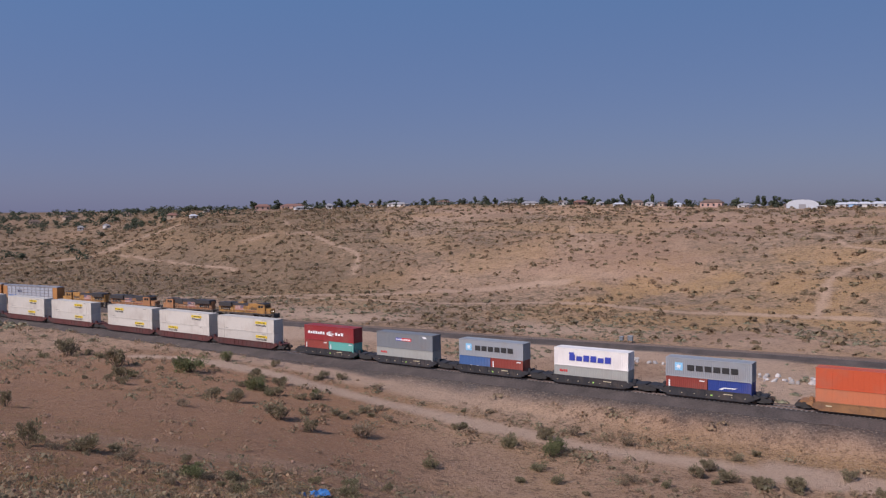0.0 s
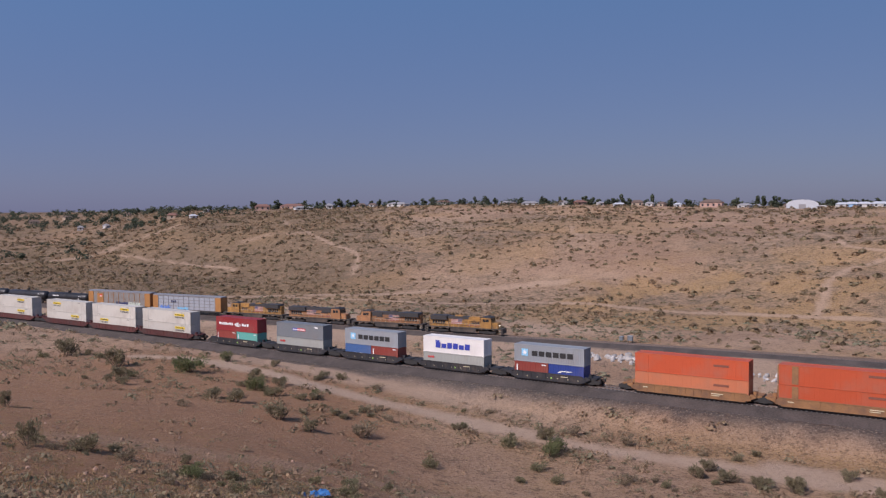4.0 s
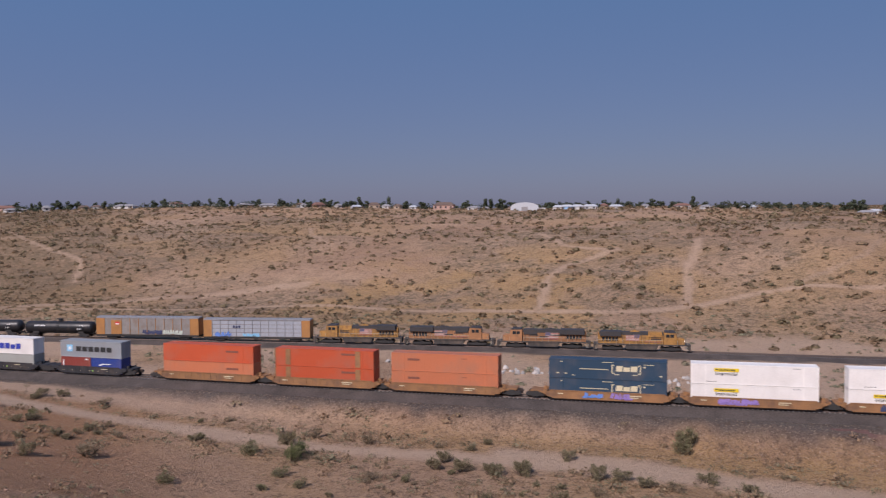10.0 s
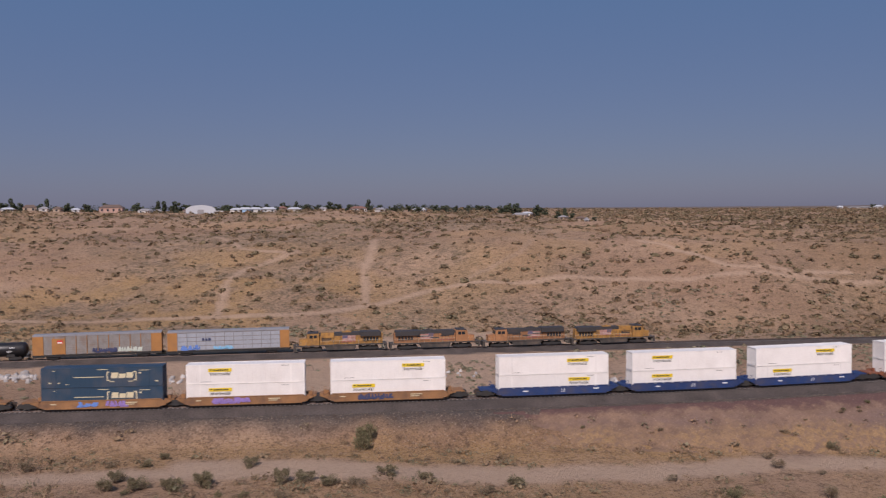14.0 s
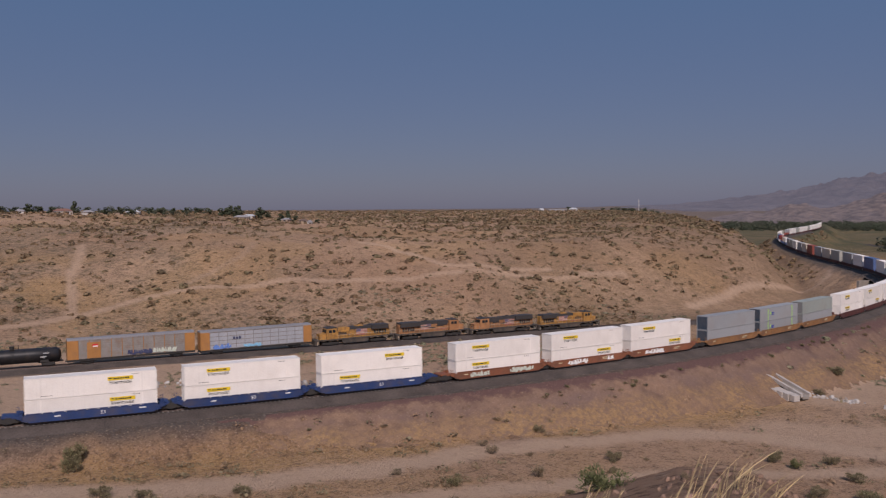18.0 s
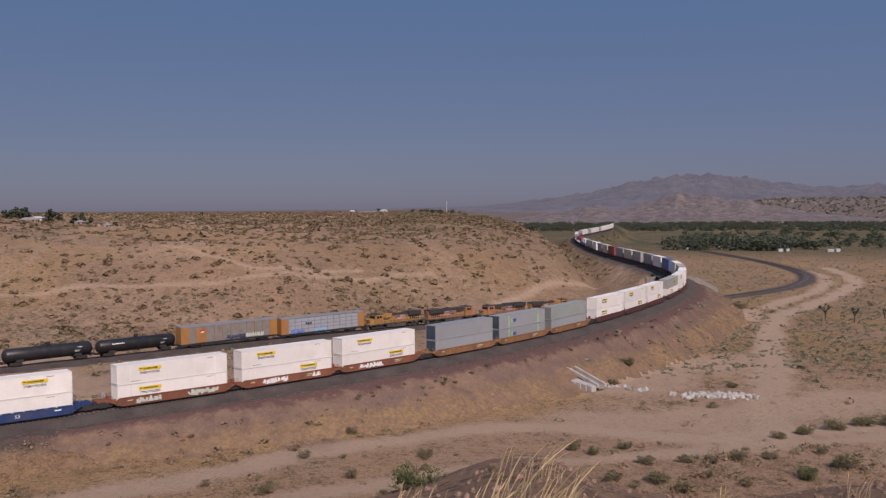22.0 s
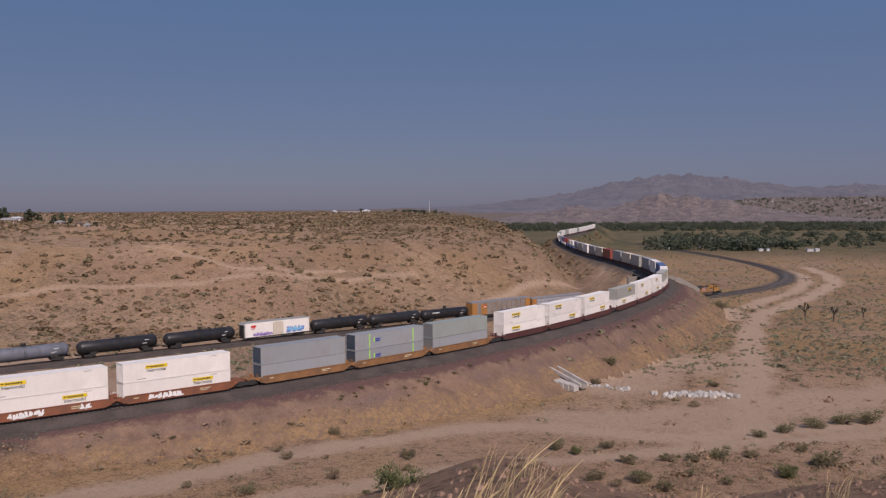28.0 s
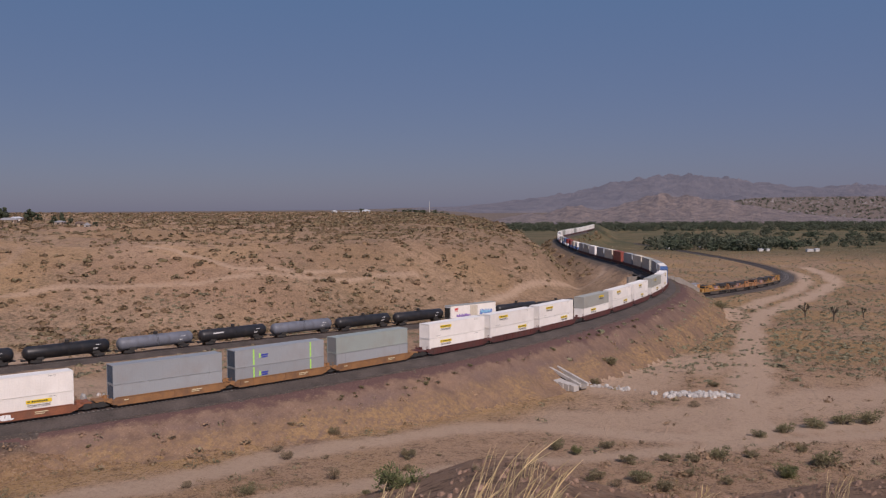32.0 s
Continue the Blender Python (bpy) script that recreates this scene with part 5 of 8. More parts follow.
    bm = bmesh.new()
    for i in range(3):
        tube(bm, ((6.0 + 0.25 * i) * f, 0.3, 4.6), ((6.5 + 0.25 * i) * f, 0.3, 4.78), 0.05, 0.1, n=8)
    part("horn", bm, loco_grey, root)
    return root


def autorack(style):
    label = "weathered car carrier with bright galvanised side panels and ochre ends" if style == 0 else "weathered brown car carrier with dull side panels and upright posts"
    root = tagged(new("car_carrier"), label, "freight car", "wagons of the far train")
    h = 13.6
    bm = bmesh.new()
    box(bm, -h, h, -1.45, 1.45, 0.75, 1.15)
    box(bm, -h, h, -1.52, 1.52, 1.05, 1.22)
    part("underframe", bm, steel_dark, root)
    bm = bmesh.new()
    prism(bm, ((-h, 5.3), (h, 5.3), (h, 5.45), (-h, 5.45)), -1.5, 1.5)
    for i in range(30):
        x = -h + 0.2 + i * 0.9
        box(bm, x, x + 0.45, -1.42, 1.42, 5.4, 5.62)
    box(bm, -h, h, -1.1, 1.1, 5.45, 5.68)
    part("roof", bm, rack_roof, root)
    for x in (-h, h - 2.2):
        bm = bmesh.new()
        box(bm, x, x + 2.2, -1.5, 1.5, 1.2, 5.32)
        part("end_section", bm, rack_orange, root, "ochre painted end")
    bm = bmesh.new()
    box(bm, -h + 2.1, h - 2.1, -1.38, 1.38, 1.2, 5.32)
    part("inner_wall", bm, rusty_panel, root)
    n = 11 if style == 0 else 10
    w = (2 * h - 4.4) / n
    for s in (-1, 1):
        for i in range(n):
            x = -h + 2.2 + i * w
            if style == 0:
                for k in range(4):
                    bm = bmesh.new()
                    y = s * 1.44
                    box(bm, x + 0.05, x + w - 0.05, min(y, y - s * 0.05), max(y, y - s * 0.05), 1.34 + k * 0.98, 2.2 + k * 0.98)
                    part("side_panel", bm, silver_panel, root)
            else:
                bm = bmesh.new()
                y = s * 1.44
                lo, hi = [], []
                for k in range(8):
                    for q, o in ((0, 0), (0.4, 0), (0.42, 0.04), (0.5, 0.04)):
                        lo.append(bm.verts.new((x + 0.1, y - s * o, 1.3 + k * 0.5 + q))), hi.append(bm.verts.new((x + w - 0.1, y - s * o, 1.3 + k * 0.5 + q)))
                for k in range(len(lo) - 1):
                    bm.faces.new((lo[k], hi[k], hi[k + 1], lo[k + 1]))
                part("side_panel", bm, rusty_panel, root)
        for i in range(n + 1):
            x = -h + 2.2 + i * w
            bm = bmesh.new()
            box(bm, x - 0.06, x + 0.06, s * 1.5 - 0.05, s * 1.5 + 0.05, 1.2, 5.3)
            part("post", bm, rack_orange if style else rack_roof, root)
    if style == 0:
        scrawl(root, ink["spray_blue"], -10.8, -6.6, 1.25, 2.5, -1.56, 5, "blue sprayed patch")
        scrawl(root, ink["sky"], -3.4, 0.6, 1.25, 2.2, -1.56, 6, "pale blue sprayed patch")
        decal("lettering", root, ink["dark"], letter_blocks(-6.0, -3.9, 3.4, 4.0, 3), -1.57)
    else:
        scrawl(root, ink["dark"], -1.2, 4.0, 1.3, 2.5, -1.56, 8, "dark sprayed patch")
        scrawl(root, ink["pale"], 4.2, 9.2, 1.3, 2.5, -1.56, 9, "pale sprayed patch")
        decal("logo_panel", root, rack_orange, ((-9.6, -6.9, 1.3, 4.8), ), -1.555)
        decal("logo_mark", root, ink["red"], ((-8.5, -7.3, 3.7, 4.4), ), -1.57, "red shield-like name panel")
        decal("logo_mark", root, ink["white"], ((-8.4, -7.4, 3.75, 4.0), ), -1.575)
    for x in (-9.6, 9.6):
        add_bogie(root, x)
    for x in (-h - 0.35, h - 0.05):
        bm = bmesh.new()
        box(bm, x, x + 0.4, -0.18, 0.18, 0.7, 1.0)
        part("coupler", bm, steel_dark, root)
    return root


_tank_cache = {}


def tank_car(colour, marks):
    root = tagged(new("tank_car"), f"{'black' if colour == 'black' else 'dull grey'} cylindrical tank car with top fittings and low end platforms", "freight car", "wagons of the far train")
    paint_ = tank_black if colour == "black" else tank_grey
    if colour not in _tank_cache:
        bm = bmesh.new()
        n, r = 28, 1.55
        prof = [(-9.65, 0.05), (-9.6, 0.6), (-9.4, 1.05), (-9.05, 1.38), (-8.7, r), (-4, r), (0, r), (4, r), (8.7, r), (9.05, 1.38), (9.4, 1.05), (9.6, 0.6), (9.65, 0.05)]
        rings = [[bm.verts.new((x, q * math.cos(2 * math.pi * i / n), 2.42 + q * math.sin(2 * math.pi * i / n))) for i in range(n)] for x, q in prof]
        for a, b in zip(rings, rings[1:]):
            for i in range(n):
                bm.faces.new((a[i], a[(i + 1) % n], b[(i + 1) % n], b[i]))
        bm.faces.new(rings[0]), bm.faces.new(rings[-1])
        tank = mesh_of("tank", bm, paint_, True)
        bm = bmesh.new()
        tube(bm, (0, 0, 4.0), (0, 0, 4.55), 0.5, n=14), tube(bm, (0, 0, 4.55), (0, 0, 4.66), 0.53, n=14)
        box(bm, -1.3, 1.3, -0.55, -0.5, 4.1, 4.14), box(bm, -1.3, 1.3, 0.5, 0.55, 4.1, 4.14)
        for x in (-1.3, 1.3):
            for y in (-0.8, 0.8):
                tube(bm, (x, y, 3.9), (x, y, 4.75), 0.025, n=5)
        for y in (-0.8, 0.8):
            tube(bm, (-1.3, y, 4.75), (1.3, y, 4.75), 0.025, n=5)
        top = mesh_of("top_hatch", bm, steel_dark)
        bm = bmesh.new()
        for x in (-6.2, 6.2):
            prism(bm, ((x - 0.9, 0.95), (x - 0.6, 2.0), (x + 0.6, 2.0), (x + 0.9, 0.95)), -1.25, 1.25)
        for x in (-10.0, 5.0):
            box(bm, x, x + 5.0, -0.35, 0.35, 0.72, 1.05)
        for x in (-9.8, 9.3):
            box(bm, x, x + 0.5, -1.45, 1.45, 1.0, 1.08)
        for y in (-1.2, 1.2):
            tube(bm, (-9.6, y, 1.05), (-9.6, y, 2.1), 0.03, n=5), tube(bm, (9.6, y, 1.05), (9.6, y, 2.1), 0.03, n=5)
        tube(bm, (-9.6, -1.2, 2.1), (-9.6, 1.2, 2.1), 0.03, n=5), tube(bm, (9.6, -1.2, 2.1), (9.6, 1.2, 2.1), 0.03, n=5)
        sill = mesh_of("stub_sill", bm, steel_dark)
        bm = bmesh.new()
        for x in (-0.25, 0.25):
            tube(bm, (x, -1.62, 1.0), (x, -1.5, 3.2), 0.025, n=5)
            tube(bm, (x, -1.5, 3.2), (x, -0.8, 4.15), 0.025, n=5)
        for i in range(8):
            tube(bm, (-0.25, -1.6 + 0.015 * i, 1.15 + 0.28 * i), (0.25, -1.6 + 0.015 * i, 1.15 + 0.28 * i), 0.02, n=5)
        lad = mesh_of("ladder", bm, steel_dark)
        _tank_cache[colour] = tank, top, sill, lad
    for k, me in zip(("tank", "top_hatch", "stub_sill", "ladder"), _tank_cache[colour]):
        shared(k, me, root, Matrix())
    if marks:
        y = -1.555
        decal("data_bars", root, ink["white"], [(6.0 + 0.28 * i, 6.2 + 0.28 * i, 2.9, 3.05) for i in range(4)] + [(5.4, 6.6, 2.2, 2.28), (5.4, 6.3, 2.0, 2.08)], y - 0.02)
        if marks > 1:
            decal("lettering", root, ink["white"], letter_blocks(-6.4, -3.4, 2.85, 3.2, 8, 0.06), y - 0.03, "white block lettering")
    for x in (-7.0, 7.0):
        add_bogie(root, x)
    return root


def reefer():
    root = tagged(new("refrigerator_car"), "dirty white refrigerator car with graffiti along its lower side", "freight car", "wagons of the far train")
    bm = bmesh.new()
    box(bm, -10.0, 10.0, -1.48, 1.48, 1.0, 4.75)
    part("body", bm, BOX_PAINT["white"], root)
    for i in range(26):
        if not 11 <= i <= 14:
            x = -9.8 + i * 0.77
            for y in (-1.51, 1.47):
                bm = bmesh.new()
                box(bm, x, x + 0.05, y, y + 0.04, 1.1, 4.6)
                part("side_rib", bm, BOX_PAINT["white"], root)
    bm = bmesh.new()
    prism(bm, ((-10.05, 4.75), (10.05, 4.75), (10.0, 4.9), (-10.0, 4.9)), -1.5, 1.5)
    part("roof", bm, BOX_PAINT["silver"], root)
    for y in (-1.53, 1.5):
        bm = bmesh.new()
        box(bm, -1.6, 1.6, y, y + 0.03, 1.15, 4.5)
        d = part("door", bm, BOX_PAINT["cream"], root, "sliding door with lock bars")
        bm = bmesh.new()
        for x in (-1.5, -0.5, 0.5, 1.5):
            tube(bm, (x, y + (-0.03 if y < 0 else 0.06), 1.1), (x, y + (-0.03 if y < 0 else 0.06), 4.55), 0.03, n=5)
        part("lock_bar", bm, rail_grey, d)
    bm = bmesh.new()
    box(bm, -10.1, 10.1, -1.4, 1.4, 0.75, 1.02), box(bm, -10.3, -10.0, -1.1, 1.1, 1.2, 4.3)
    part("underframe", bm, steel_dark, root)
    bm = bmesh.new()
    for x in (-9.9, 9.4):
        for i in range(9):
            tube(bm, (x, -1.56, 1.2 + 0.4 * i), (x + 0.5, -1.56, 1.2 + 0.4 * i), 0.02, n=4)
    part("ladder", bm, rail_grey, root)
    scrawl(root, ink["purple"], -7.6, -2.0, 1.1, 2.2, -1.56, 21, "violet sprayed patch")
    scrawl(root, ink["spray_blue"], 2.6, 8.0, 1.15, 3.0, -1.56, 22, "blue sprayed lettering patch")
    scrawl(root, ink["sky"], 3.2, 7.4, 1.6, 2.7, -1.57, 23, "")
    decal("logo_mark", root, ink["red"], ((-8.4, -6.9, 3.5, 4.1, 0.15), (-8.2, -7.0, 3.1, 3.3)), -1.55, "red name panel")
    for x in (-7.2, 7.2):
        add_bogie(root, x)
    return root


def build_far_train():
    def go(ob, s, base):
        MOVERS.append((ob, rolling_rows(FAR, FAR_RUN, s, far_z, base)))

    for i, (f, st) in enumerate(((1, 0), (-1, 1), (1, 1), (-1, 0))):
        go(locomotive(f, st), 406.8 - 22.5 * i, 13)
    go(autorack(0), 313.9, 19)
    go(autorack(1), 285.4, 19)
    s = 261.1
    for i, c in enumerate("bbb.bbgbgbbbgb"):
        if c == ".":
            s -= 1.0
            go(reefer(), s, 14)
            s -= 22.2
        else:
            go(tank_car("black" if c == "b" else "grey", 2 if i in (0, 7) else 1), s, 13)
            s -= 20.2 if i < 3 else 21.2


build_far_train()

# ---- plants ----
def leaf_material(name, dry, green):
    """Foliage whose tone runs from dry to green by the plant's own value and varies leaf by leaf."""
    m = bpy.data.materials.new(name)
    m.use_nodes = True
    n, l = m.node_tree.nodes, m.node_tree.links
    b = n["Principled BSDF"]
    b.inputs["Roughness"].default_value = 0.85
    b.inputs["Specular IOR Level"].default_value = 0.2
    at, geo, mix, mul, rng = n.new("ShaderNodeAttribute"), n.new("ShaderNodeNewGeometry"), n.new("ShaderNodeMix"), n.new("ShaderNodeVectorMath"), n.new("ShaderNodeMapRange")
    at.attribute_name = "tone"
    mix.data_type, mul.operation = "RGBA", "SCALE"
    mix.inputs["A"].default_value, mix.inputs["B"].default_value = (*dry, 1), (*green, 1)
    rng.inputs[3].default_value, rng.inputs[4].default_value = 0.65, 1.35
    l.new(at.outputs["Fac"], mix.inputs["Factor"]), l.new(geo.outputs["Random Per Island"], rng.inputs[0])
    l.new(mix.outputs["Result"], mul.inputs[0]), l.new(rng.outputs[0], mul.inputs["Scale"]), l.new(mul.outputs[0], b.inputs["Base Color"])
    thin, both = n.new("ShaderNodeBsdfTranslucent"), n.new("ShaderNodeMixShader")
    both.inputs[0].default_value = 0.35
    l.new(mul.outputs[0], thin.inputs["Color"]), l.new(b.outputs[0], both.inputs[1]), l.new(thin.outputs[0], both.inputs[2])
    l.new(both.outputs[0], n["Material Output"].inputs[0])
    return m


sage_mat = leaf_material("scrub_leaves", (0.320, 0.245, 0.165), (0.285, 0.280, 0.180))
scrub_mat = leaf_material("hill_scrub_leaves", (0.315, 0.212, 0.130), (0.245, 0.198, 0.116))
brush_mat = leaf_material("brush_leaves", (0.350, 0.235, 0.148), (0.250, 0.230, 0.142))
near_leaf = leaf_material("creosote_leaves", (0.320, 0.245, 0.165), (0.165, 0.188, 0.078))
tree_leaf = leaf_material("tree_leaves", (0.105, 0.112, 0.075), (0.062, 0.084, 0.048))
straw_mat = leaf_material("straw", (0.27, 0.185, 0.085), (0.35, 0.245, 0.115))
twig_mat = mat("grey_stem", (0.13, 0.095, 0.07), 0.9)
bark_mat = mat("bark", (0.10, 0.075, 0.055), 0.9, bump=0.03)


def dome(rng, n, size):
    """n leaf quads that close into the ragged rounded shell of a low bush of unit radius."""
    a = rng.uniform(0, 2 * np.pi, n)
    h = rng.uniform(0.0, 1.0, n)
    q = np.sqrt(1 - h * h)
    out = np.stack([np.cos(a) * q, np.sin(a) * q, h], 1)
    c = out * rng.uniform(0.6, 1.0, (n, 1)) * np.array((0.8, 0.8, 0.85))
    out = out + rng.normal(0, 0.3, (n, 3))
    side = np.cross(out, rng.normal(0, 1, (n, 3)))
    side /= np.linalg.norm(side, axis=1)[:, None]
    up = np.cross(side, out)
    up /= np.linalg.norm(up, axis=1)[:, None]
    s = (size * rng.uniform(0.6, 1.3, n))[:, None]
    return np.stack([c - side * s * 0.6 - up * s * 0.3, c + side * s * 0.4 - up * s * 0.6, c + side * s * 0.6 + up * s * 0.35, c - side * s * 0.35 + up * s * 0.6], 1)


def tufts(rng, n, spread, up, size, thin=1.0):
    """n leaf quads of a plant of unit radius: centres through a low dome, each leaf leaning outward."""
    if thin == 1.0:
        return dome(rng, n, size)
    if thin == 0.45:
        return np.concatenate([dome(rng, n // 2, size * 0.85), tufts(rng, n - n // 2, spread, up, size * 0.7, 0.4)])
    a = rng.uniform(0, 2 * np.pi, n)
    q = rng.uniform(0.1, 1, n) ** 0.6
    h = rng.uniform(0.05, 1, n) * np.sqrt(np.clip(1.05 - q * q, 0.08, 1))
    c = np.stack([np.cos(a) * q * spread, np.sin(a) * q * spread, h * up], 1)
    out = np.stack([np.cos(a) * q, np.sin(a) * q, rng.uniform(0.5, 1.4, n)], 1) + rng.normal(0, 0.35, (n, 3))
    out /= np.linalg.norm(out, axis=1)[:, None]
    side = np.cross(out, rng.normal(0, 1, (n, 3)))
    side /= np.linalg.norm(side, axis=1)[:, None]
    s = (size * rng.uniform(0.6, 1.4, n))[:, None]
    return np.stack([c - side * s * 0.5 * thin, c + side * s * 0.5 * thin, c + side * s * 0.28 * thin + out * s * 1.3, c - side * s * 0.28 * thin + out * s * 1.3], 1)


def scatter(name, x, y, radius, tall, tone, leaves, material, seed, label, category, sink=0.0, parts=8, leaf=0.5, thin=1.0):
    """Many small plants joined into one object."""
    rng = np.random.RandomState(seed)
    z = relief(x, y) - sink
    n = len(x)
    kinds = [tufts(rng, leaves, 1.0, 1.0, leaf, thin) for _ in range(parts)]
    k = rng.randint(0, parts, n)
    turn = rng.uniform(0, 2 * np.pi, n)
    q = np.stack(kinds)[k]
    c, s = np.cos(turn)[:, None, None], np.sin(turn)[:, None, None]
    X = (q[..., 0] * c - q[..., 1] * s) * radius[:, None, None] + x[:, None, None]
    Y = (q[..., 0] * s + q[..., 1] * c) * radius[:, None, None] + y[:, None, None]
    Z = q[..., 2] * tall[:, None, None] + z[:, None, None]
    v = np.stack([X, Y, Z], -1).reshape(-1, 3)
    me = bpy.data.meshes.new(name)
    nf = len(v) // 4
    me.vertices.add(len(v)), me.loops.add(nf * 4), me.polygons.add(nf)
    me.vertices.foreach_set("co", v.astype(np.float32).ravel())
    me.loops.foreach_set("vertex_index", np.arange(nf * 4, dtype=np.int32))
    me.polygons.foreach_set("loop_start", np.arange(0, nf * 4, 4, dtype=np.int32))
    me.update(calc_edges=True)
    at = me.attributes.new("tone", "FLOAT", "POINT")
    at.data.foreach_set("value", np.repeat(tone, leaves * 4).astype(np.float32))
    me.materials.append(material)
    return tagged(new(name, me), label, category, kind="stuff")


def wild(n, seed, r0, r1, az0, az1):
    """Random places between two ranges and two bearings, evenly by area on the picture of the plan."""
    rng = np.random.RandomState(seed)
    r = np.exp(rng.uniform(math.log(r0), math.log(r1), n))
    a = np.radians(rng.uniform(az0, az1, n))
    return -r * np.sin(a), r * np.cos(a), r, rng


def clear_of_lines(x, y, d=6.5):
    return (np.abs(beside(NEAR, x, y)[0]) > d) & (np.abs(beside(FAR, x, y)[0]) > d)


def build_scrub():
    # hill and mesa beyond the lines
    x, y, r, rng = wild(100000, 3, 200, 1900, -79.5, 34)
    lip, clay, rock_haze, green, bare, gold, grey, red, dense, olive = soils(x, y)
    df, sf = beside(FAR, x, y)
    patch = step(0.0, 0.35, fuzz(x, y, 24, 3))
    keep = (rng.rand(len(x)) < (0.14 + 0.36 * dense + 0.38 * patch + 0.25 * step(-46, -54, np.degrees(np.arctan2(-x, y))) + 0.3 * olive + 0.3 * step(-34, -42, np.degrees(np.arctan2(-x, y))) * step(345, 310, r)) * (1 - bare) * np.clip((r / 330) ** 0.5, 0.5, 1.3) * (1 - 0.5 * step(-8, -18, np.degrees(np.arctan2(-x, y))) * step(720, 600, r))) & clear_of_lines(x, y, 7) & (df < 0) & ((np.degrees(np.arctan2(-x, y)) > -69) | (relief(x, y) > 2))
    x, y, r = x[keep], y[keep], r[keep]
    n = len(x)
    big = rng.rand(n) ** 4
    rad = (0.26 + 0.46 * rng.rand(n) + 1.5 * big) * np.clip(r / 420, 0.8, 1.5) * (1 + 0.4 * step(-8, -18, np.degrees(np.arctan2(-x, y))))
    scatter("hillside_scrub", x, y, rad, rad * rng.uniform(0.5, 0.8, n), rng.rand(n), 19, scrub_mat, 5, "sparse grey-green and brown desert scrub on the hillside", "scrub", leaf=0.5)
    # flats between the lines and the valley floor
    x, y, r, rng = wild(110000, 4, 60, 900, -100, 34)
    lip, clay, rock_haze, green, bare, gold, grey, red, dense, olive = soils(x, y)
    dn, sn = beside(NEAR, x, y)
    df, sf = beside(FAR, x, y)
    flats = ((df > -60) & (dn < 0) & (sf < 800)) | ((dn > 0) & (r > 175))
    right = 1.0 * step(-75, -79, np.degrees(np.arctan2(-x, y))) * (1 - near_lanes(x, y)) * step(190, 215, r)
    clumps = np.maximum(step(0.0, 0.3, fuzz(x, y, 20, 3)), right)
    keep = flats & (rng.rand(len(x)) < 0.9 * np.maximum(1 - 0.65 * bare, right) * (0.06 + clumps)) & clear_of_lines(x, y, 6.5)
    x, y, r = x[keep], y[keep], r[keep]
    n = len(x)
    rad = 0.25 + 0.5 * rng.rand(n) + 0.9 * rng.rand(n) ** 5
    scatter("valley_scrub", x, y, rad, rad * rng.uniform(0.45, 0.75, n), rng.uniform(0.2, 1, n), 26, sage_mat, 6, "low grey-green sagebrush on the sandy valley floor", "scrub", leaf=0.36)
    # near slope and the embankment
    x, y, r, rng = wild(80000, 8, 34, 330, -98, 34)
    lip, clay, rock_haze, green, bare, gold, grey, red, dense, olive = soils(x, y)
    dn, sn = beside(NEAR, x, y)
    az = np.degrees(np.arctan2(-x, y))
    path = LANES[6][3]
    d = np.sqrt(((x[:, None] - path[None, ::4, 0]) ** 2 + (y[:, None] - path[None, ::4, 1]) ** 2).min(1))
    verge = step(15, 7, d + 6 * fuzz(x, y, 9)) * step(8, 12, dn + 3 * fuzz(x, y, 8))
    clumps = np.maximum(step(0.0, 0.35, fuzz(x, y, 11, 3)), 0.9 * verge * step(-0.35, 0.15, fuzz(x, y, 7, 3)))
    bank = step(24, 10, dn) * step(520, 600, sn)
    open_slope = open_band(az, r)
    clumps = np.maximum(clumps, 0.5 * step(-4, 3, az) * step(128, 112, r) * step(-0.3, 0.15, fuzz(x, y, 6, 3)))
    clumps = np.maximum(clumps, 0.8 * step(8, 13, az) * step(118, 135, r) * step(-0.4, 0.1, fuzz(x, y, 7, 3)))
    keep = (dn > 6.5) & (rng.rand(len(x)) < (1 - bare) * (0.06 + 0.6 * clumps) * (1 - 0.65 * bank) * (1 - 0.94 * open_slope)) & (r < 240) & (np.abs(beside(FAR, x, y)[0]) > 8) & ((az > -50) | (r > 85))
    x, y, r = x[keep], y[keep], r[keep]
    n = len(x)
    rad = (0.18 + 0.34 * rng.rand(n) + 0.75 * rng.rand(n) ** 5) * np.clip(r / 90, 0.55, 1.15)
    scatter("bluff_scrub", x, y, rad, rad * rng.uniform(0.6, 1.0, n), rng.rand(n) ** 1.3, 26, brush_mat, 7, "dry grey and olive brush on the slope below the bluff", "scrub", leaf=0.32, thin=0.45)
    # dry grass
    x, y, r, rng = wild(46000, 9, 40, 330, -98, 34)
    lip, clay, rock_haze, green, bare, gold, grey, red, dense, olive = soils(x, y)
    keep = (beside(NEAR, x, y)[0] > 6.5) & (rng.rand(len(x)) < (1 - bare) * (0.10 + 0.90 * gold)) & clear_of_lines(x, y, 7)
    x, y, r = x[keep], y[keep], r[keep]
    n = len(x)
    rad = 0.10 + 0.14 * rng.rand(n)
    scatter("dry_grass", x, y, rad, 0.07 + 0.12 * rng.rand(n), rng.rand(n), 9, straw_mat, 12, "short straw-coloured dry grass on the banks", "grass", leaf=0.75, thin=0.16)


build_scrub()


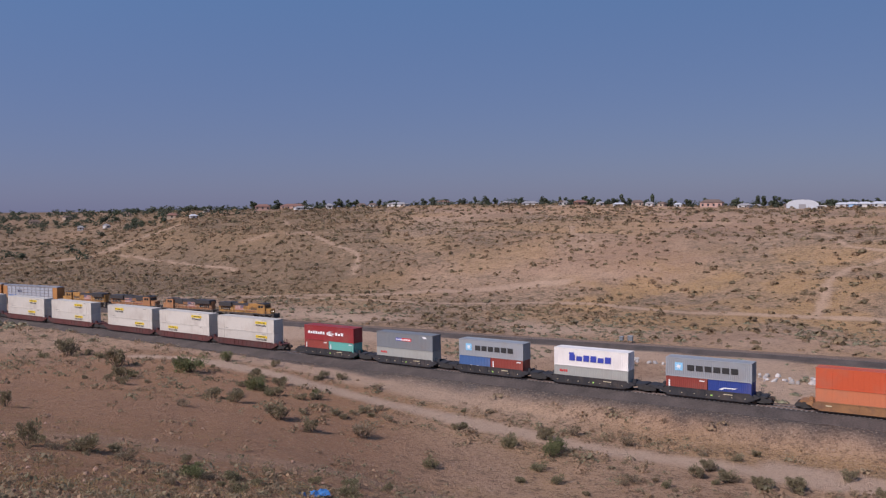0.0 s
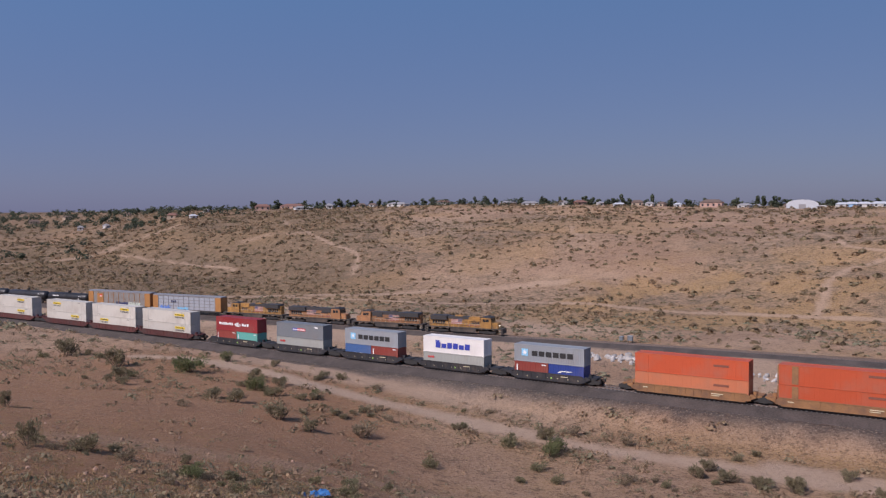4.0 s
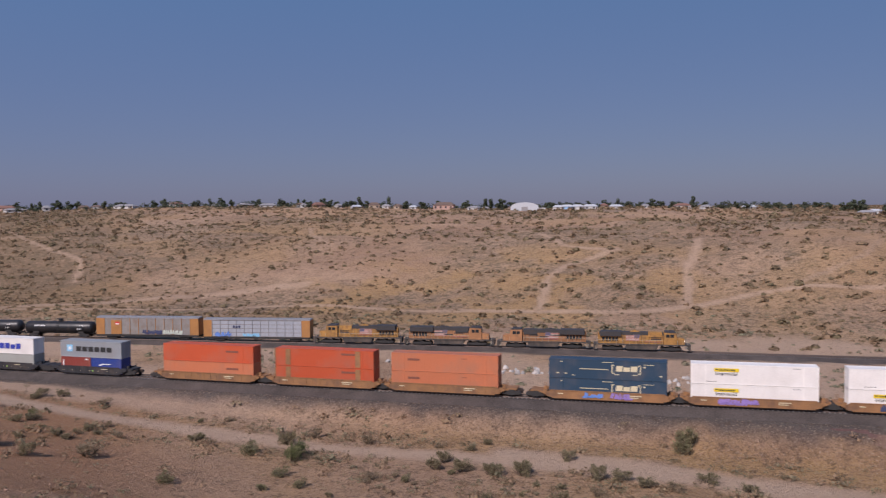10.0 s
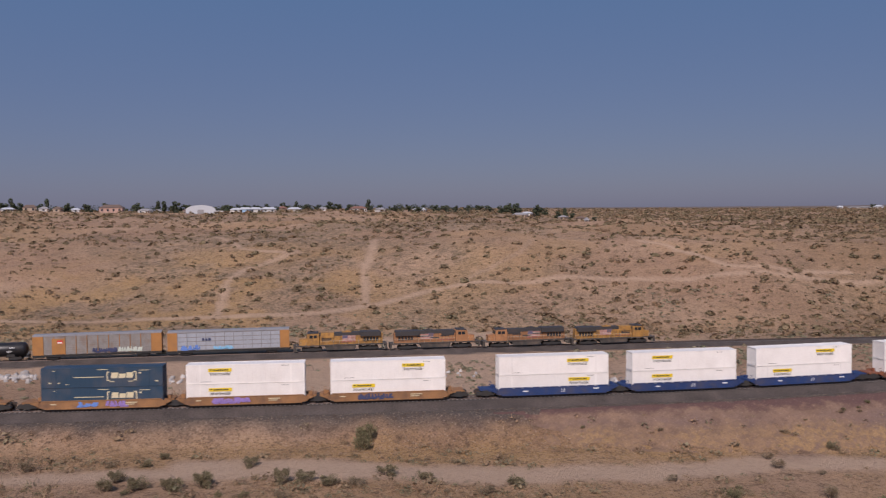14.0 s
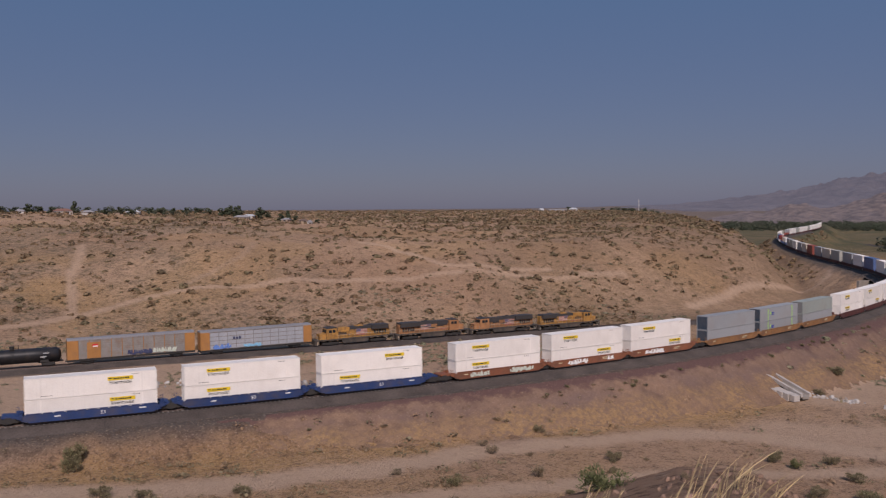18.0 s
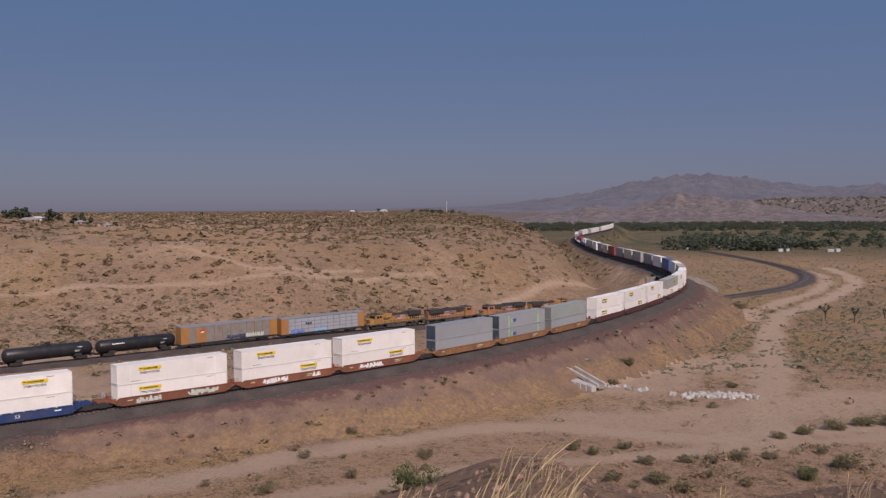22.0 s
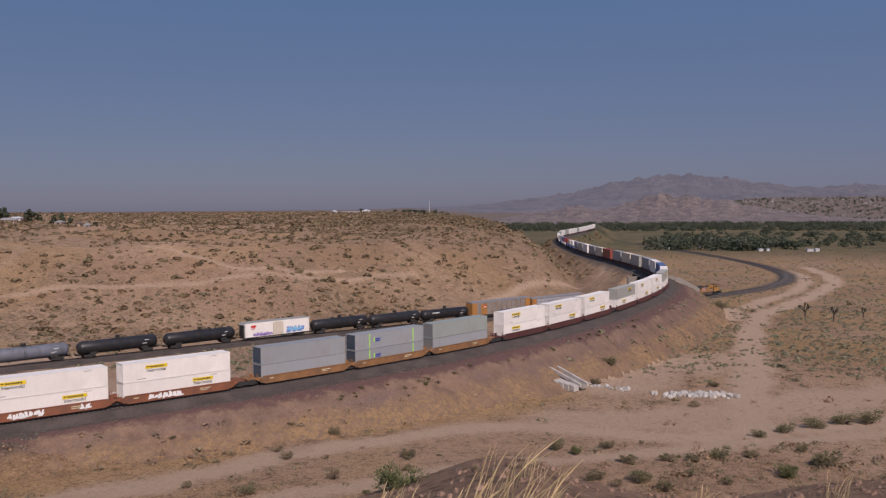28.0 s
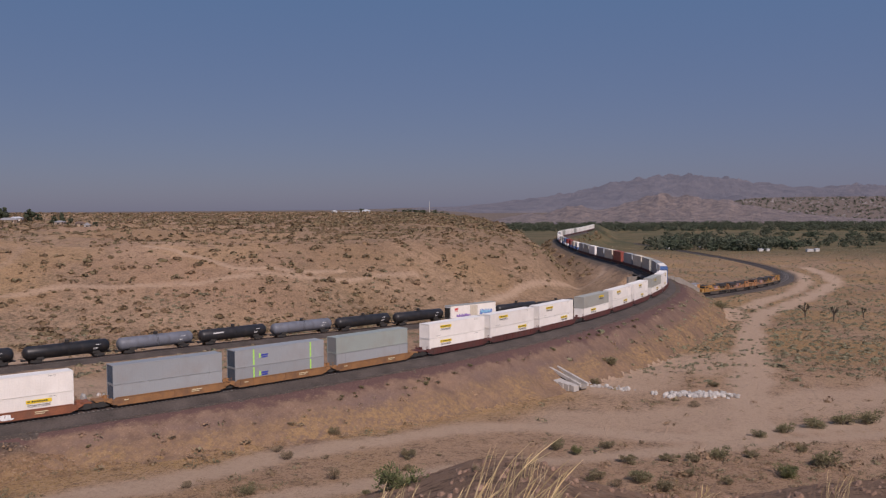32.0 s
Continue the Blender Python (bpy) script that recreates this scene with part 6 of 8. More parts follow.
def bush_meshes(seed, leaves, tone, wide=1.0):
    rng = np.random.RandomState(seed)
    lobes = rng.randint(9, 14)
    la, lr = rng.uniform(0, 6.28, lobes), rng.uniform(0.1, 0.72, lobes) * wide
    lh, ls = rng.uniform(0.25, 0.8, lobes), rng.uniform(0.2, 0.42, lobes)
    k = rng.randint(0, lobes, leaves)
    d = rng.normal(0, 1, (leaves, 3))
    d /= np.linalg.norm(d, axis=1)[:, None]
    c = np.stack([np.cos(la[k]) * lr[k], np.sin(la[k]) * lr[k], lh[k]], 1) + d * (ls[k] * rng.uniform(0.3, 1.1, leaves))[:, None]
    c[:, 2] = np.maximum(c[:, 2], 0.02)
    side = np.cross(d, rng.normal(0, 1, (leaves, 3)))
    side /= np.linalg.norm(side, axis=1)[:, None]
    up = d + np.array((0, 0, 0.5)) + rng.normal(0, 0.3, (leaves, 3))
    s = rng.uniform(0.04, 0.10, leaves)[:, None]
    q = np.stack([c - side * s * 0.4, c + side * s * 0.4, c + side * s * 0.2 + up * s, c - side * s * 0.2 + up * s], 1)
    me = bpy.data.meshes.new("foliage")
    me.from_pydata([tuple(p) for p in q.reshape(-1, 3)], [], [tuple(range(i * 4, i * 4 + 4)) for i in range(leaves)])
    at = me.attributes.new("tone", "FLOAT", "POINT")
    at.data.foreach_set("value", np.repeat(np.clip(tone + rng.normal(0, 0.15, leaves), 0, 1), 4).astype(np.float32))
    me.materials.append(near_leaf)
    bm = bmesh.new()
    for i in range(14):
        a = rng.uniform(0, 6.28)
        s = rng.uniform(0.4, 0.85)
        tube(bm, (0.05 * math.cos(a), 0.05 * math.sin(a), -0.1), (s * wide * math.cos(a), s * wide * math.sin(a), rng.uniform(0.4, 0.9)), 0.025, 0.008, n=4, cap=False)
    return me, mesh_of("stem", bm, twig_mat)


BUSHES = {"green": bush_meshes(1, 1700, 0.85), "olive": bush_meshes(2, 1300, 0.45), "dry": bush_meshes(3, 900, 0.05), "sage": bush_meshes(4, 1500, 0.3, 1.1)}
WORDS = {"green": "leafy dark green creosote bush on dry soil", "olive": "olive green desert bush on dry soil", "dry": "dead brown brush clump on dry soil", "sage": "grey-green rounded sagebrush on dry soil"}


def bush(kind, x, y, wide, high):
    root = tagged(new("desert_bush"), WORDS[kind], "bush", "bushes on the slope and wash")
    root.matrix_basis = pose(x, y, ground_at(x, y) - 0.05, 0, 0, (x * 37 + y * 91) % 360) @ Matrix.Diagonal((wide * 0.85, wide * 0.85, high * 0.62, 1))
    shared("foliage", BUSHES[kind][0], root, Matrix())
    shared("stem", BUSHES[kind][1], root, Matrix())


bush("green", -15.7, 54.3, 1.28, 1.30)
bush("green", -37.3, 149.4, 1.49, 2.71)
bush("green", -39.9, 136.3, 3.44, 3.85)
bush("green", -26.8, 123.1, 1.95, 2.90)
bush("green", -18.1, 122.7, 0.88, 1.68)
bush("green", 12.5, 101.2, 1.38, 2.49)
bush("olive", 2.4, 113.0, 0.95, 1.53)
bush("sage", -51.9, 138.6, 2.86, 4.51)
bush("sage", -65.5, 151.5, 3.19, 4.47)
bush("sage", -26.9, 55.9, 1.10, 2.52)
bush("sage", -23.8, 57.2, 1.60, 1.68)
bush("sage", -19.2, 101.2, 2.33, 2.79)
bush("dry", -9.7, 101.5, 2.30, 2.76)
bush("sage", -15.4, 97.8, 1.60, 2.01)
bush("olive", 8.0, 104.7, 1.86, 2.42)
bush("olive", -1.4, 93.0, 1.50, 1.76)
bush("olive", 10.4, 95.4, 1.70, 1.43)
bush("olive", -6.5, 59.1, 1.15, 1.61)
bush("sage", 29.5, 96.6, 1.63, 1.92)
bush("sage", 36.6, 89.8, 1.50, 1.97)
bush("sage", 33.1, 90.1, 1.86, 1.69)
bush("dry", 18.9, 91.1, 0.72, 1.01)
bush("olive", 23.1, 90.1, 0.90, 1.39)
bush("dry", -10.5, 133.6, 1.73, 1.45)
bush("sage", -29.7, 111.1, 1.85, 2.18)
bush("sage", -23.1, 119.8, 1.57, 1.98)
bush("dry", -30.2, 100.6, 1.35, 1.42)
bush("sage", -42.4, 83.9, 0.91, 2.55)
bush("sage", 12.4, 110.3, 1.43, 1.50)
bush("olive", 7.8, 90.7, 1.00, 1.11)
bush("sage", 43.5, 93.4, 1.66, 1.67)
bush("olive", 58.4, 92.0, 1.90, 3.40)
bush("sage", 36.0, 89.0, 1.67, 2.47)
bush("sage", 32.6, 90.3, 1.24, 1.95)
bush("sage", 30.2, 92.2, 1.88, 1.97)
bush("sage", 27.6, 94.0, 1.58, 1.99)
bush("green", 13.2, 103.2, 1.74, 2.68)
bush("sage", 45.5, 84.5, 2.17, 1.69)
bush("sage", 54.6, 81.4, 1.90, 1.59)
bush("sage", 47.2, 81.3, 1.82, 1.53)
bush("dry", 49.8, 79.7, 1.52, 1.53)
bush("sage", 65.0, 70.7, 1.86, 1.30)
bush("dry", 96.6, 58.6, 1.31, 1.99)
bush("dry", 59.6, 70.1, 1.48, 1.50)
bush("sage", 57.7, 78.0, 1.56, 1.31)
bush("sage", 12.9, 109.2, 1.77, 2.53)
bush("olive", 59.6, 93.7, 2.15, 3.76)
bush("green", 14.2, 6.3, 0.60, 0.62)
bush("dry", 90.8, 48.7, 1.33, 2.37)
bush("sage", 103.7, 44.8, 1.82, 1.84)
bush("olive", 119.8, 6.6, 2.32, 2.11)
bush("sage", 102.3, 11.6, 1.66, 2.09)
bush("olive", 127.9, -3.6, 1.24, 1.73)
bush("olive", 104.9, 15.2, 2.39, 2.44)
bush("green", 114.4, 24.7, 1.13, 1.90)
bush("olive", 115.7, 27.7, 1.38, 2.42)
bush("sage", 119.1, 21.4, 1.56, 1.64)
bush("green", 114.0, -1.3, 2.21, 2.32)
bush("olive", 120.8, -6.1, 2.73, 3.28)
bush("sage", 107.9, 5.0, 1.39, 1.46)
bush("sage", 104.0, 20.4, 2.05, 1.72)
bush("sage", 112.6, 17.7, 1.84, 1.54)
bush("sage", 115.3, 13.0, 1.72, 1.41)
bush("sage", 116.6, 9.6, 1.74, 1.43)
bush("sage", 122.0, 2.8, 1.57, 1.32)
bush("olive", 144.9, -5.6, 2.81, 2.36)
bush("olive", 148.7, -9.9, 2.88, 2.62)
bush("olive", 150.4, -14.0, 2.92, 3.07)
bush("olive", 139.0, -1.5, 2.24, 2.26)
bush("olive", 135.0, 2.0, 1.74, 1.65)
bush("olive", 180.1, 32.4, 2.95, 2.73)
bush("sage", 166.9, 32.2, 1.65, 1.84)
bush("sage", 172.7, 10.7, 2.01, 1.41)
bush("dry", 153.5, 12.7, 1.99, 1.46)
bush("olive", 308.5, 17.4, 4.98, 3.35)
bush("dry", 13.2, 4.5, 0.14, 0.28)
bush("dry", 99.4, 61.7, 1.13, 1.43)
bush("dry", 80.9, 62.1, 1.32, 1.11)
bush("olive", 81.6, 54.3, 1.58, 1.73)
bush("dry", 370.0, -27.0, 2.39, 2.51)


def fill_bushes(n, seed, az0, az1, r0, r1, kinds, low, tall):
    """Loose bushes outside the bare strip, the lanes and the track bed."""
    rng = np.random.RandomState(seed)
    r, a = np.exp(rng.uniform(math.log(r0), math.log(r1), n * 8)), rng.uniform(az0, az1, n * 8)
    x, y = -r * np.sin(np.radians(a)), r * np.cos(np.radians(a))
    good = (open_band(a, r) < 0.1) & (near_lanes(x, y) < 0.1) & (beside(NEAR, x, y)[0] > 13) & (fuzz(x, y, 12, 2) > -0.15)
    for x, y in list(zip(x[good], y[good]))[:n]:
        w = low + (tall - low) * rng.rand() ** 1.8
        bush(kinds[rng.randint(len(kinds))], float(x), float(y), w, w * rng.uniform(0.9, 1.5))


fill_bushes(45, 31, 6, 29, 50, 82, ("dry", "sage", "dry", "olive"), 0.35, 1.1)
fill_bushes(50, 32, 4, 29, 98, 165, ("sage", "olive", "dry", "sage"), 0.7, 2.0)
fill_bushes(48, 33, -34, 4, 62, 125, ("sage", "olive", "dry", "sage"), 0.55, 1.7)
fill_bushes(24, 34, -97, -60, 85, 135, ("sage", "olive", "dry"), 0.6, 1.6)



def bank_bushes():
    """Dark brush rooted below the crest and along the foot of the embankment."""
    rng = np.random.RandomState(51)
    for s0, s1, o0, o1, n in ((600, 690, 8, 13, 10), (640, 790, 6.6, 8.6, 30), (690, 840, 9, 17, 10)):
        s, o = rng.uniform(s0, s1, n), rng.uniform(o0, o1, n)
        p, d = along(NEAR, s)
        for x, y in zip(p[:, 0] + d[:, 1] * o, p[:, 1] - d[:, 0] * o):
            w = rng.uniform(0.3, 0.85)
            root = tagged(new("desert_bush"), "low dark brush on the dry embankment slope", "bush", "bushes on the slope and wash")
            root.matrix_basis = pose(x, y, ground_at(x, y) + 0.15, 0, 0, rng.uniform(0, 360)) @ Matrix.Diagonal((w, w, w * rng.uniform(0.6, 0.9), 1))
            kind = ("dry", "olive", "sage", "dry")[rng.randint(4)]
            shared("foliage", BUSHES[kind][0], root, Matrix())
            shared("stem", BUSHES[kind][1], root, Matrix())


bank_bushes()

# ---- the underpass ----
concrete_mat = mat("concrete", (0.28, 0.25, 0.22), 0.85, vary=0.15, scale=0.5, fine=6, dirt=(0.16, 0.12, 0.09), dirt_amount=0.5)
white_concrete = mat("pale_concrete", (0.46, 0.425, 0.39), 0.85, vary=0.12, scale=0.8, fine=6, dirt=(0.25, 0.19, 0.14), dirt_amount=0.4)
rock_mat = mat("pale_riprap", (0.43, 0.40, 0.37), 0.9, vary=0.25, scale=0.4, fine=5, rand=0.25, bump=0.03)
stone_mat = mat("brown_stone", (0.30, 0.19, 0.135), 0.9, vary=0.25, scale=2, fine=20, rand=0.3, bump=0.02)
CROSS_NEAR, CROSS_FAR = 882, 871


def on_line(curve, s, off, z):
    p, d = along(curve, np.array([s]), off)
    return (float(p[0, 0]), float(p[0, 1]), z), math.degrees(math.atan2(d[0, 1], d[0, 0]))


def build_underpass():
    root = tagged(new("railway_bridge"), "short concrete and steel bridge carrying the upper track over the lower", "bridge")
    (x, y, _), turn = on_line(NEAR, CROSS_NEAR, 0, 0)
    root.matrix_basis = pose(x, y, RAIL_NEAR, 0, 0, turn)
    bm = bmesh.new()
    box(bm, -11, 11, -3.0, 3.0, -1.5, -0.45)
    part("deck", bm, concrete_mat, root)
    for yy in (-3.1, 2.9):
        bm = bmesh.new()
        box(bm, -11, 11, yy, yy + 0.2, -2.3, -0.1)
        part("girder", bm, steel_dark, root)
        bm = bmesh.new()
        for i in range(12):
            tube(bm, (-11 + 2 * i, yy + 0.1, -0.1), (-11 + 2 * i, yy + 0.1, 1.0), 0.03, n=5)
        for z in (0.45, 1.0):
            tube(bm, (-11, yy + 0.1, z), (11, yy + 0.1, z), 0.025, n=5)
        part("railing", bm, rail_mat, root)
    turn2 = math.radians(on_line(FAR, CROSS_FAR, 0, 0)[1] - turn)
    for side in (-1, 1):
        bm = bmesh.new()
        box(bm, -9, 9, side * 4.3 - 0.5, side * 4.3 + 0.5, -12.5, -1.5)
        w = part("abutment", bm, concrete_mat, root)
        w.matrix_local = Matrix.Rotation(turn2, 4, "Z")
    bm = bmesh.new()
    prism(bm, ((9, -12.5), (9, -2.0), (12, -2.2), (26, -7.6), (26, -12.5)), -5.0, -4.4)
    w = part("wing_wall", bm, concrete_mat, root, "grey concrete wing wall beside the lower track")
    w.matrix_local = Matrix.Rotation(turn2, 4, "Z")


build_underpass()


# ---- ties of both lines ----
def build_ties(curve, zf, s0, s1, parent):
    ss = np.arange(s0, s1, 0.62)
    c, d = along(curve, ss)
    z = zf(ss) - 0.19
    nrm = np.stack([d[:, 1], -d[:, 0]], 1)
    v = []
    for a, b, h in ((-0.12, -1.3, 0), (0.12, -1.3, 0), (0.12, 1.3, 0), (-0.12, 1.3, 0), (-0.12, -1.3, -0.12), (0.12, -1.3, -0.12), (0.12, 1.3, -0.12), (-0.12, 1.3, -0.12)):
        q = c + d * a + nrm * b
        v.append(np.stack([q[:, 0], q[:, 1], z + h], 1))
    v = np.stack(v, 1).reshape(-1, 3)
    f = np.array(((0, 1, 2, 3), (0, 4, 5, 1), (1, 5, 6, 2), (2, 6, 7, 3), (3, 7, 4, 0)))
    faces = (np.arange(len(ss))[:, None, None] * 8 + f[None]).reshape(-1, 4)
    tagged(raw("tie", v, faces, tie_mat, parent=parent), kind="stuff")


build_ties(NEAR, near_z, 330, 1100, near_line)
build_ties(FAR, far_z, 200, 1080, far_line)


# ---- stones ----
def stone_mesh(seed, material):
    rng = np.random.RandomState(seed)
    bm = bmesh.new()
    bmesh.ops.create_icosphere(bm, subdivisions=1, radius=1.0)
    for v in bm.verts:
        v.co = v.co * rng.uniform(0.7, 1.15)
        v.co.z *= 0.7
    return mesh_of("rock", bm, material)


PALE = [stone_mesh(i, rock_mat) for i in range(6)]
BROWN = [stone_mesh(20 + i, stone_mat) for i in range(6)]


def rocks(root, meshes, n, seed, place, size):
    rng = np.random.RandomState(seed)
    spots = np.array([place(rng) for _ in range(n)])
    for (x, y), g in zip(spots, relief(spots[:, 0], spots[:, 1])):
        s = rng.uniform(*size) * (1.5 if rng.rand() < 0.15 else 1)
        shared("rock", meshes[rng.randint(len(meshes))], root, pose(x, y, g + s * 0.2, rng.uniform(0, 360), rng.uniform(0, 360), rng.uniform(0, 360)) @ Matrix.Diagonal((s, s * rng.uniform(0.7, 1.2), s, 1)))


def segment(a, b, spread):
    def place(rng):
        t = rng.rand()
        return a[0] + (b[0] - a[0]) * t + rng.normal(0, spread), a[1] + (b[1] - a[1]) * t + rng.normal(0, spread)
    return place


def build_rocks():
    for n, label, a, b, spread, size in (
            (190, "pile of pale broken concrete and riprap beside the wash", (162, 19), (165, 8), 1.2, (0.26, 0.58)),
            (34, "scattered pale riprap below the culvert outlet", (165, 33), (164, 25), 0.9, (0.25, 0.5)),
            (60, "pale riprap along the foot of the embankment", (30, 196), (44, 186), 2.2, (0.35, 0.8)),
            (45, "pale riprap along the foot of the embankment", (60, 172), (78, 160), 2.0, (0.3, 0.7)),
            (40, "pale riprap along the foot of the embankment", (92, 150), (112, 138), 2.0, (0.3, 0.7)),
            (36, "pale riprap along the foot of the embankment", (128, 118), (146, 106), 1.8, (0.3, 0.65))):
        root = tagged(new("rock_pile"), label, "rocks", "riprap piles")
        rocks(root, PALE, n, int(abs(a[0]) * 7), segment(a, b, spread), size)
    # loose stones on the lip of the bluff
    root = tagged(new("loose_stones"), "angular brown stones scattered over the gravel lip of the bluff", "rocks", kind="stuff")

    def lip(rng):
        a, r = math.radians(rng.uniform(-96, -64)), rng.uniform(6, 17)
        return -r * math.sin(a), r * math.cos(a)
    rocks(root, BROWN, 480, 5, lip, (0.015, 0.07))

    def slope(rng):
        a, r = math.radians(rng.uniform(-2, 28)), rng.uniform(24, 90)
        return -r * math.sin(a), r * math.cos(a)
    root = tagged(new("slope_stones"), "small pale stones scattered over the dirt slope", "rocks", kind="stuff")
    rocks(root, BROWN, 170, 6, slope, (0.06, 0.2))


build_rocks()


# ---- culvert outlet ----
def build_culvert():
    root = tagged(new("culvert_outlet"), "pale concrete culvert outlet with a sloping flume at the embankment foot", "culvert")
    root.matrix_basis = pose(161.5, 38.0, ground_at(161.5, 38.0), 0, 0, -118)
    bm = bmesh.new()
    prism(bm, ((-5, 2.0), (-5, 2.6), (5, -0.4), (5, -1.0)), -0.25, 0.25)
    part("flume_wall", bm, white_concrete, root)
    bm = bmesh.new()
    prism(bm, ((-5, 1.9), (-5, 2.5), (5, -0.5), (5, -1.1)), 1.9, 2.4)
    part("flume_wall", bm, white_concrete, root)
    bm = bmesh.new()
    prism(bm, ((-5, 1.4), (-5, 1.75), (5, -1.0), (5, -1.4)), 0.25, 1.9)
    part("flume_floor", bm, concrete_mat, root)
    for a in range(6):
        bm = bmesh.new()
        x = -1.5 + a * 1.1
        prism(bm, ((x, -1.6), (x, 0.5 - 0.3 * a * 0.6), (x + 1.0, 0.3 - 0.3 * a * 0.6), (x + 1.0, -1.6)), -3.4 + 0.3 * a, -0.5)
        part("apron_slab", bm, white_concrete, root, "broken pale concrete slab")


build_culvert()


# ---- signal cabinets by the far line ----
def cabinet(x, y, w, h):
    root = tagged(new("relay_cabinet"), "small grey metal relay cabinet on legs beside the lower track", "cabinet", "track cabinets")
    root.matrix_basis = pose(x, y, ground_at(x, y), 0, 0, -30)
    bm = bmesh.new()
    box(bm, -w / 2, w / 2, -0.4, 0.4, 0.6, h)
    part("body", bm, BOX_PAINT["slate"], root)
    bm = bmesh.new()
    prism(bm, ((-w / 2 - 0.08, h), (w / 2 + 0.08, h), (w / 2, h + 0.12), (-w / 2, h + 0.12)), -0.48, 0.48)
    part("roof", bm, BOX_PAINT["grey"], root)
    for a in (-w / 2 + 0.1, w / 2 - 0.1):
        bm = bmesh.new()
        tube(bm, (a, 0, -0.3), (a, 0, 0.6), 0.06, n=6)
        part("leg", bm, steel_dark, root)


cabinet(44.0, 215.5, 0.8, 1.5)
cabinet(46.0, 214.6, 1.2, 1.7)

# ---- crumpled tarpaulin ----
_rng = np.random.RandomState(3)
_g = np.stack(np.meshgrid(np.linspace(-1.1, 1.1, 12), np.linspace(-0.7, 0.7, 9), indexing="ij"), -1).reshape(-1, 2)
_v = [(a, b, 0.12 + 0.2 * _rng.rand()) for a, b in _g]
_f = [(i * 9 + j, i * 9 + j + 1, (i + 1) * 9 + j + 1, (i + 1) * 9 + j) for i in range(11) for j in range(8)]
tarp = raw("tarpaulin", _v, _f, mat("blue_tarp", (0.05, 0.18, 0.42), 0.5))
tagged(tarp, "crumpled blue plastic tarpaulin lying on the dirt slope", "tarpaulin")
tarp.matrix_basis = pose(-8.6, 55.8, ground_at(-8.6, 55.8) - 0.05, 0, 0, 20)


# ---- tall straw on the lip ----
tall_straw = leaf_material("tall_straw", (0.58, 0.42, 0.21), (0.70, 0.55, 0.32))
def straw_tuft(x, y, n, tall, seed):
    rng = np.random.RandomState(seed)
    v, f = [], []
    for i in range(n):
        a, lean, h = rng.normal(math.radians(-62), 0.55), rng.uniform(0.08, 0.62), tall * rng.uniform(0.5, 1.08)
        b = (rng.normal(0, 0.14), rng.normal(0, 0.14))
        side = (-math.sin(a + 1.3) * 0.0036, math.cos(a + 1.3) * 0.0036)
        head = rng.rand() < 0.55
        k = len(v)
        for t in (0, 0.2, 0.4, 0.55, 0.68, 0.8, 0.92, 1.0):
            out = lean * h * t ** 2.0
            p = (b[0] + math.cos(a) * out, b[1] + math.sin(a) * out, h * (t - 0.28 * lean * t * t))
            w = (0.9 - 0.3 * t) + (1.1 * math.sin(math.pi * (t - 0.5) / 0.5) if head and t > 0.5 else 0) + (0.1 if t < 1 else -0.4)
            v += [(p[0] - side[0] * w, p[1] - side[1] * w, p[2]), (p[0] + side[0] * w, p[1] + side[1] * w, p[2])]
        f += [(k + 2 * j, k + 2 * j + 1, k + 2 * j + 3, k + 2 * j + 2) for j in range(7)]
    ob = raw("dry_grass_tuft", v, f, tall_straw)
    ob.data.attributes.new("tone", "FLOAT", "POINT").data.foreach_set("value", np.repeat(rng.rand(n), 16).astype(np.float32))
    ob.matrix_basis = pose(x, y, ground_at(x, y) - 0.03)
    tagged(ob, "tall dry straw-coloured grass tuft on the bluff edge", "grass", "grass tufts")


for _i, (_x, _y, _n, _h) in enumerate(((7.5, 2.5, 18, 1.15), (7.8, 2.3, 16, 1.05), (8.0, 2.9, 12, 0.8), (7.1, 3.2, 9, 0.85), (7.2, 2.1, 8, 1.0), (9.4, 2.4, 26, 0.6), (11.5, 5.4, 24, 0.5), (10.2, 4.6, 18, 0.45), (12.5, 3.4, 22, 0.5), (14.2, 1.0, 16, 0.4), (13.0, -0.8, 16, 0.4))):
    straw_tuft(_x, _y, _n, _h, 40 + _i)


# ---- Joshua trees ----
def joshua_tree(x, y, tall, seed):
    rng = random.Random(seed)
    root = tagged(new("joshua_tree"), "dark branching Joshua tree on the valley floor", "tree", "Joshua trees")
    root.matrix_basis = pose(x, y, ground_at(x, y) - 0.1, 0, 0, rng.uniform(0, 360))
    bm, tips = bmesh.new(), []

    def grow(p, d, length, r, depth):
        q = p + d * length
        tube(bm, p, q, r, r * 0.85, n=7)
        if depth == 0:
            tips.append((q, d))
            return
        for _ in range(rng.choice((2, 2, 3))):
            grow(q, (d + Vector((rng.uniform(-0.8, 0.8), rng.uniform(-0.8, 0.8), rng.uniform(0, 0.4)))).normalized(), length * rng.uniform(0.55, 0.8), r * 0.8, depth - 1)

    grow(Vector((0, 0, 0)), Vector((0.05, 0, 1)), tall * 0.38, 0.22, 3)
    part("trunk", bm, bark_mat, root)
    bm = bmesh.new()
    for p, d in tips:
        for _ in range(26):
            e = (d + Vector((rng.gauss(0, 0.7), rng.gauss(0, 0.7), rng.gauss(0.1, 0.6)))).normalized()
            s = e.cross(Vector((0.3, 0.2, 1))).normalized() * 0.05
            v = [bm.verts.new(w) for w in (p - d * 0.15 - s, p - d * 0.15 + s, p + e * 0.5)]
            bm.faces.new(v)
    part("spiky_crown", bm, tree_leaf, root)


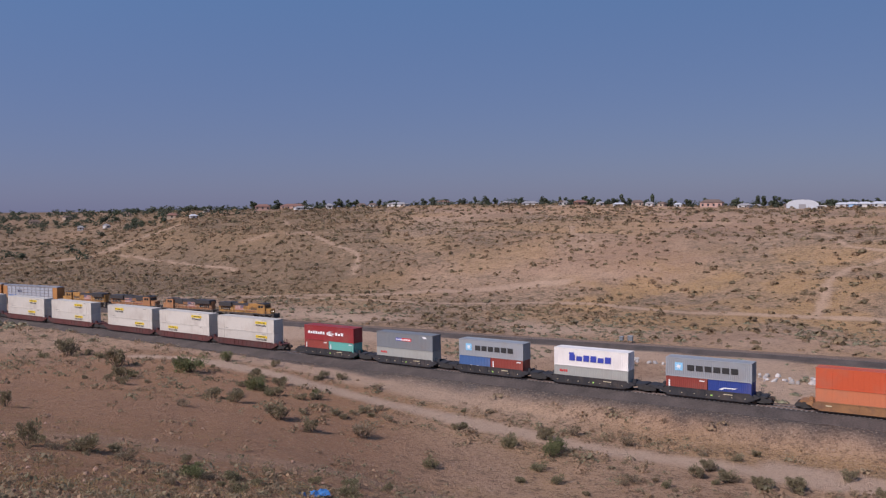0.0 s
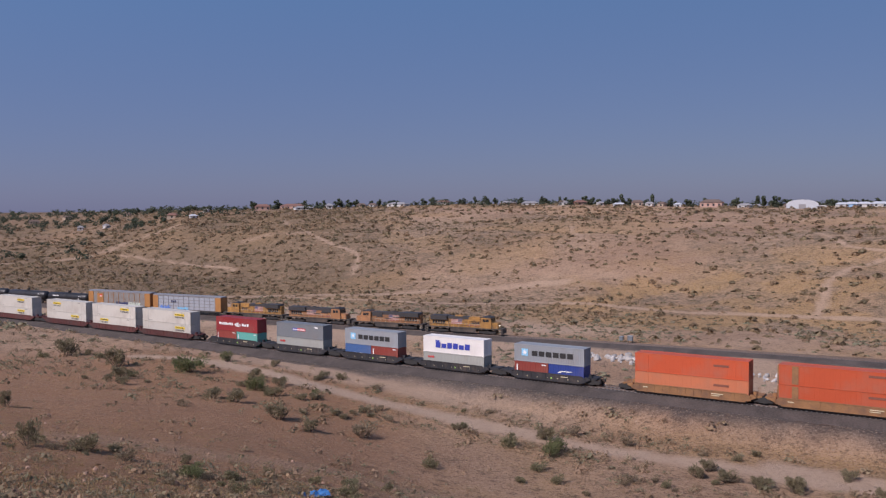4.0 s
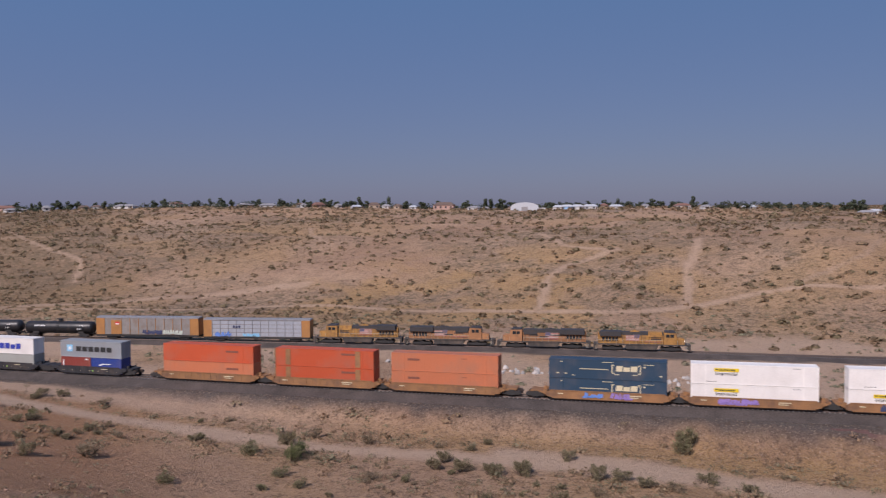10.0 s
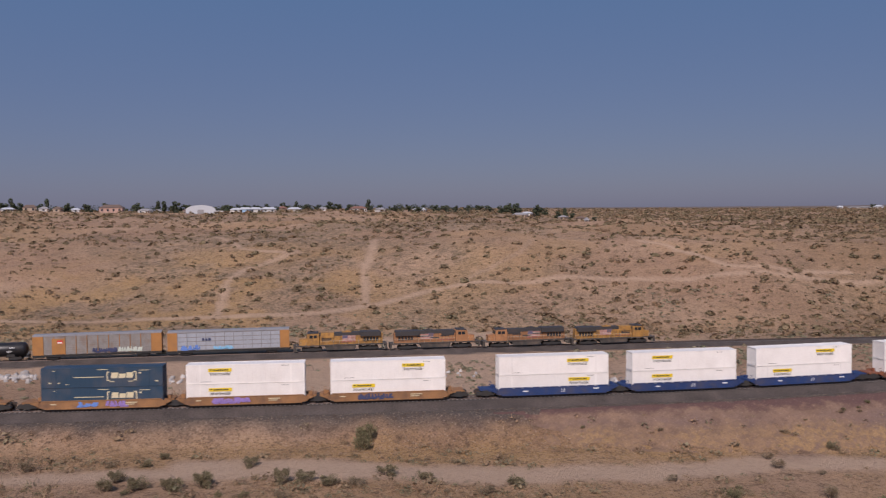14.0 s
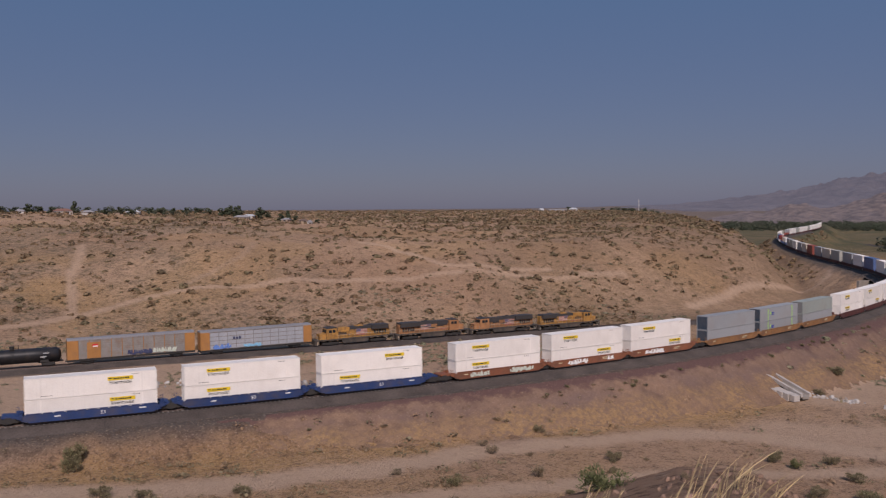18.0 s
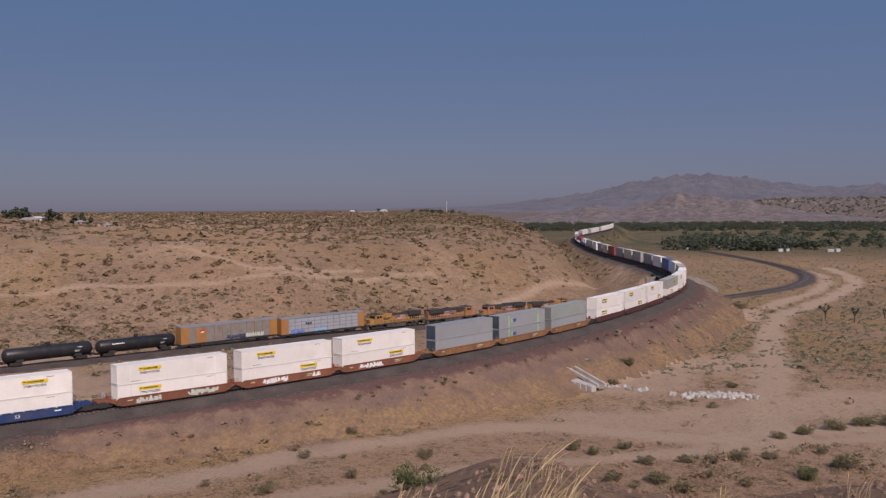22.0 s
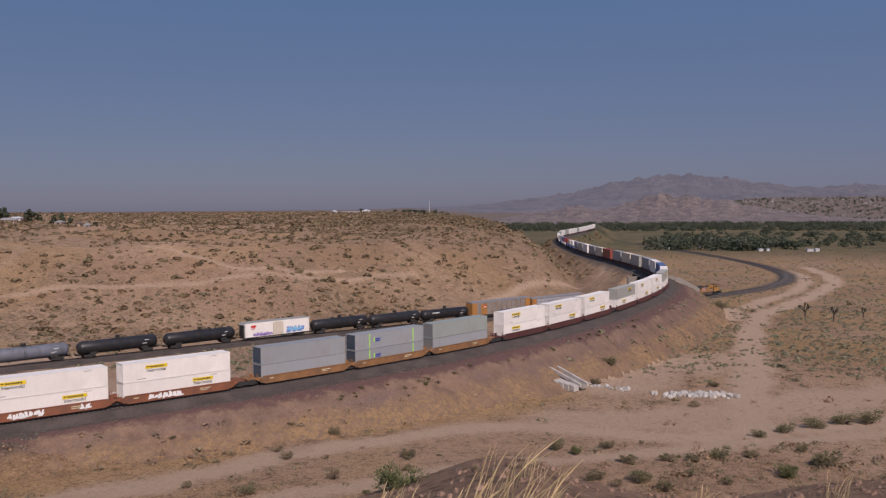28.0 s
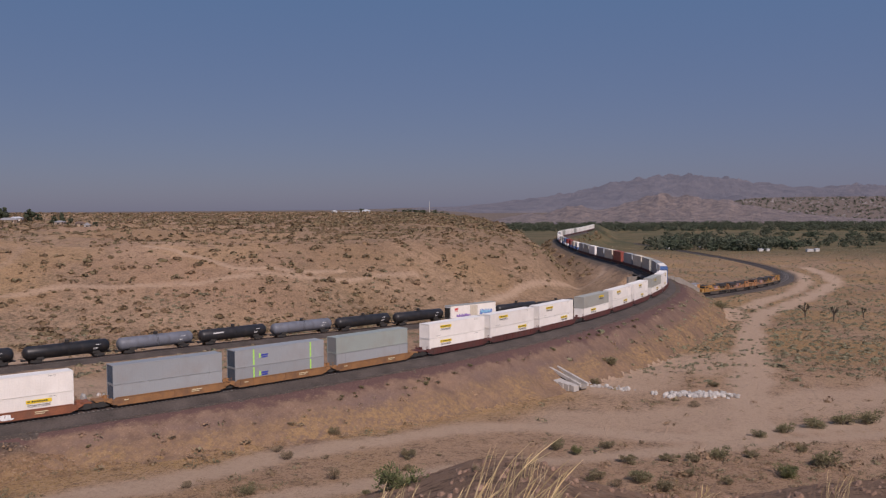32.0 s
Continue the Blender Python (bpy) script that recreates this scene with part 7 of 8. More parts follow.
joshua_tree(301, -8.9, 4.6, 3)
joshua_tree(294.5, -16.8, 4.4, 5)
joshua_tree(307, -26.2, 3.6, 8)


# ---- trees ----
def tree_meshes(seed, slender, leaves=420):
    rng = np.random.RandomState(seed)
    bm = bmesh.new()
    tube(bm, (0, 0, -0.05), (0.02, 0.01, 0.45), 0.035, 0.02, n=6)
    blobs = []
    for i in range(9):
        a, r = rng.uniform(0, 6.28), rng.uniform(0.05, 0.3) * slender
        b = Vector((r * math.cos(a), r * math.sin(a), rng.uniform(0.2, 0.85)))
        blobs.append((b, rng.uniform(0.14, 0.26)))
        tube(bm, (0.01, 0, rng.uniform(0.2, 0.4)), b, 0.014, 0.004, n=4, cap=False)
    trunk = mesh_of("trunk", bm, bark_mat)
    v, tone = [], []
    for k in range(leaves):
        b, s = blobs[rng.randint(9)]
        d = rng.normal(0, 1, 3)
        d /= np.linalg.norm(d)
        c = np.array(b) + d * s * rng.uniform(0.5, 1.05) * np.array((slender ** 0.5, slender ** 0.5, 1))
        u = np.cross(d, rng.normal(0, 1, 3))
        u /= np.linalg.norm(u)
        w = np.cross(d, u)
        q = rng.uniform(0.045, 0.085)
        v += [tuple(c - u * q - w * q * 0.6), tuple(c + u * q - w * q * 0.5), tuple(c + u * q * 0.7 + w * q), tuple(c - u * q * 0.8 + w * q * 0.8)]
        tone += [rng.rand()] * 4
    me = bpy.data.meshes.new("crown")
    me.from_pydata(v, [], [tuple(range(i, i + 4)) for i in range(0, len(v), 4)])
    me.attributes.new("tone", "FLOAT", "POINT").data.foreach_set("value", np.array(tone, np.float32))
    me.materials.append(tree_leaf)
    return trunk, me, np.array(v).reshape(-1, 4, 3)


wood_leaf = leaf_material("river_leaves", (0.122, 0.130, 0.090), (0.085, 0.106, 0.068))
TREES = [tree_meshes(1, 1.2), tree_meshes(2, 1.0), tree_meshes(3, 0.5), tree_meshes(4, 1.6), tree_meshes(5, 0.28)]
TREE_WORDS = ("dark green broadleaf tree among the mesa houses", "dark green rounded tree among the mesa houses", "tall narrow dark tree among the mesa houses", "wide low dark green tree among the mesa houses", "slim dark cypress among the mesa houses")


def polar(bearing, r):
    return -r * math.sin(math.radians(bearing)), r * math.cos(math.radians(bearing))


def town_tree(kind, bearing, r, tall):
    x, y = polar(bearing, r)
    root = tagged(new("tree"), TREE_WORDS[kind], "tree", "trees of the mesa town")
    root.matrix_basis = pose(x, y, ground_at(x, y) - 0.2, 0, 0, bearing * 77 % 360) @ Matrix.Diagonal((tall, tall, tall, 1))
    shared("trunk", TREES[kind][0], root, Matrix())
    shared("crown", TREES[kind][1], root, Matrix())


# ---- houses ----
HOUSE_WALL = {"white": mat("white_stucco", (0.58, 0.56, 0.53), 0.85), "tan": mat("tan_stucco", (0.45, 0.35, 0.26), 0.85), "pink": mat("pink_stucco", (0.48, 0.31, 0.25), 0.85), "blue": mat("blue_cladding", (0.30, 0.48, 0.68), 0.6)}
HOUSE_ROOF = {"grey": mat("grey_roof", (0.30, 0.29, 0.29), 0.9), "red": mat("red_tile_roof", (0.23, 0.12, 0.09), 0.9), "brown": mat("brown_roof", (0.16, 0.11, 0.085), 0.9), "white": mat("white_roof", (0.52, 0.54, 0.56), 0.7)}
pane_mat = mat("window_glass", (0.03, 0.035, 0.045), 0.1)


def house(bearing, r, wide, deep, eave, ridge, wall, roof, turn=0.0, name="house"):
    x, y = polar(bearing, r)
    root = tagged(new(name), f"{wall} walled low house with a {roof} roof on the mesa", "house", "houses of the mesa town")
    root.matrix_basis = pose(x, y, ground_at(x, y) - 0.3, 0, 0, bearing + turn)
    bm = bmesh.new()
    box(bm, -wide / 2, wide / 2, -deep / 2, deep / 2, -1.0, eave)
    part("wall", bm, HOUSE_WALL[wall], root)
    bm = bmesh.new()
    a = [(-wide / 2 - 0.5, -deep / 2 - 0.5, eave), (wide / 2 + 0.5, -deep / 2 - 0.5, eave), (wide / 2 + 0.5, deep / 2 + 0.5, eave), (-wide / 2 - 0.5, deep / 2 + 0.5, eave), (-wide / 2 + deep * 0.3, 0, ridge), (wide / 2 - deep * 0.3, 0, ridge)]
    vs = [bm.verts.new(p) for p in a]
    for f in ((0, 1, 5, 4), (1, 2, 5), (2, 3, 4, 5), (3, 0, 4), (3, 2, 1, 0)):
        bm.faces.new([vs[i] for i in f])
    part("roof", bm, HOUSE_ROOF[roof], root)
    n = max(1, int(wide / 4))
    for i in range(n):
        bm = bmesh.new()
        q = -wide / 2 + (i + 0.5) * wide / n
        box(bm, q - 0.7, q + 0.7, -deep / 2 - 0.05, -deep / 2 + 0.05, eave * 0.35, eave * 0.8)
        part("window", bm, pane_mat, root)
    bm = bmesh.new()
    box(bm, wide * 0.38, wide * 0.38 + 1.0, -deep / 2 - 0.06, -deep / 2 + 0.04, 0, 2.1)
    part("door", bm, HOUSE_ROOF["brown"], root)


house(17.14, 740, 7.6, 5.3, 3.0, 4.8, "tan", "red", -10)
house(11.60, 730, 12.2, 8.6, 3.2, 5.2, "pink", "red", 0)
house(9.64, 735, 19.0, 10.0, 3.0, 4.8, "pink", "red", -25)
house(9.03, 700, 13.5, 9.5, 2.0, 3.3, "white", "grey", 12)
house(7.36, 705, 5.0, 5.0, 2.9, 4.6, "white", "grey", 12)
house(5.28, 725, 7.5, 5.2, 2.3, 3.8, "tan", "brown", -10)
house(4.55, 730, 6.6, 5.0, 2.4, 3.8, "white", "brown", -25)
house(2.89, 712, 15.6, 10.0, 2.3, 3.8, "white", "grey", -25)
house(-0.06, 715, 9.2, 6.5, 2.6, 4.2, "white", "red", -25)
house(-2.46, 722, 6.5, 5.0, 2.0, 3.3, "white", "grey", 12)
house(-4.30, 715, 11.1, 7.7, 2.3, 3.8, "tan", "grey", 30)
house(-5.69, 712, 13.8, 9.6, 2.3, 3.8, "white", "grey", 0)
house(-7.77, 705, 6.4, 5.0, 2.6, 4.2, "white", "brown", -25)
house(-7.98, 690, 4.5, 5.0, 2.3, 3.7, "white", "grey", -10)
house(-8.92, 700, 9.0, 6.3, 2.8, 4.6, "pink", "red", 30)
house(-10.18, 695, 4.0, 5.0, 2.3, 3.7, "white", "grey", 30)
house(-11.36, 660, 8.5, 6.0, 1.9, 3.1, "white", "white", 0)
house(-12.52, 700, 9.0, 6.3, 3.1, 5.1, "tan", "brown", 0)
house(-13.30, 680, 6.1, 5.0, 2.2, 3.6, "white", "grey", -10)
house(-14.06, 700, 5.4, 5.0, 2.6, 4.2, "tan", "brown", -25)
house(-15.03, 680, 6.1, 5.0, 2.0, 3.2, "white", "white", 0)
house(-17.08, 690, 16.0, 10.0, 3.9, 6.3, "pink", "brown", -10)
house(-19.02, 670, 8.6, 6.1, 2.2, 3.6, "white", "grey", -25)
house(-19.74, 668, 6.0, 5.0, 1.9, 3.2, "white", "grey", 0)
house(-21.42, 690, 4.5, 5.0, 2.0, 3.2, "tan", "brown", 0)
house(-24.49, 650, 7.5, 5.3, 2.2, 3.5, "white", "white", -10)
house(-25.04, 650, 9.2, 6.5, 2.4, 3.9, "blue", "white", -10)
house(-25.70, 650, 9.2, 6.5, 2.4, 3.9, "white", "white", 0)
house(-26.54, 652, 10.1, 7.1, 2.4, 3.9, "white", "white", 0)
house(-28.13, 660, 10.2, 7.2, 2.2, 3.6, "white", "white", 0)
house(-26.30, 680, 6.1, 5.0, 2.2, 3.6, "white", "grey", -25)
house(-27.40, 700, 4.5, 5.0, 2.8, 4.6, "tan", "red", 30)
house(-29.97, 690, 6.2, 5.0, 2.0, 3.2, "white", "grey", 0)
house(-32.25, 690, 11.6, 8.1, 2.8, 4.6, "white", "red", 12)
house(-33.66, 690, 7.1, 5.0, 2.3, 3.7, "white", "grey", 30)
house(-36.24, 720, 10.2, 7.2, 2.3, 3.8, "white", "white", -10)
house(-42.80, 640, 10.7, 7.5, 2.4, 3.9, "tan", "grey", -10)
house(-43.23, 660, 7.7, 5.4, 1.9, 3.1, "white", "white", -10)
house(-46.69, 560, 5.1, 5.0, 1.9, 3.2, "tan", "brown", 12)
house(-47.07, 545, 3.2, 5.0, 2.3, 3.8, "white", "grey", 0)
house(-45.57, 600, 5.4, 5.0, 1.8, 2.9, "tan", "grey", -25)
house(-62.13, 1380, 7.1, 5.0, 2.8, 4.6, "white", "white", 30)
house(-63.15, 1400, 30.1, 10.0, 2.0, 3.2, "white", "grey", 0)
house(-64.17, 1400, 10.8, 7.6, 3.4, 5.5, "white", "white", -25)
house(25.00, 1150, 11.9, 8.3, 3.4, 5.5, "tan", "brown", 0)
house(23.15, 1200, 10.8, 7.6, 3.5, 5.6, "tan", "brown", 30)
house(22.46, 900, 5.8, 5.0, 2.8, 4.5, "white", "grey", 0)
house(21.00, 820, 4.2, 5.0, 2.6, 4.2, "white", "grey", 30)
house(19.80, 1100, 8.5, 6.0, 3.2, 5.3, "tan", "brown", -10)
house(15.88, 690, 5.3, 5.0, 2.0, 3.2, "white", "white", 12)
house(15.09, 760, 4.9, 5.0, 2.1, 3.5, "white", "grey", 12)
town_tree(0, 19.40, 760, 5.7)
town_tree(3, 18.15, 800, 3.8)
town_tree(3, 16.29, 780, 4.2)
town_tree(1, 15.27, 760, 5.7)
town_tree(3, 14.85, 770, 4.7)
town_tree(0, 14.13, 770, 4.2)
town_tree(3, 13.36, 770, 3.7)
town_tree(1, 12.17, 745, 8.1)
town_tree(0, 10.64, 745, 8.6)
town_tree(3, 10.18, 750, 4.6)
town_tree(0, 8.99, 735, 7.5)
town_tree(2, 8.12, 730, 5.9)
town_tree(2, 7.65, 735, 7.0)
town_tree(3, 6.89, 725, 5.9)
town_tree(1, 6.67, 728, 8.4)
town_tree(0, 6.09, 728, 7.4)
town_tree(1, 5.65, 730, 7.4)
town_tree(0, 4.66, 735, 6.0)
town_tree(1, 4.11, 735, 7.0)
town_tree(0, 3.45, 730, 5.4)
town_tree(3, 3.08, 730, 5.4)
town_tree(0, 1.24, 728, 6.4)
town_tree(1, 0.68, 728, 7.4)
town_tree(3, -0.24, 728, 4.9)
town_tree(0, -1.35, 725, 5.9)
town_tree(2, -2.16, 728, 7.4)
town_tree(0, -2.86, 722, 8.3)
town_tree(1, -3.41, 722, 6.8)
town_tree(0, -5.07, 720, 7.3)
town_tree(1, -6.57, 715, 8.2)
town_tree(2, -7.66, 715, 7.3)
town_tree(0, -8.06, 712, 7.2)
town_tree(3, -8.38, 700, 5.2)
town_tree(0, -9.21, 712, 8.2)
town_tree(1, -9.68, 710, 7.2)
town_tree(3, -10.11, 705, 5.3)
town_tree(0, -10.65, 712, 5.8)
town_tree(3, -11.11, 712, 6.3)
town_tree(2, -11.61, 712, 9.6)
town_tree(0, -12.07, 712, 6.8)
town_tree(0, -13.19, 712, 6.3)
town_tree(4, -13.47, 712, 9.6)
town_tree(1, -14.55, 705, 7.2)
town_tree(3, -15.62, 700, 6.2)
town_tree(0, -16.74, 705, 7.6)
town_tree(1, -18.49, 700, 8.5)
town_tree(3, -19.08, 700, 4.3)
town_tree(2, -19.74, 705, 9.6)
town_tree(2, -20.13, 705, 9.6)
town_tree(0, -20.81, 700, 9.5)
town_tree(3, -21.42, 705, 6.7)
town_tree(3, -21.84, 640, 3.9)
town_tree(3, -22.69, 720, 4.9)
town_tree(3, -23.88, 720, 6.3)
town_tree(0, -24.49, 720, 6.8)
town_tree(3, -25.10, 720, 5.9)
town_tree(1, -25.70, 720, 6.3)
town_tree(0, -26.45, 720, 6.8)
town_tree(0, -24.13, 720, 5.9)
town_tree(3, -24.85, 720, 4.9)
town_tree(1, -25.94, 715, 5.8)
town_tree(0, -27.47, 715, 7.7)
town_tree(2, -28.20, 715, 8.2)
town_tree(3, -28.94, 715, 5.8)
town_tree(0, -29.60, 715, 5.3)
town_tree(0, -30.41, 705, 7.6)
town_tree(3, -30.89, 705, 5.7)
town_tree(3, -31.63, 705, 5.3)
town_tree(2, -32.84, 705, 9.6)
town_tree(3, -33.66, 710, 5.8)
town_tree(0, -34.62, 710, 5.8)
town_tree(1, -35.50, 710, 6.7)
town_tree(3, -36.09, 710, 4.8)
town_tree(0, -37.34, 715, 6.3)
town_tree(3, -37.89, 715, 5.8)
town_tree(1, -38.63, 715, 5.8)
town_tree(0, -39.36, 715, 5.8)
town_tree(3, -40.08, 715, 5.8)
town_tree(1, -40.81, 715, 5.8)
town_tree(0, -41.54, 690, 7.5)
town_tree(1, -42.00, 680, 9.2)
town_tree(0, -42.51, 680, 9.2)
town_tree(1, -43.98, 640, 9.5)
town_tree(0, -44.40, 700, 5.7)
town_tree(0, -45.29, 610, 6.2)
town_tree(2, -45.71, 610, 8.3)
town_tree(3, -46.17, 600, 4.1)
town_tree(3, -47.56, 560, 3.0)
town_tree(3, -63.88, 1420, 6.7)
town_tree(3, -66.08, 1450, 5.9)
town_tree(3, -66.63, 1450, 5.9)
town_tree(3, -67.37, 1450, 5.9)
town_tree(0, -67.93, 1450, 5.9)


def arched_hall():
    x, y = polar(-22.31, 640)
    root = tagged(new("arched_hall"), "large white hall with a low curved roof on the mesa edge", "building")
    root.matrix_basis = pose(x, y, ground_at(x, y) - 0.5, 0, 0, -22.31)
    bm = bmesh.new()
    prism(bm, [(-10, -1.0), (-10, 3.2)] + [(-10 * math.cos(math.pi * i / 12), 3.2 + 3.4 * math.sin(math.pi * i / 12)) for i in range(1, 12)] + [(10, 3.2), (10, -1.0)], -9, 9)
    part("shell", bm, HOUSE_ROOF["white"], root)
    bm = bmesh.new()
    box(bm, -2.2, 2.2, -9.1, -8.9, 0, 3.4)
    part("door", bm, HOUSE_ROOF["grey"], root)
    bm = bmesh.new()
    box(bm, 10, 15, -7, 6, -1, 2.6)
    part("annex", bm, HOUSE_WALL["white"], root)


arched_hall()


def woods(name, n, seed, place, tall, label):
    """A far wood: many tree crowns joined."""
    rng = np.random.RandomState(seed)
    out = []
    spots = np.array([place(rng) for _ in range(n)])
    base = relief(spots[:, 0], spots[:, 1])
    for i in range(n):
        x, y = spots[i]
        h = rng.uniform(*tall)
        pick = rng.choice(len(TREES[0][2]), 150, replace=False)
        q = TREES[(0, 1, 3, 0)[i % 4]][2][pick]
        c = q.mean(1, keepdims=True)
        q = (c + (q - c) * 0.85) * h * np.array((1.25, 1.25, 1.0))
        a = rng.uniform(0, 6.28)
        X, Y = q[..., 0] * math.cos(a) - q[..., 1] * math.sin(a), q[..., 0] * math.sin(a) + q[..., 1] * math.cos(a)
        out.append(np.stack([X + x, Y + y, q[..., 2] * 1.0 - 0.22 * h + base[i]], -1))
    v = np.concatenate(out).reshape(-1, 3)
    ob = raw(name, v, np.arange(len(v)).reshape(-1, 4), wood_leaf)
    ob.data.attributes.new("tone", "FLOAT", "POINT").data.foreach_set("value", np.repeat(rng.rand(n), 150 * 4).astype(np.float32))
    return tagged(ob, label, "trees", kind="stuff")


def ring(a0, a1, r0, r1):
    def place(rng):
        return polar(rng.uniform(a0, a1), rng.uniform(r0, r1))
    return place


woods("river_woods", 1150, 1, ring(-99, -72, 1500, 2050), (7, 13), "dense dark green cottonwood belt along the river")
woods("river_woods_far", 70, 6, ring(-74, -66.5, 1600, 1950), (6, 10), "thin dark green trees along the river")
woods("farm_trees", 75, 2, ring(-91.5, -82.5, 800, 960), (9, 15), "dark green trees among the valley farm plots")
woods("farm_trees", 190, 7, ring(-99, -83, 880, 1350), (6, 12), "dark green trees among the valley farm plots")
woods("suburb_trees", 260, 3, ring(15, 31, 900, 1700), (5, 10), "dark trees of the low suburb at the far end of the wash")
woods("mesa_shrubs", 430, 14, ring(-41, 20, 685, 860), (2.5, 7.5), "dark garden shrubs and trees between the mesa houses")
woods("wash_trees", 14, 4, ring(21, 29, 560, 720), (5, 8), "dark green trees at the mouth of the wash")


# small farm sheds and trailers in the valley, and the far hillside town
def shed(bearing, r, w, h, tone):
    x, y = polar(bearing, r)
    w, h = w * 0.45, h * 0.6
    root = tagged(new("farm_shed"), "small white shed or trailer on the valley floor", "shed", "valley sheds")
    root.matrix_basis = pose(x, y, ground_at(x, y) - 0.2, 0, 0, bearing + 20)
    bm = bmesh.new()
    box(bm, -w / 2, w / 2, -2, 2, 0, h)
    part("wall", bm, HOUSE_WALL[tone], root)
    bm = bmesh.new()
    prism(bm, ((-w / 2 - 0.3, h), (w / 2 + 0.3, h), (w / 2, h + 0.8), (-w / 2, h + 0.8)), -2.3, 2.3)
    part("roof", bm, HOUSE_ROOF["white"], root)


for _b, _r, _w, _h, _t in ((-89.1, 800, 8, 2.8, "white"), (-89.5, 806, 6, 2.4, "white"), (-91.9, 800, 11, 2.6, "white"), (-92.3, 804, 7, 3.0, "white"), (-83.6, 830, 4, 2.2, "white"), (-85.6, 850, 6, 2.4, "tan"), (-74.2, 1000, 3, 2.4, "white"), (-88.0, 860, 7, 2.6, "white"), (-90.4, 900, 6, 2.6, "tan")):
    shed(_b, _r, _w, _h, _t)


def hillside_town():
    rng = np.random.RandomState(9)
    v, f = [], []
    spots = np.array([polar(rng.uniform(-100, -87.5), rng.uniform(2450, 3250)) for _ in range(300)])
    for (x, y), z in zip(spots, relief(spots[:, 0], spots[:, 1])):
        w, d, h = rng.uniform(2, 4.2), rng.uniform(2, 3.5), rng.uniform(1.6, 3.0)
        k = len(v)
        v += [(x - w, y - d, z - 2), (x + w, y - d, z - 2), (x + w, y + d, z - 2), (x - w, y + d, z - 2), (x - w, y - d, z + h), (x + w, y - d, z + h), (x + w, y + d, z + h), (x - w, y + d, z + h), (x - w * 0.6, y, z + h + 1.2), (x + w * 0.6, y, z + h + 1.2)]
        f += [tuple(k + q for q in t) for t in ((0, 1, 5, 4), (1, 2, 6, 5), (2, 3, 7, 6), (3, 0, 4, 7), (4, 5, 9, 8), (6, 7, 8, 9), (5, 6, 9), (7, 4, 8))]
    tagged(raw("hillside_houses", v, f, mat("far_houses", (0.24, 0.215, 0.205), 0.9, vary=0.6, scale=0.012, fine=0.03, coord="Object")), "pale houses of a town spread over the far hillside", "houses", kind="stuff")
    woods("hillside_trees", 700, 12, ring(-100, -86.5, 2400, 3300), (4, 9), "dark trees between the houses of the far hillside")


hillside_town()

# mast and long building far out on the mesa
def mast():
    x, y = polar(-68.3, 1500)
    root = tagged(new("radio_mast"), "slim pale mast standing far out beyond the mesa", "mast")
    root.matrix_basis = pose(x, y, ground_at(x, y))
    bm = bmesh.new()
    tube(bm, (0, 0, 0), (0, 0, 20), 0.45, 0.3, n=8)
    part("pole", bm, HOUSE_WALL["white"], root)


mast()


# ---- rocky hills across the river, and mountains, with haze put in as a glow ----
def rock_material(name, a, b, scale, haze_glow, strength, bump):
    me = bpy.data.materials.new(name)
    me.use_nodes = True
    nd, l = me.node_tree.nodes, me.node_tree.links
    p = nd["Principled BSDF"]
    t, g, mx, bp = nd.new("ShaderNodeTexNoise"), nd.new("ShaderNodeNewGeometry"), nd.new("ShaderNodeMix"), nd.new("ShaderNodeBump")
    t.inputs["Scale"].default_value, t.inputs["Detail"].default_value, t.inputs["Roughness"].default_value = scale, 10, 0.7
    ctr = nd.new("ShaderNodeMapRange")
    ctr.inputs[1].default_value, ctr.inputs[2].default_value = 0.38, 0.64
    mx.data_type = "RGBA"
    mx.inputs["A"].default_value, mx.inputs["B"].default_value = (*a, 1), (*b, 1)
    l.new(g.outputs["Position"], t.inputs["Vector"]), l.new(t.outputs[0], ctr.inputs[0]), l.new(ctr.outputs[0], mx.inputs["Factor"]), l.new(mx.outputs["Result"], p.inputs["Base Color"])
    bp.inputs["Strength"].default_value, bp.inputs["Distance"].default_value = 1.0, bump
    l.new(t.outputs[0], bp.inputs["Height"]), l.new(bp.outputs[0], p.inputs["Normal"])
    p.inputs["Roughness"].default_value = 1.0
    # distance haze added as a faint blue-grey emission over the rock
    p.inputs["Emission Color"].default_value, p.inputs["Emission Strength"].default_value = (*haze_glow, 1), strength
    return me


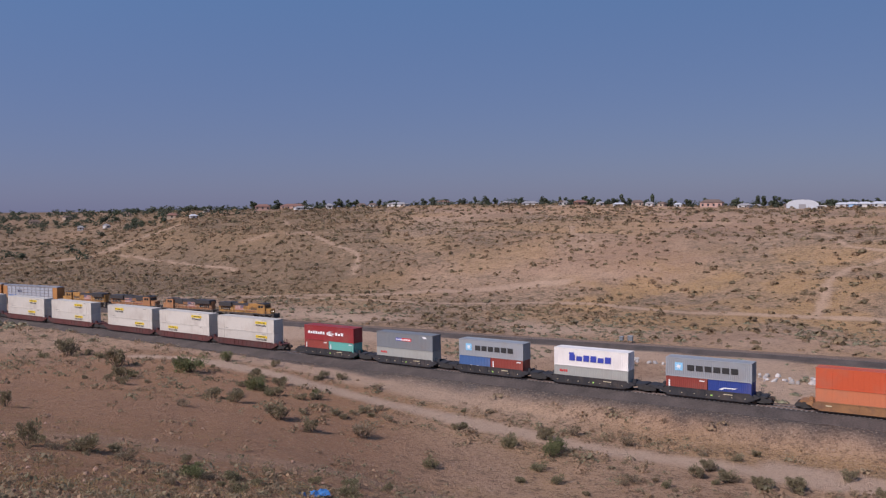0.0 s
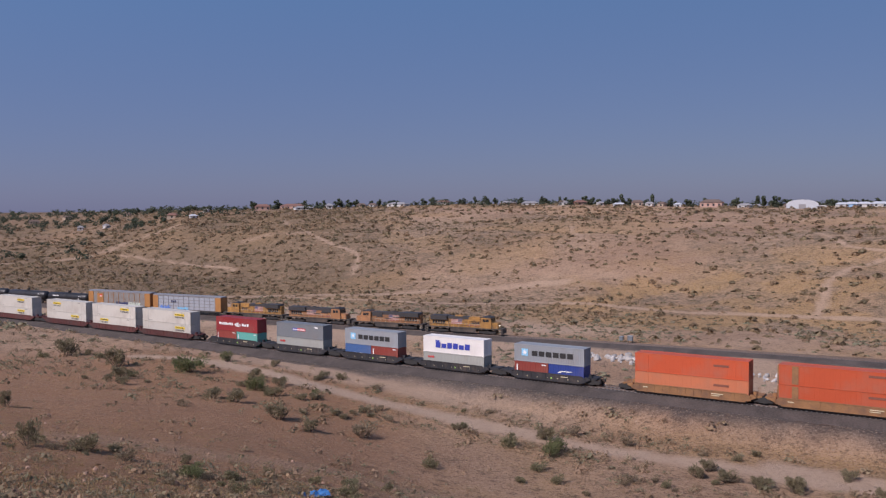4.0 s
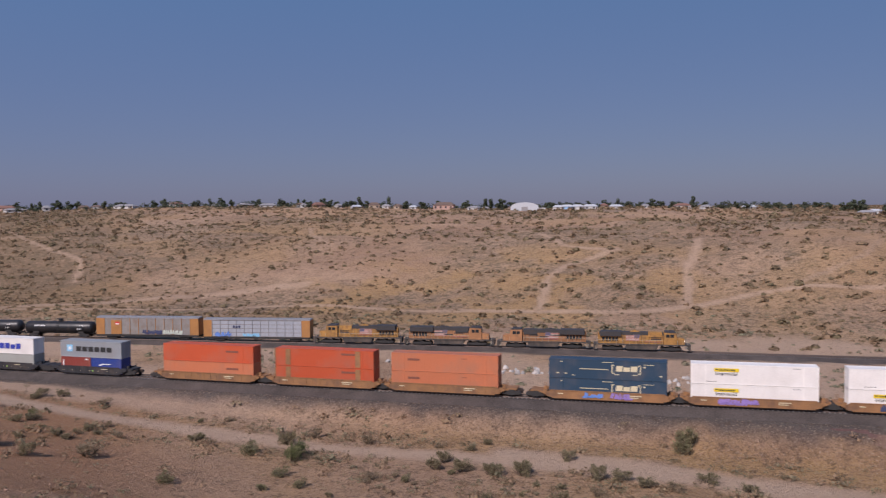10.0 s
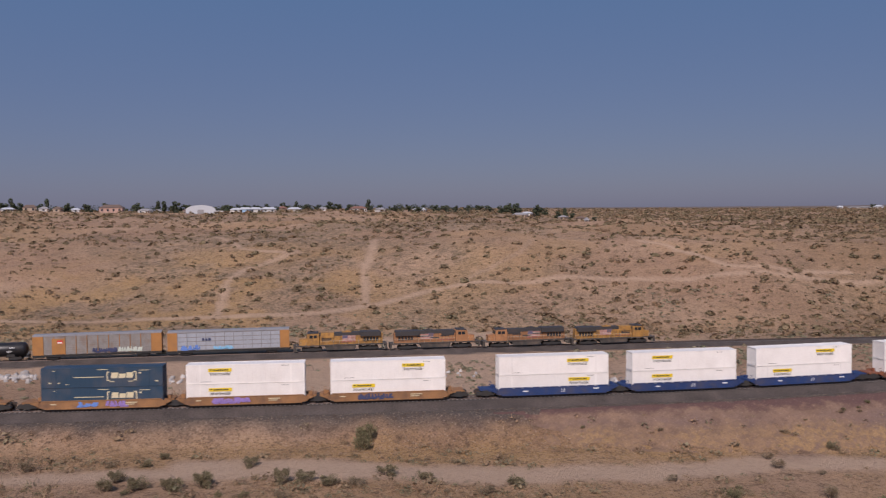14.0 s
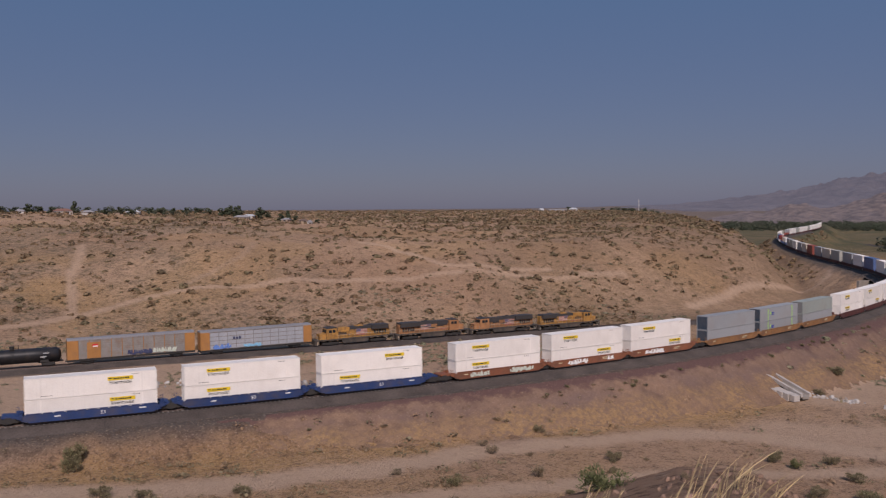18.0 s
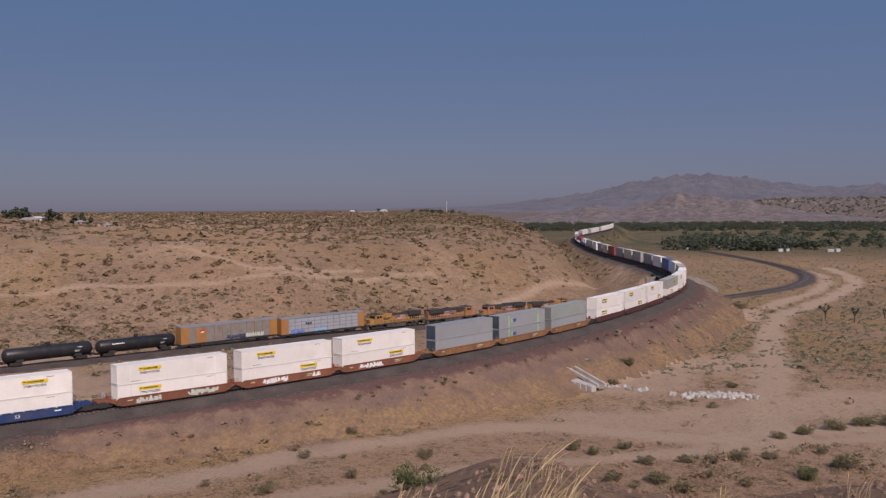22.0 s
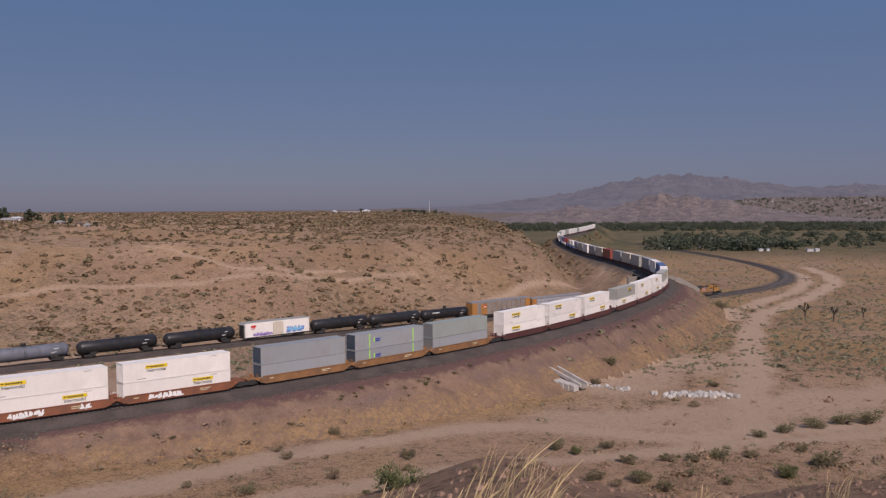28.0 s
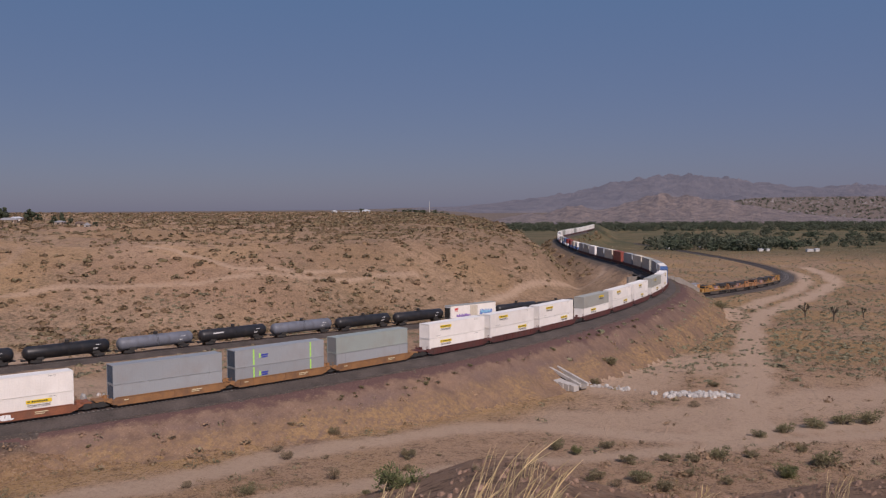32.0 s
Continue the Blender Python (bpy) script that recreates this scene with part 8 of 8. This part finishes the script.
def ridge_sheet(name, ridge, near, far, foot, step_deg, rows, rough, material, label):
    """A range seen from afar: bearings and crest heights, rising from near to far over the foot height."""
    ridge = np.array(ridge, float)
    az = np.arange(ridge[:, 0].min(), ridge[:, 0].max(), step_deg)
    A, D = np.meshgrid(az, np.linspace(0, 1.25, rows), indexing="ij")
    top = np.interp(-A, -ridge[:, 0], ridge[:, 1])
    R = near + (far - near) * D
    x, y = -R * np.sin(np.radians(A)), R * np.cos(np.radians(A))
    shape = np.where(D < 1, D, 2 - D) ** 1.1
    spurs = 1 - 1.6 * np.abs(fuzz(x, y, (far - near) * 0.45, 5))
    h = top * shape * (0.8 + 0.45 * spurs * np.sin(np.pi * np.clip(D, 0, 1) * 0.8 + 0.3)) + rough * (np.abs(fuzz(x, y, 60, 4)) * 2 - 0.5) * np.clip(top / ridge[:, 1].max(), 0.1, 1) * np.clip(D * 3, 0, 1)
    v = np.stack([x, y, foot + h - 45 * (D == 0)], -1).reshape(-1, 3)
    n, m = A.shape
    i, j = np.meshgrid(np.arange(n - 1), np.arange(m - 1), indexing="ij")
    a = i * m + j
    tagged(raw(name, v, np.stack([a, a + 1, a + 1 + m, a + m], -1).reshape(-1, 4), material, True), label, "mountains", kind="structure")


# both ranges emit a haze veil, stronger on the farther mountains
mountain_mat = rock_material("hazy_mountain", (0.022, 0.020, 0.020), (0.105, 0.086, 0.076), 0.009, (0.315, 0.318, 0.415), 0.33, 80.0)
hill_mat = rock_material("hazy_granite_hill", (0.075, 0.055, 0.044), (0.270, 0.198, 0.152), 0.04, (0.30, 0.285, 0.36), 0.19, 20.0)
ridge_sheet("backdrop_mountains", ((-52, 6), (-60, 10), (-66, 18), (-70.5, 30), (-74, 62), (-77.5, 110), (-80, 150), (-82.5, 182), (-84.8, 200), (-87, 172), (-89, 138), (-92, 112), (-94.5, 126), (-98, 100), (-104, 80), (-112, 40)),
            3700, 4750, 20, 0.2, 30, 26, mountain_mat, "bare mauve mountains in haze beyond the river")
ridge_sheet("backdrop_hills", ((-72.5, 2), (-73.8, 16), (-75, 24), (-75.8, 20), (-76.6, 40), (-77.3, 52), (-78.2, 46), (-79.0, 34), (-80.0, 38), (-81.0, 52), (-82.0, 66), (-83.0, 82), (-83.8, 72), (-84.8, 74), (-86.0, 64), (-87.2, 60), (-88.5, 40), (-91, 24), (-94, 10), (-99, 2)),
            2050, 2700, -3, 0.06, 36, 15, hill_mat, "craggy brown granite hills in haze rising behind the river trees")


def motions():
    for thing, rows in MOVERS:
        walk(thing, rows)


motions()
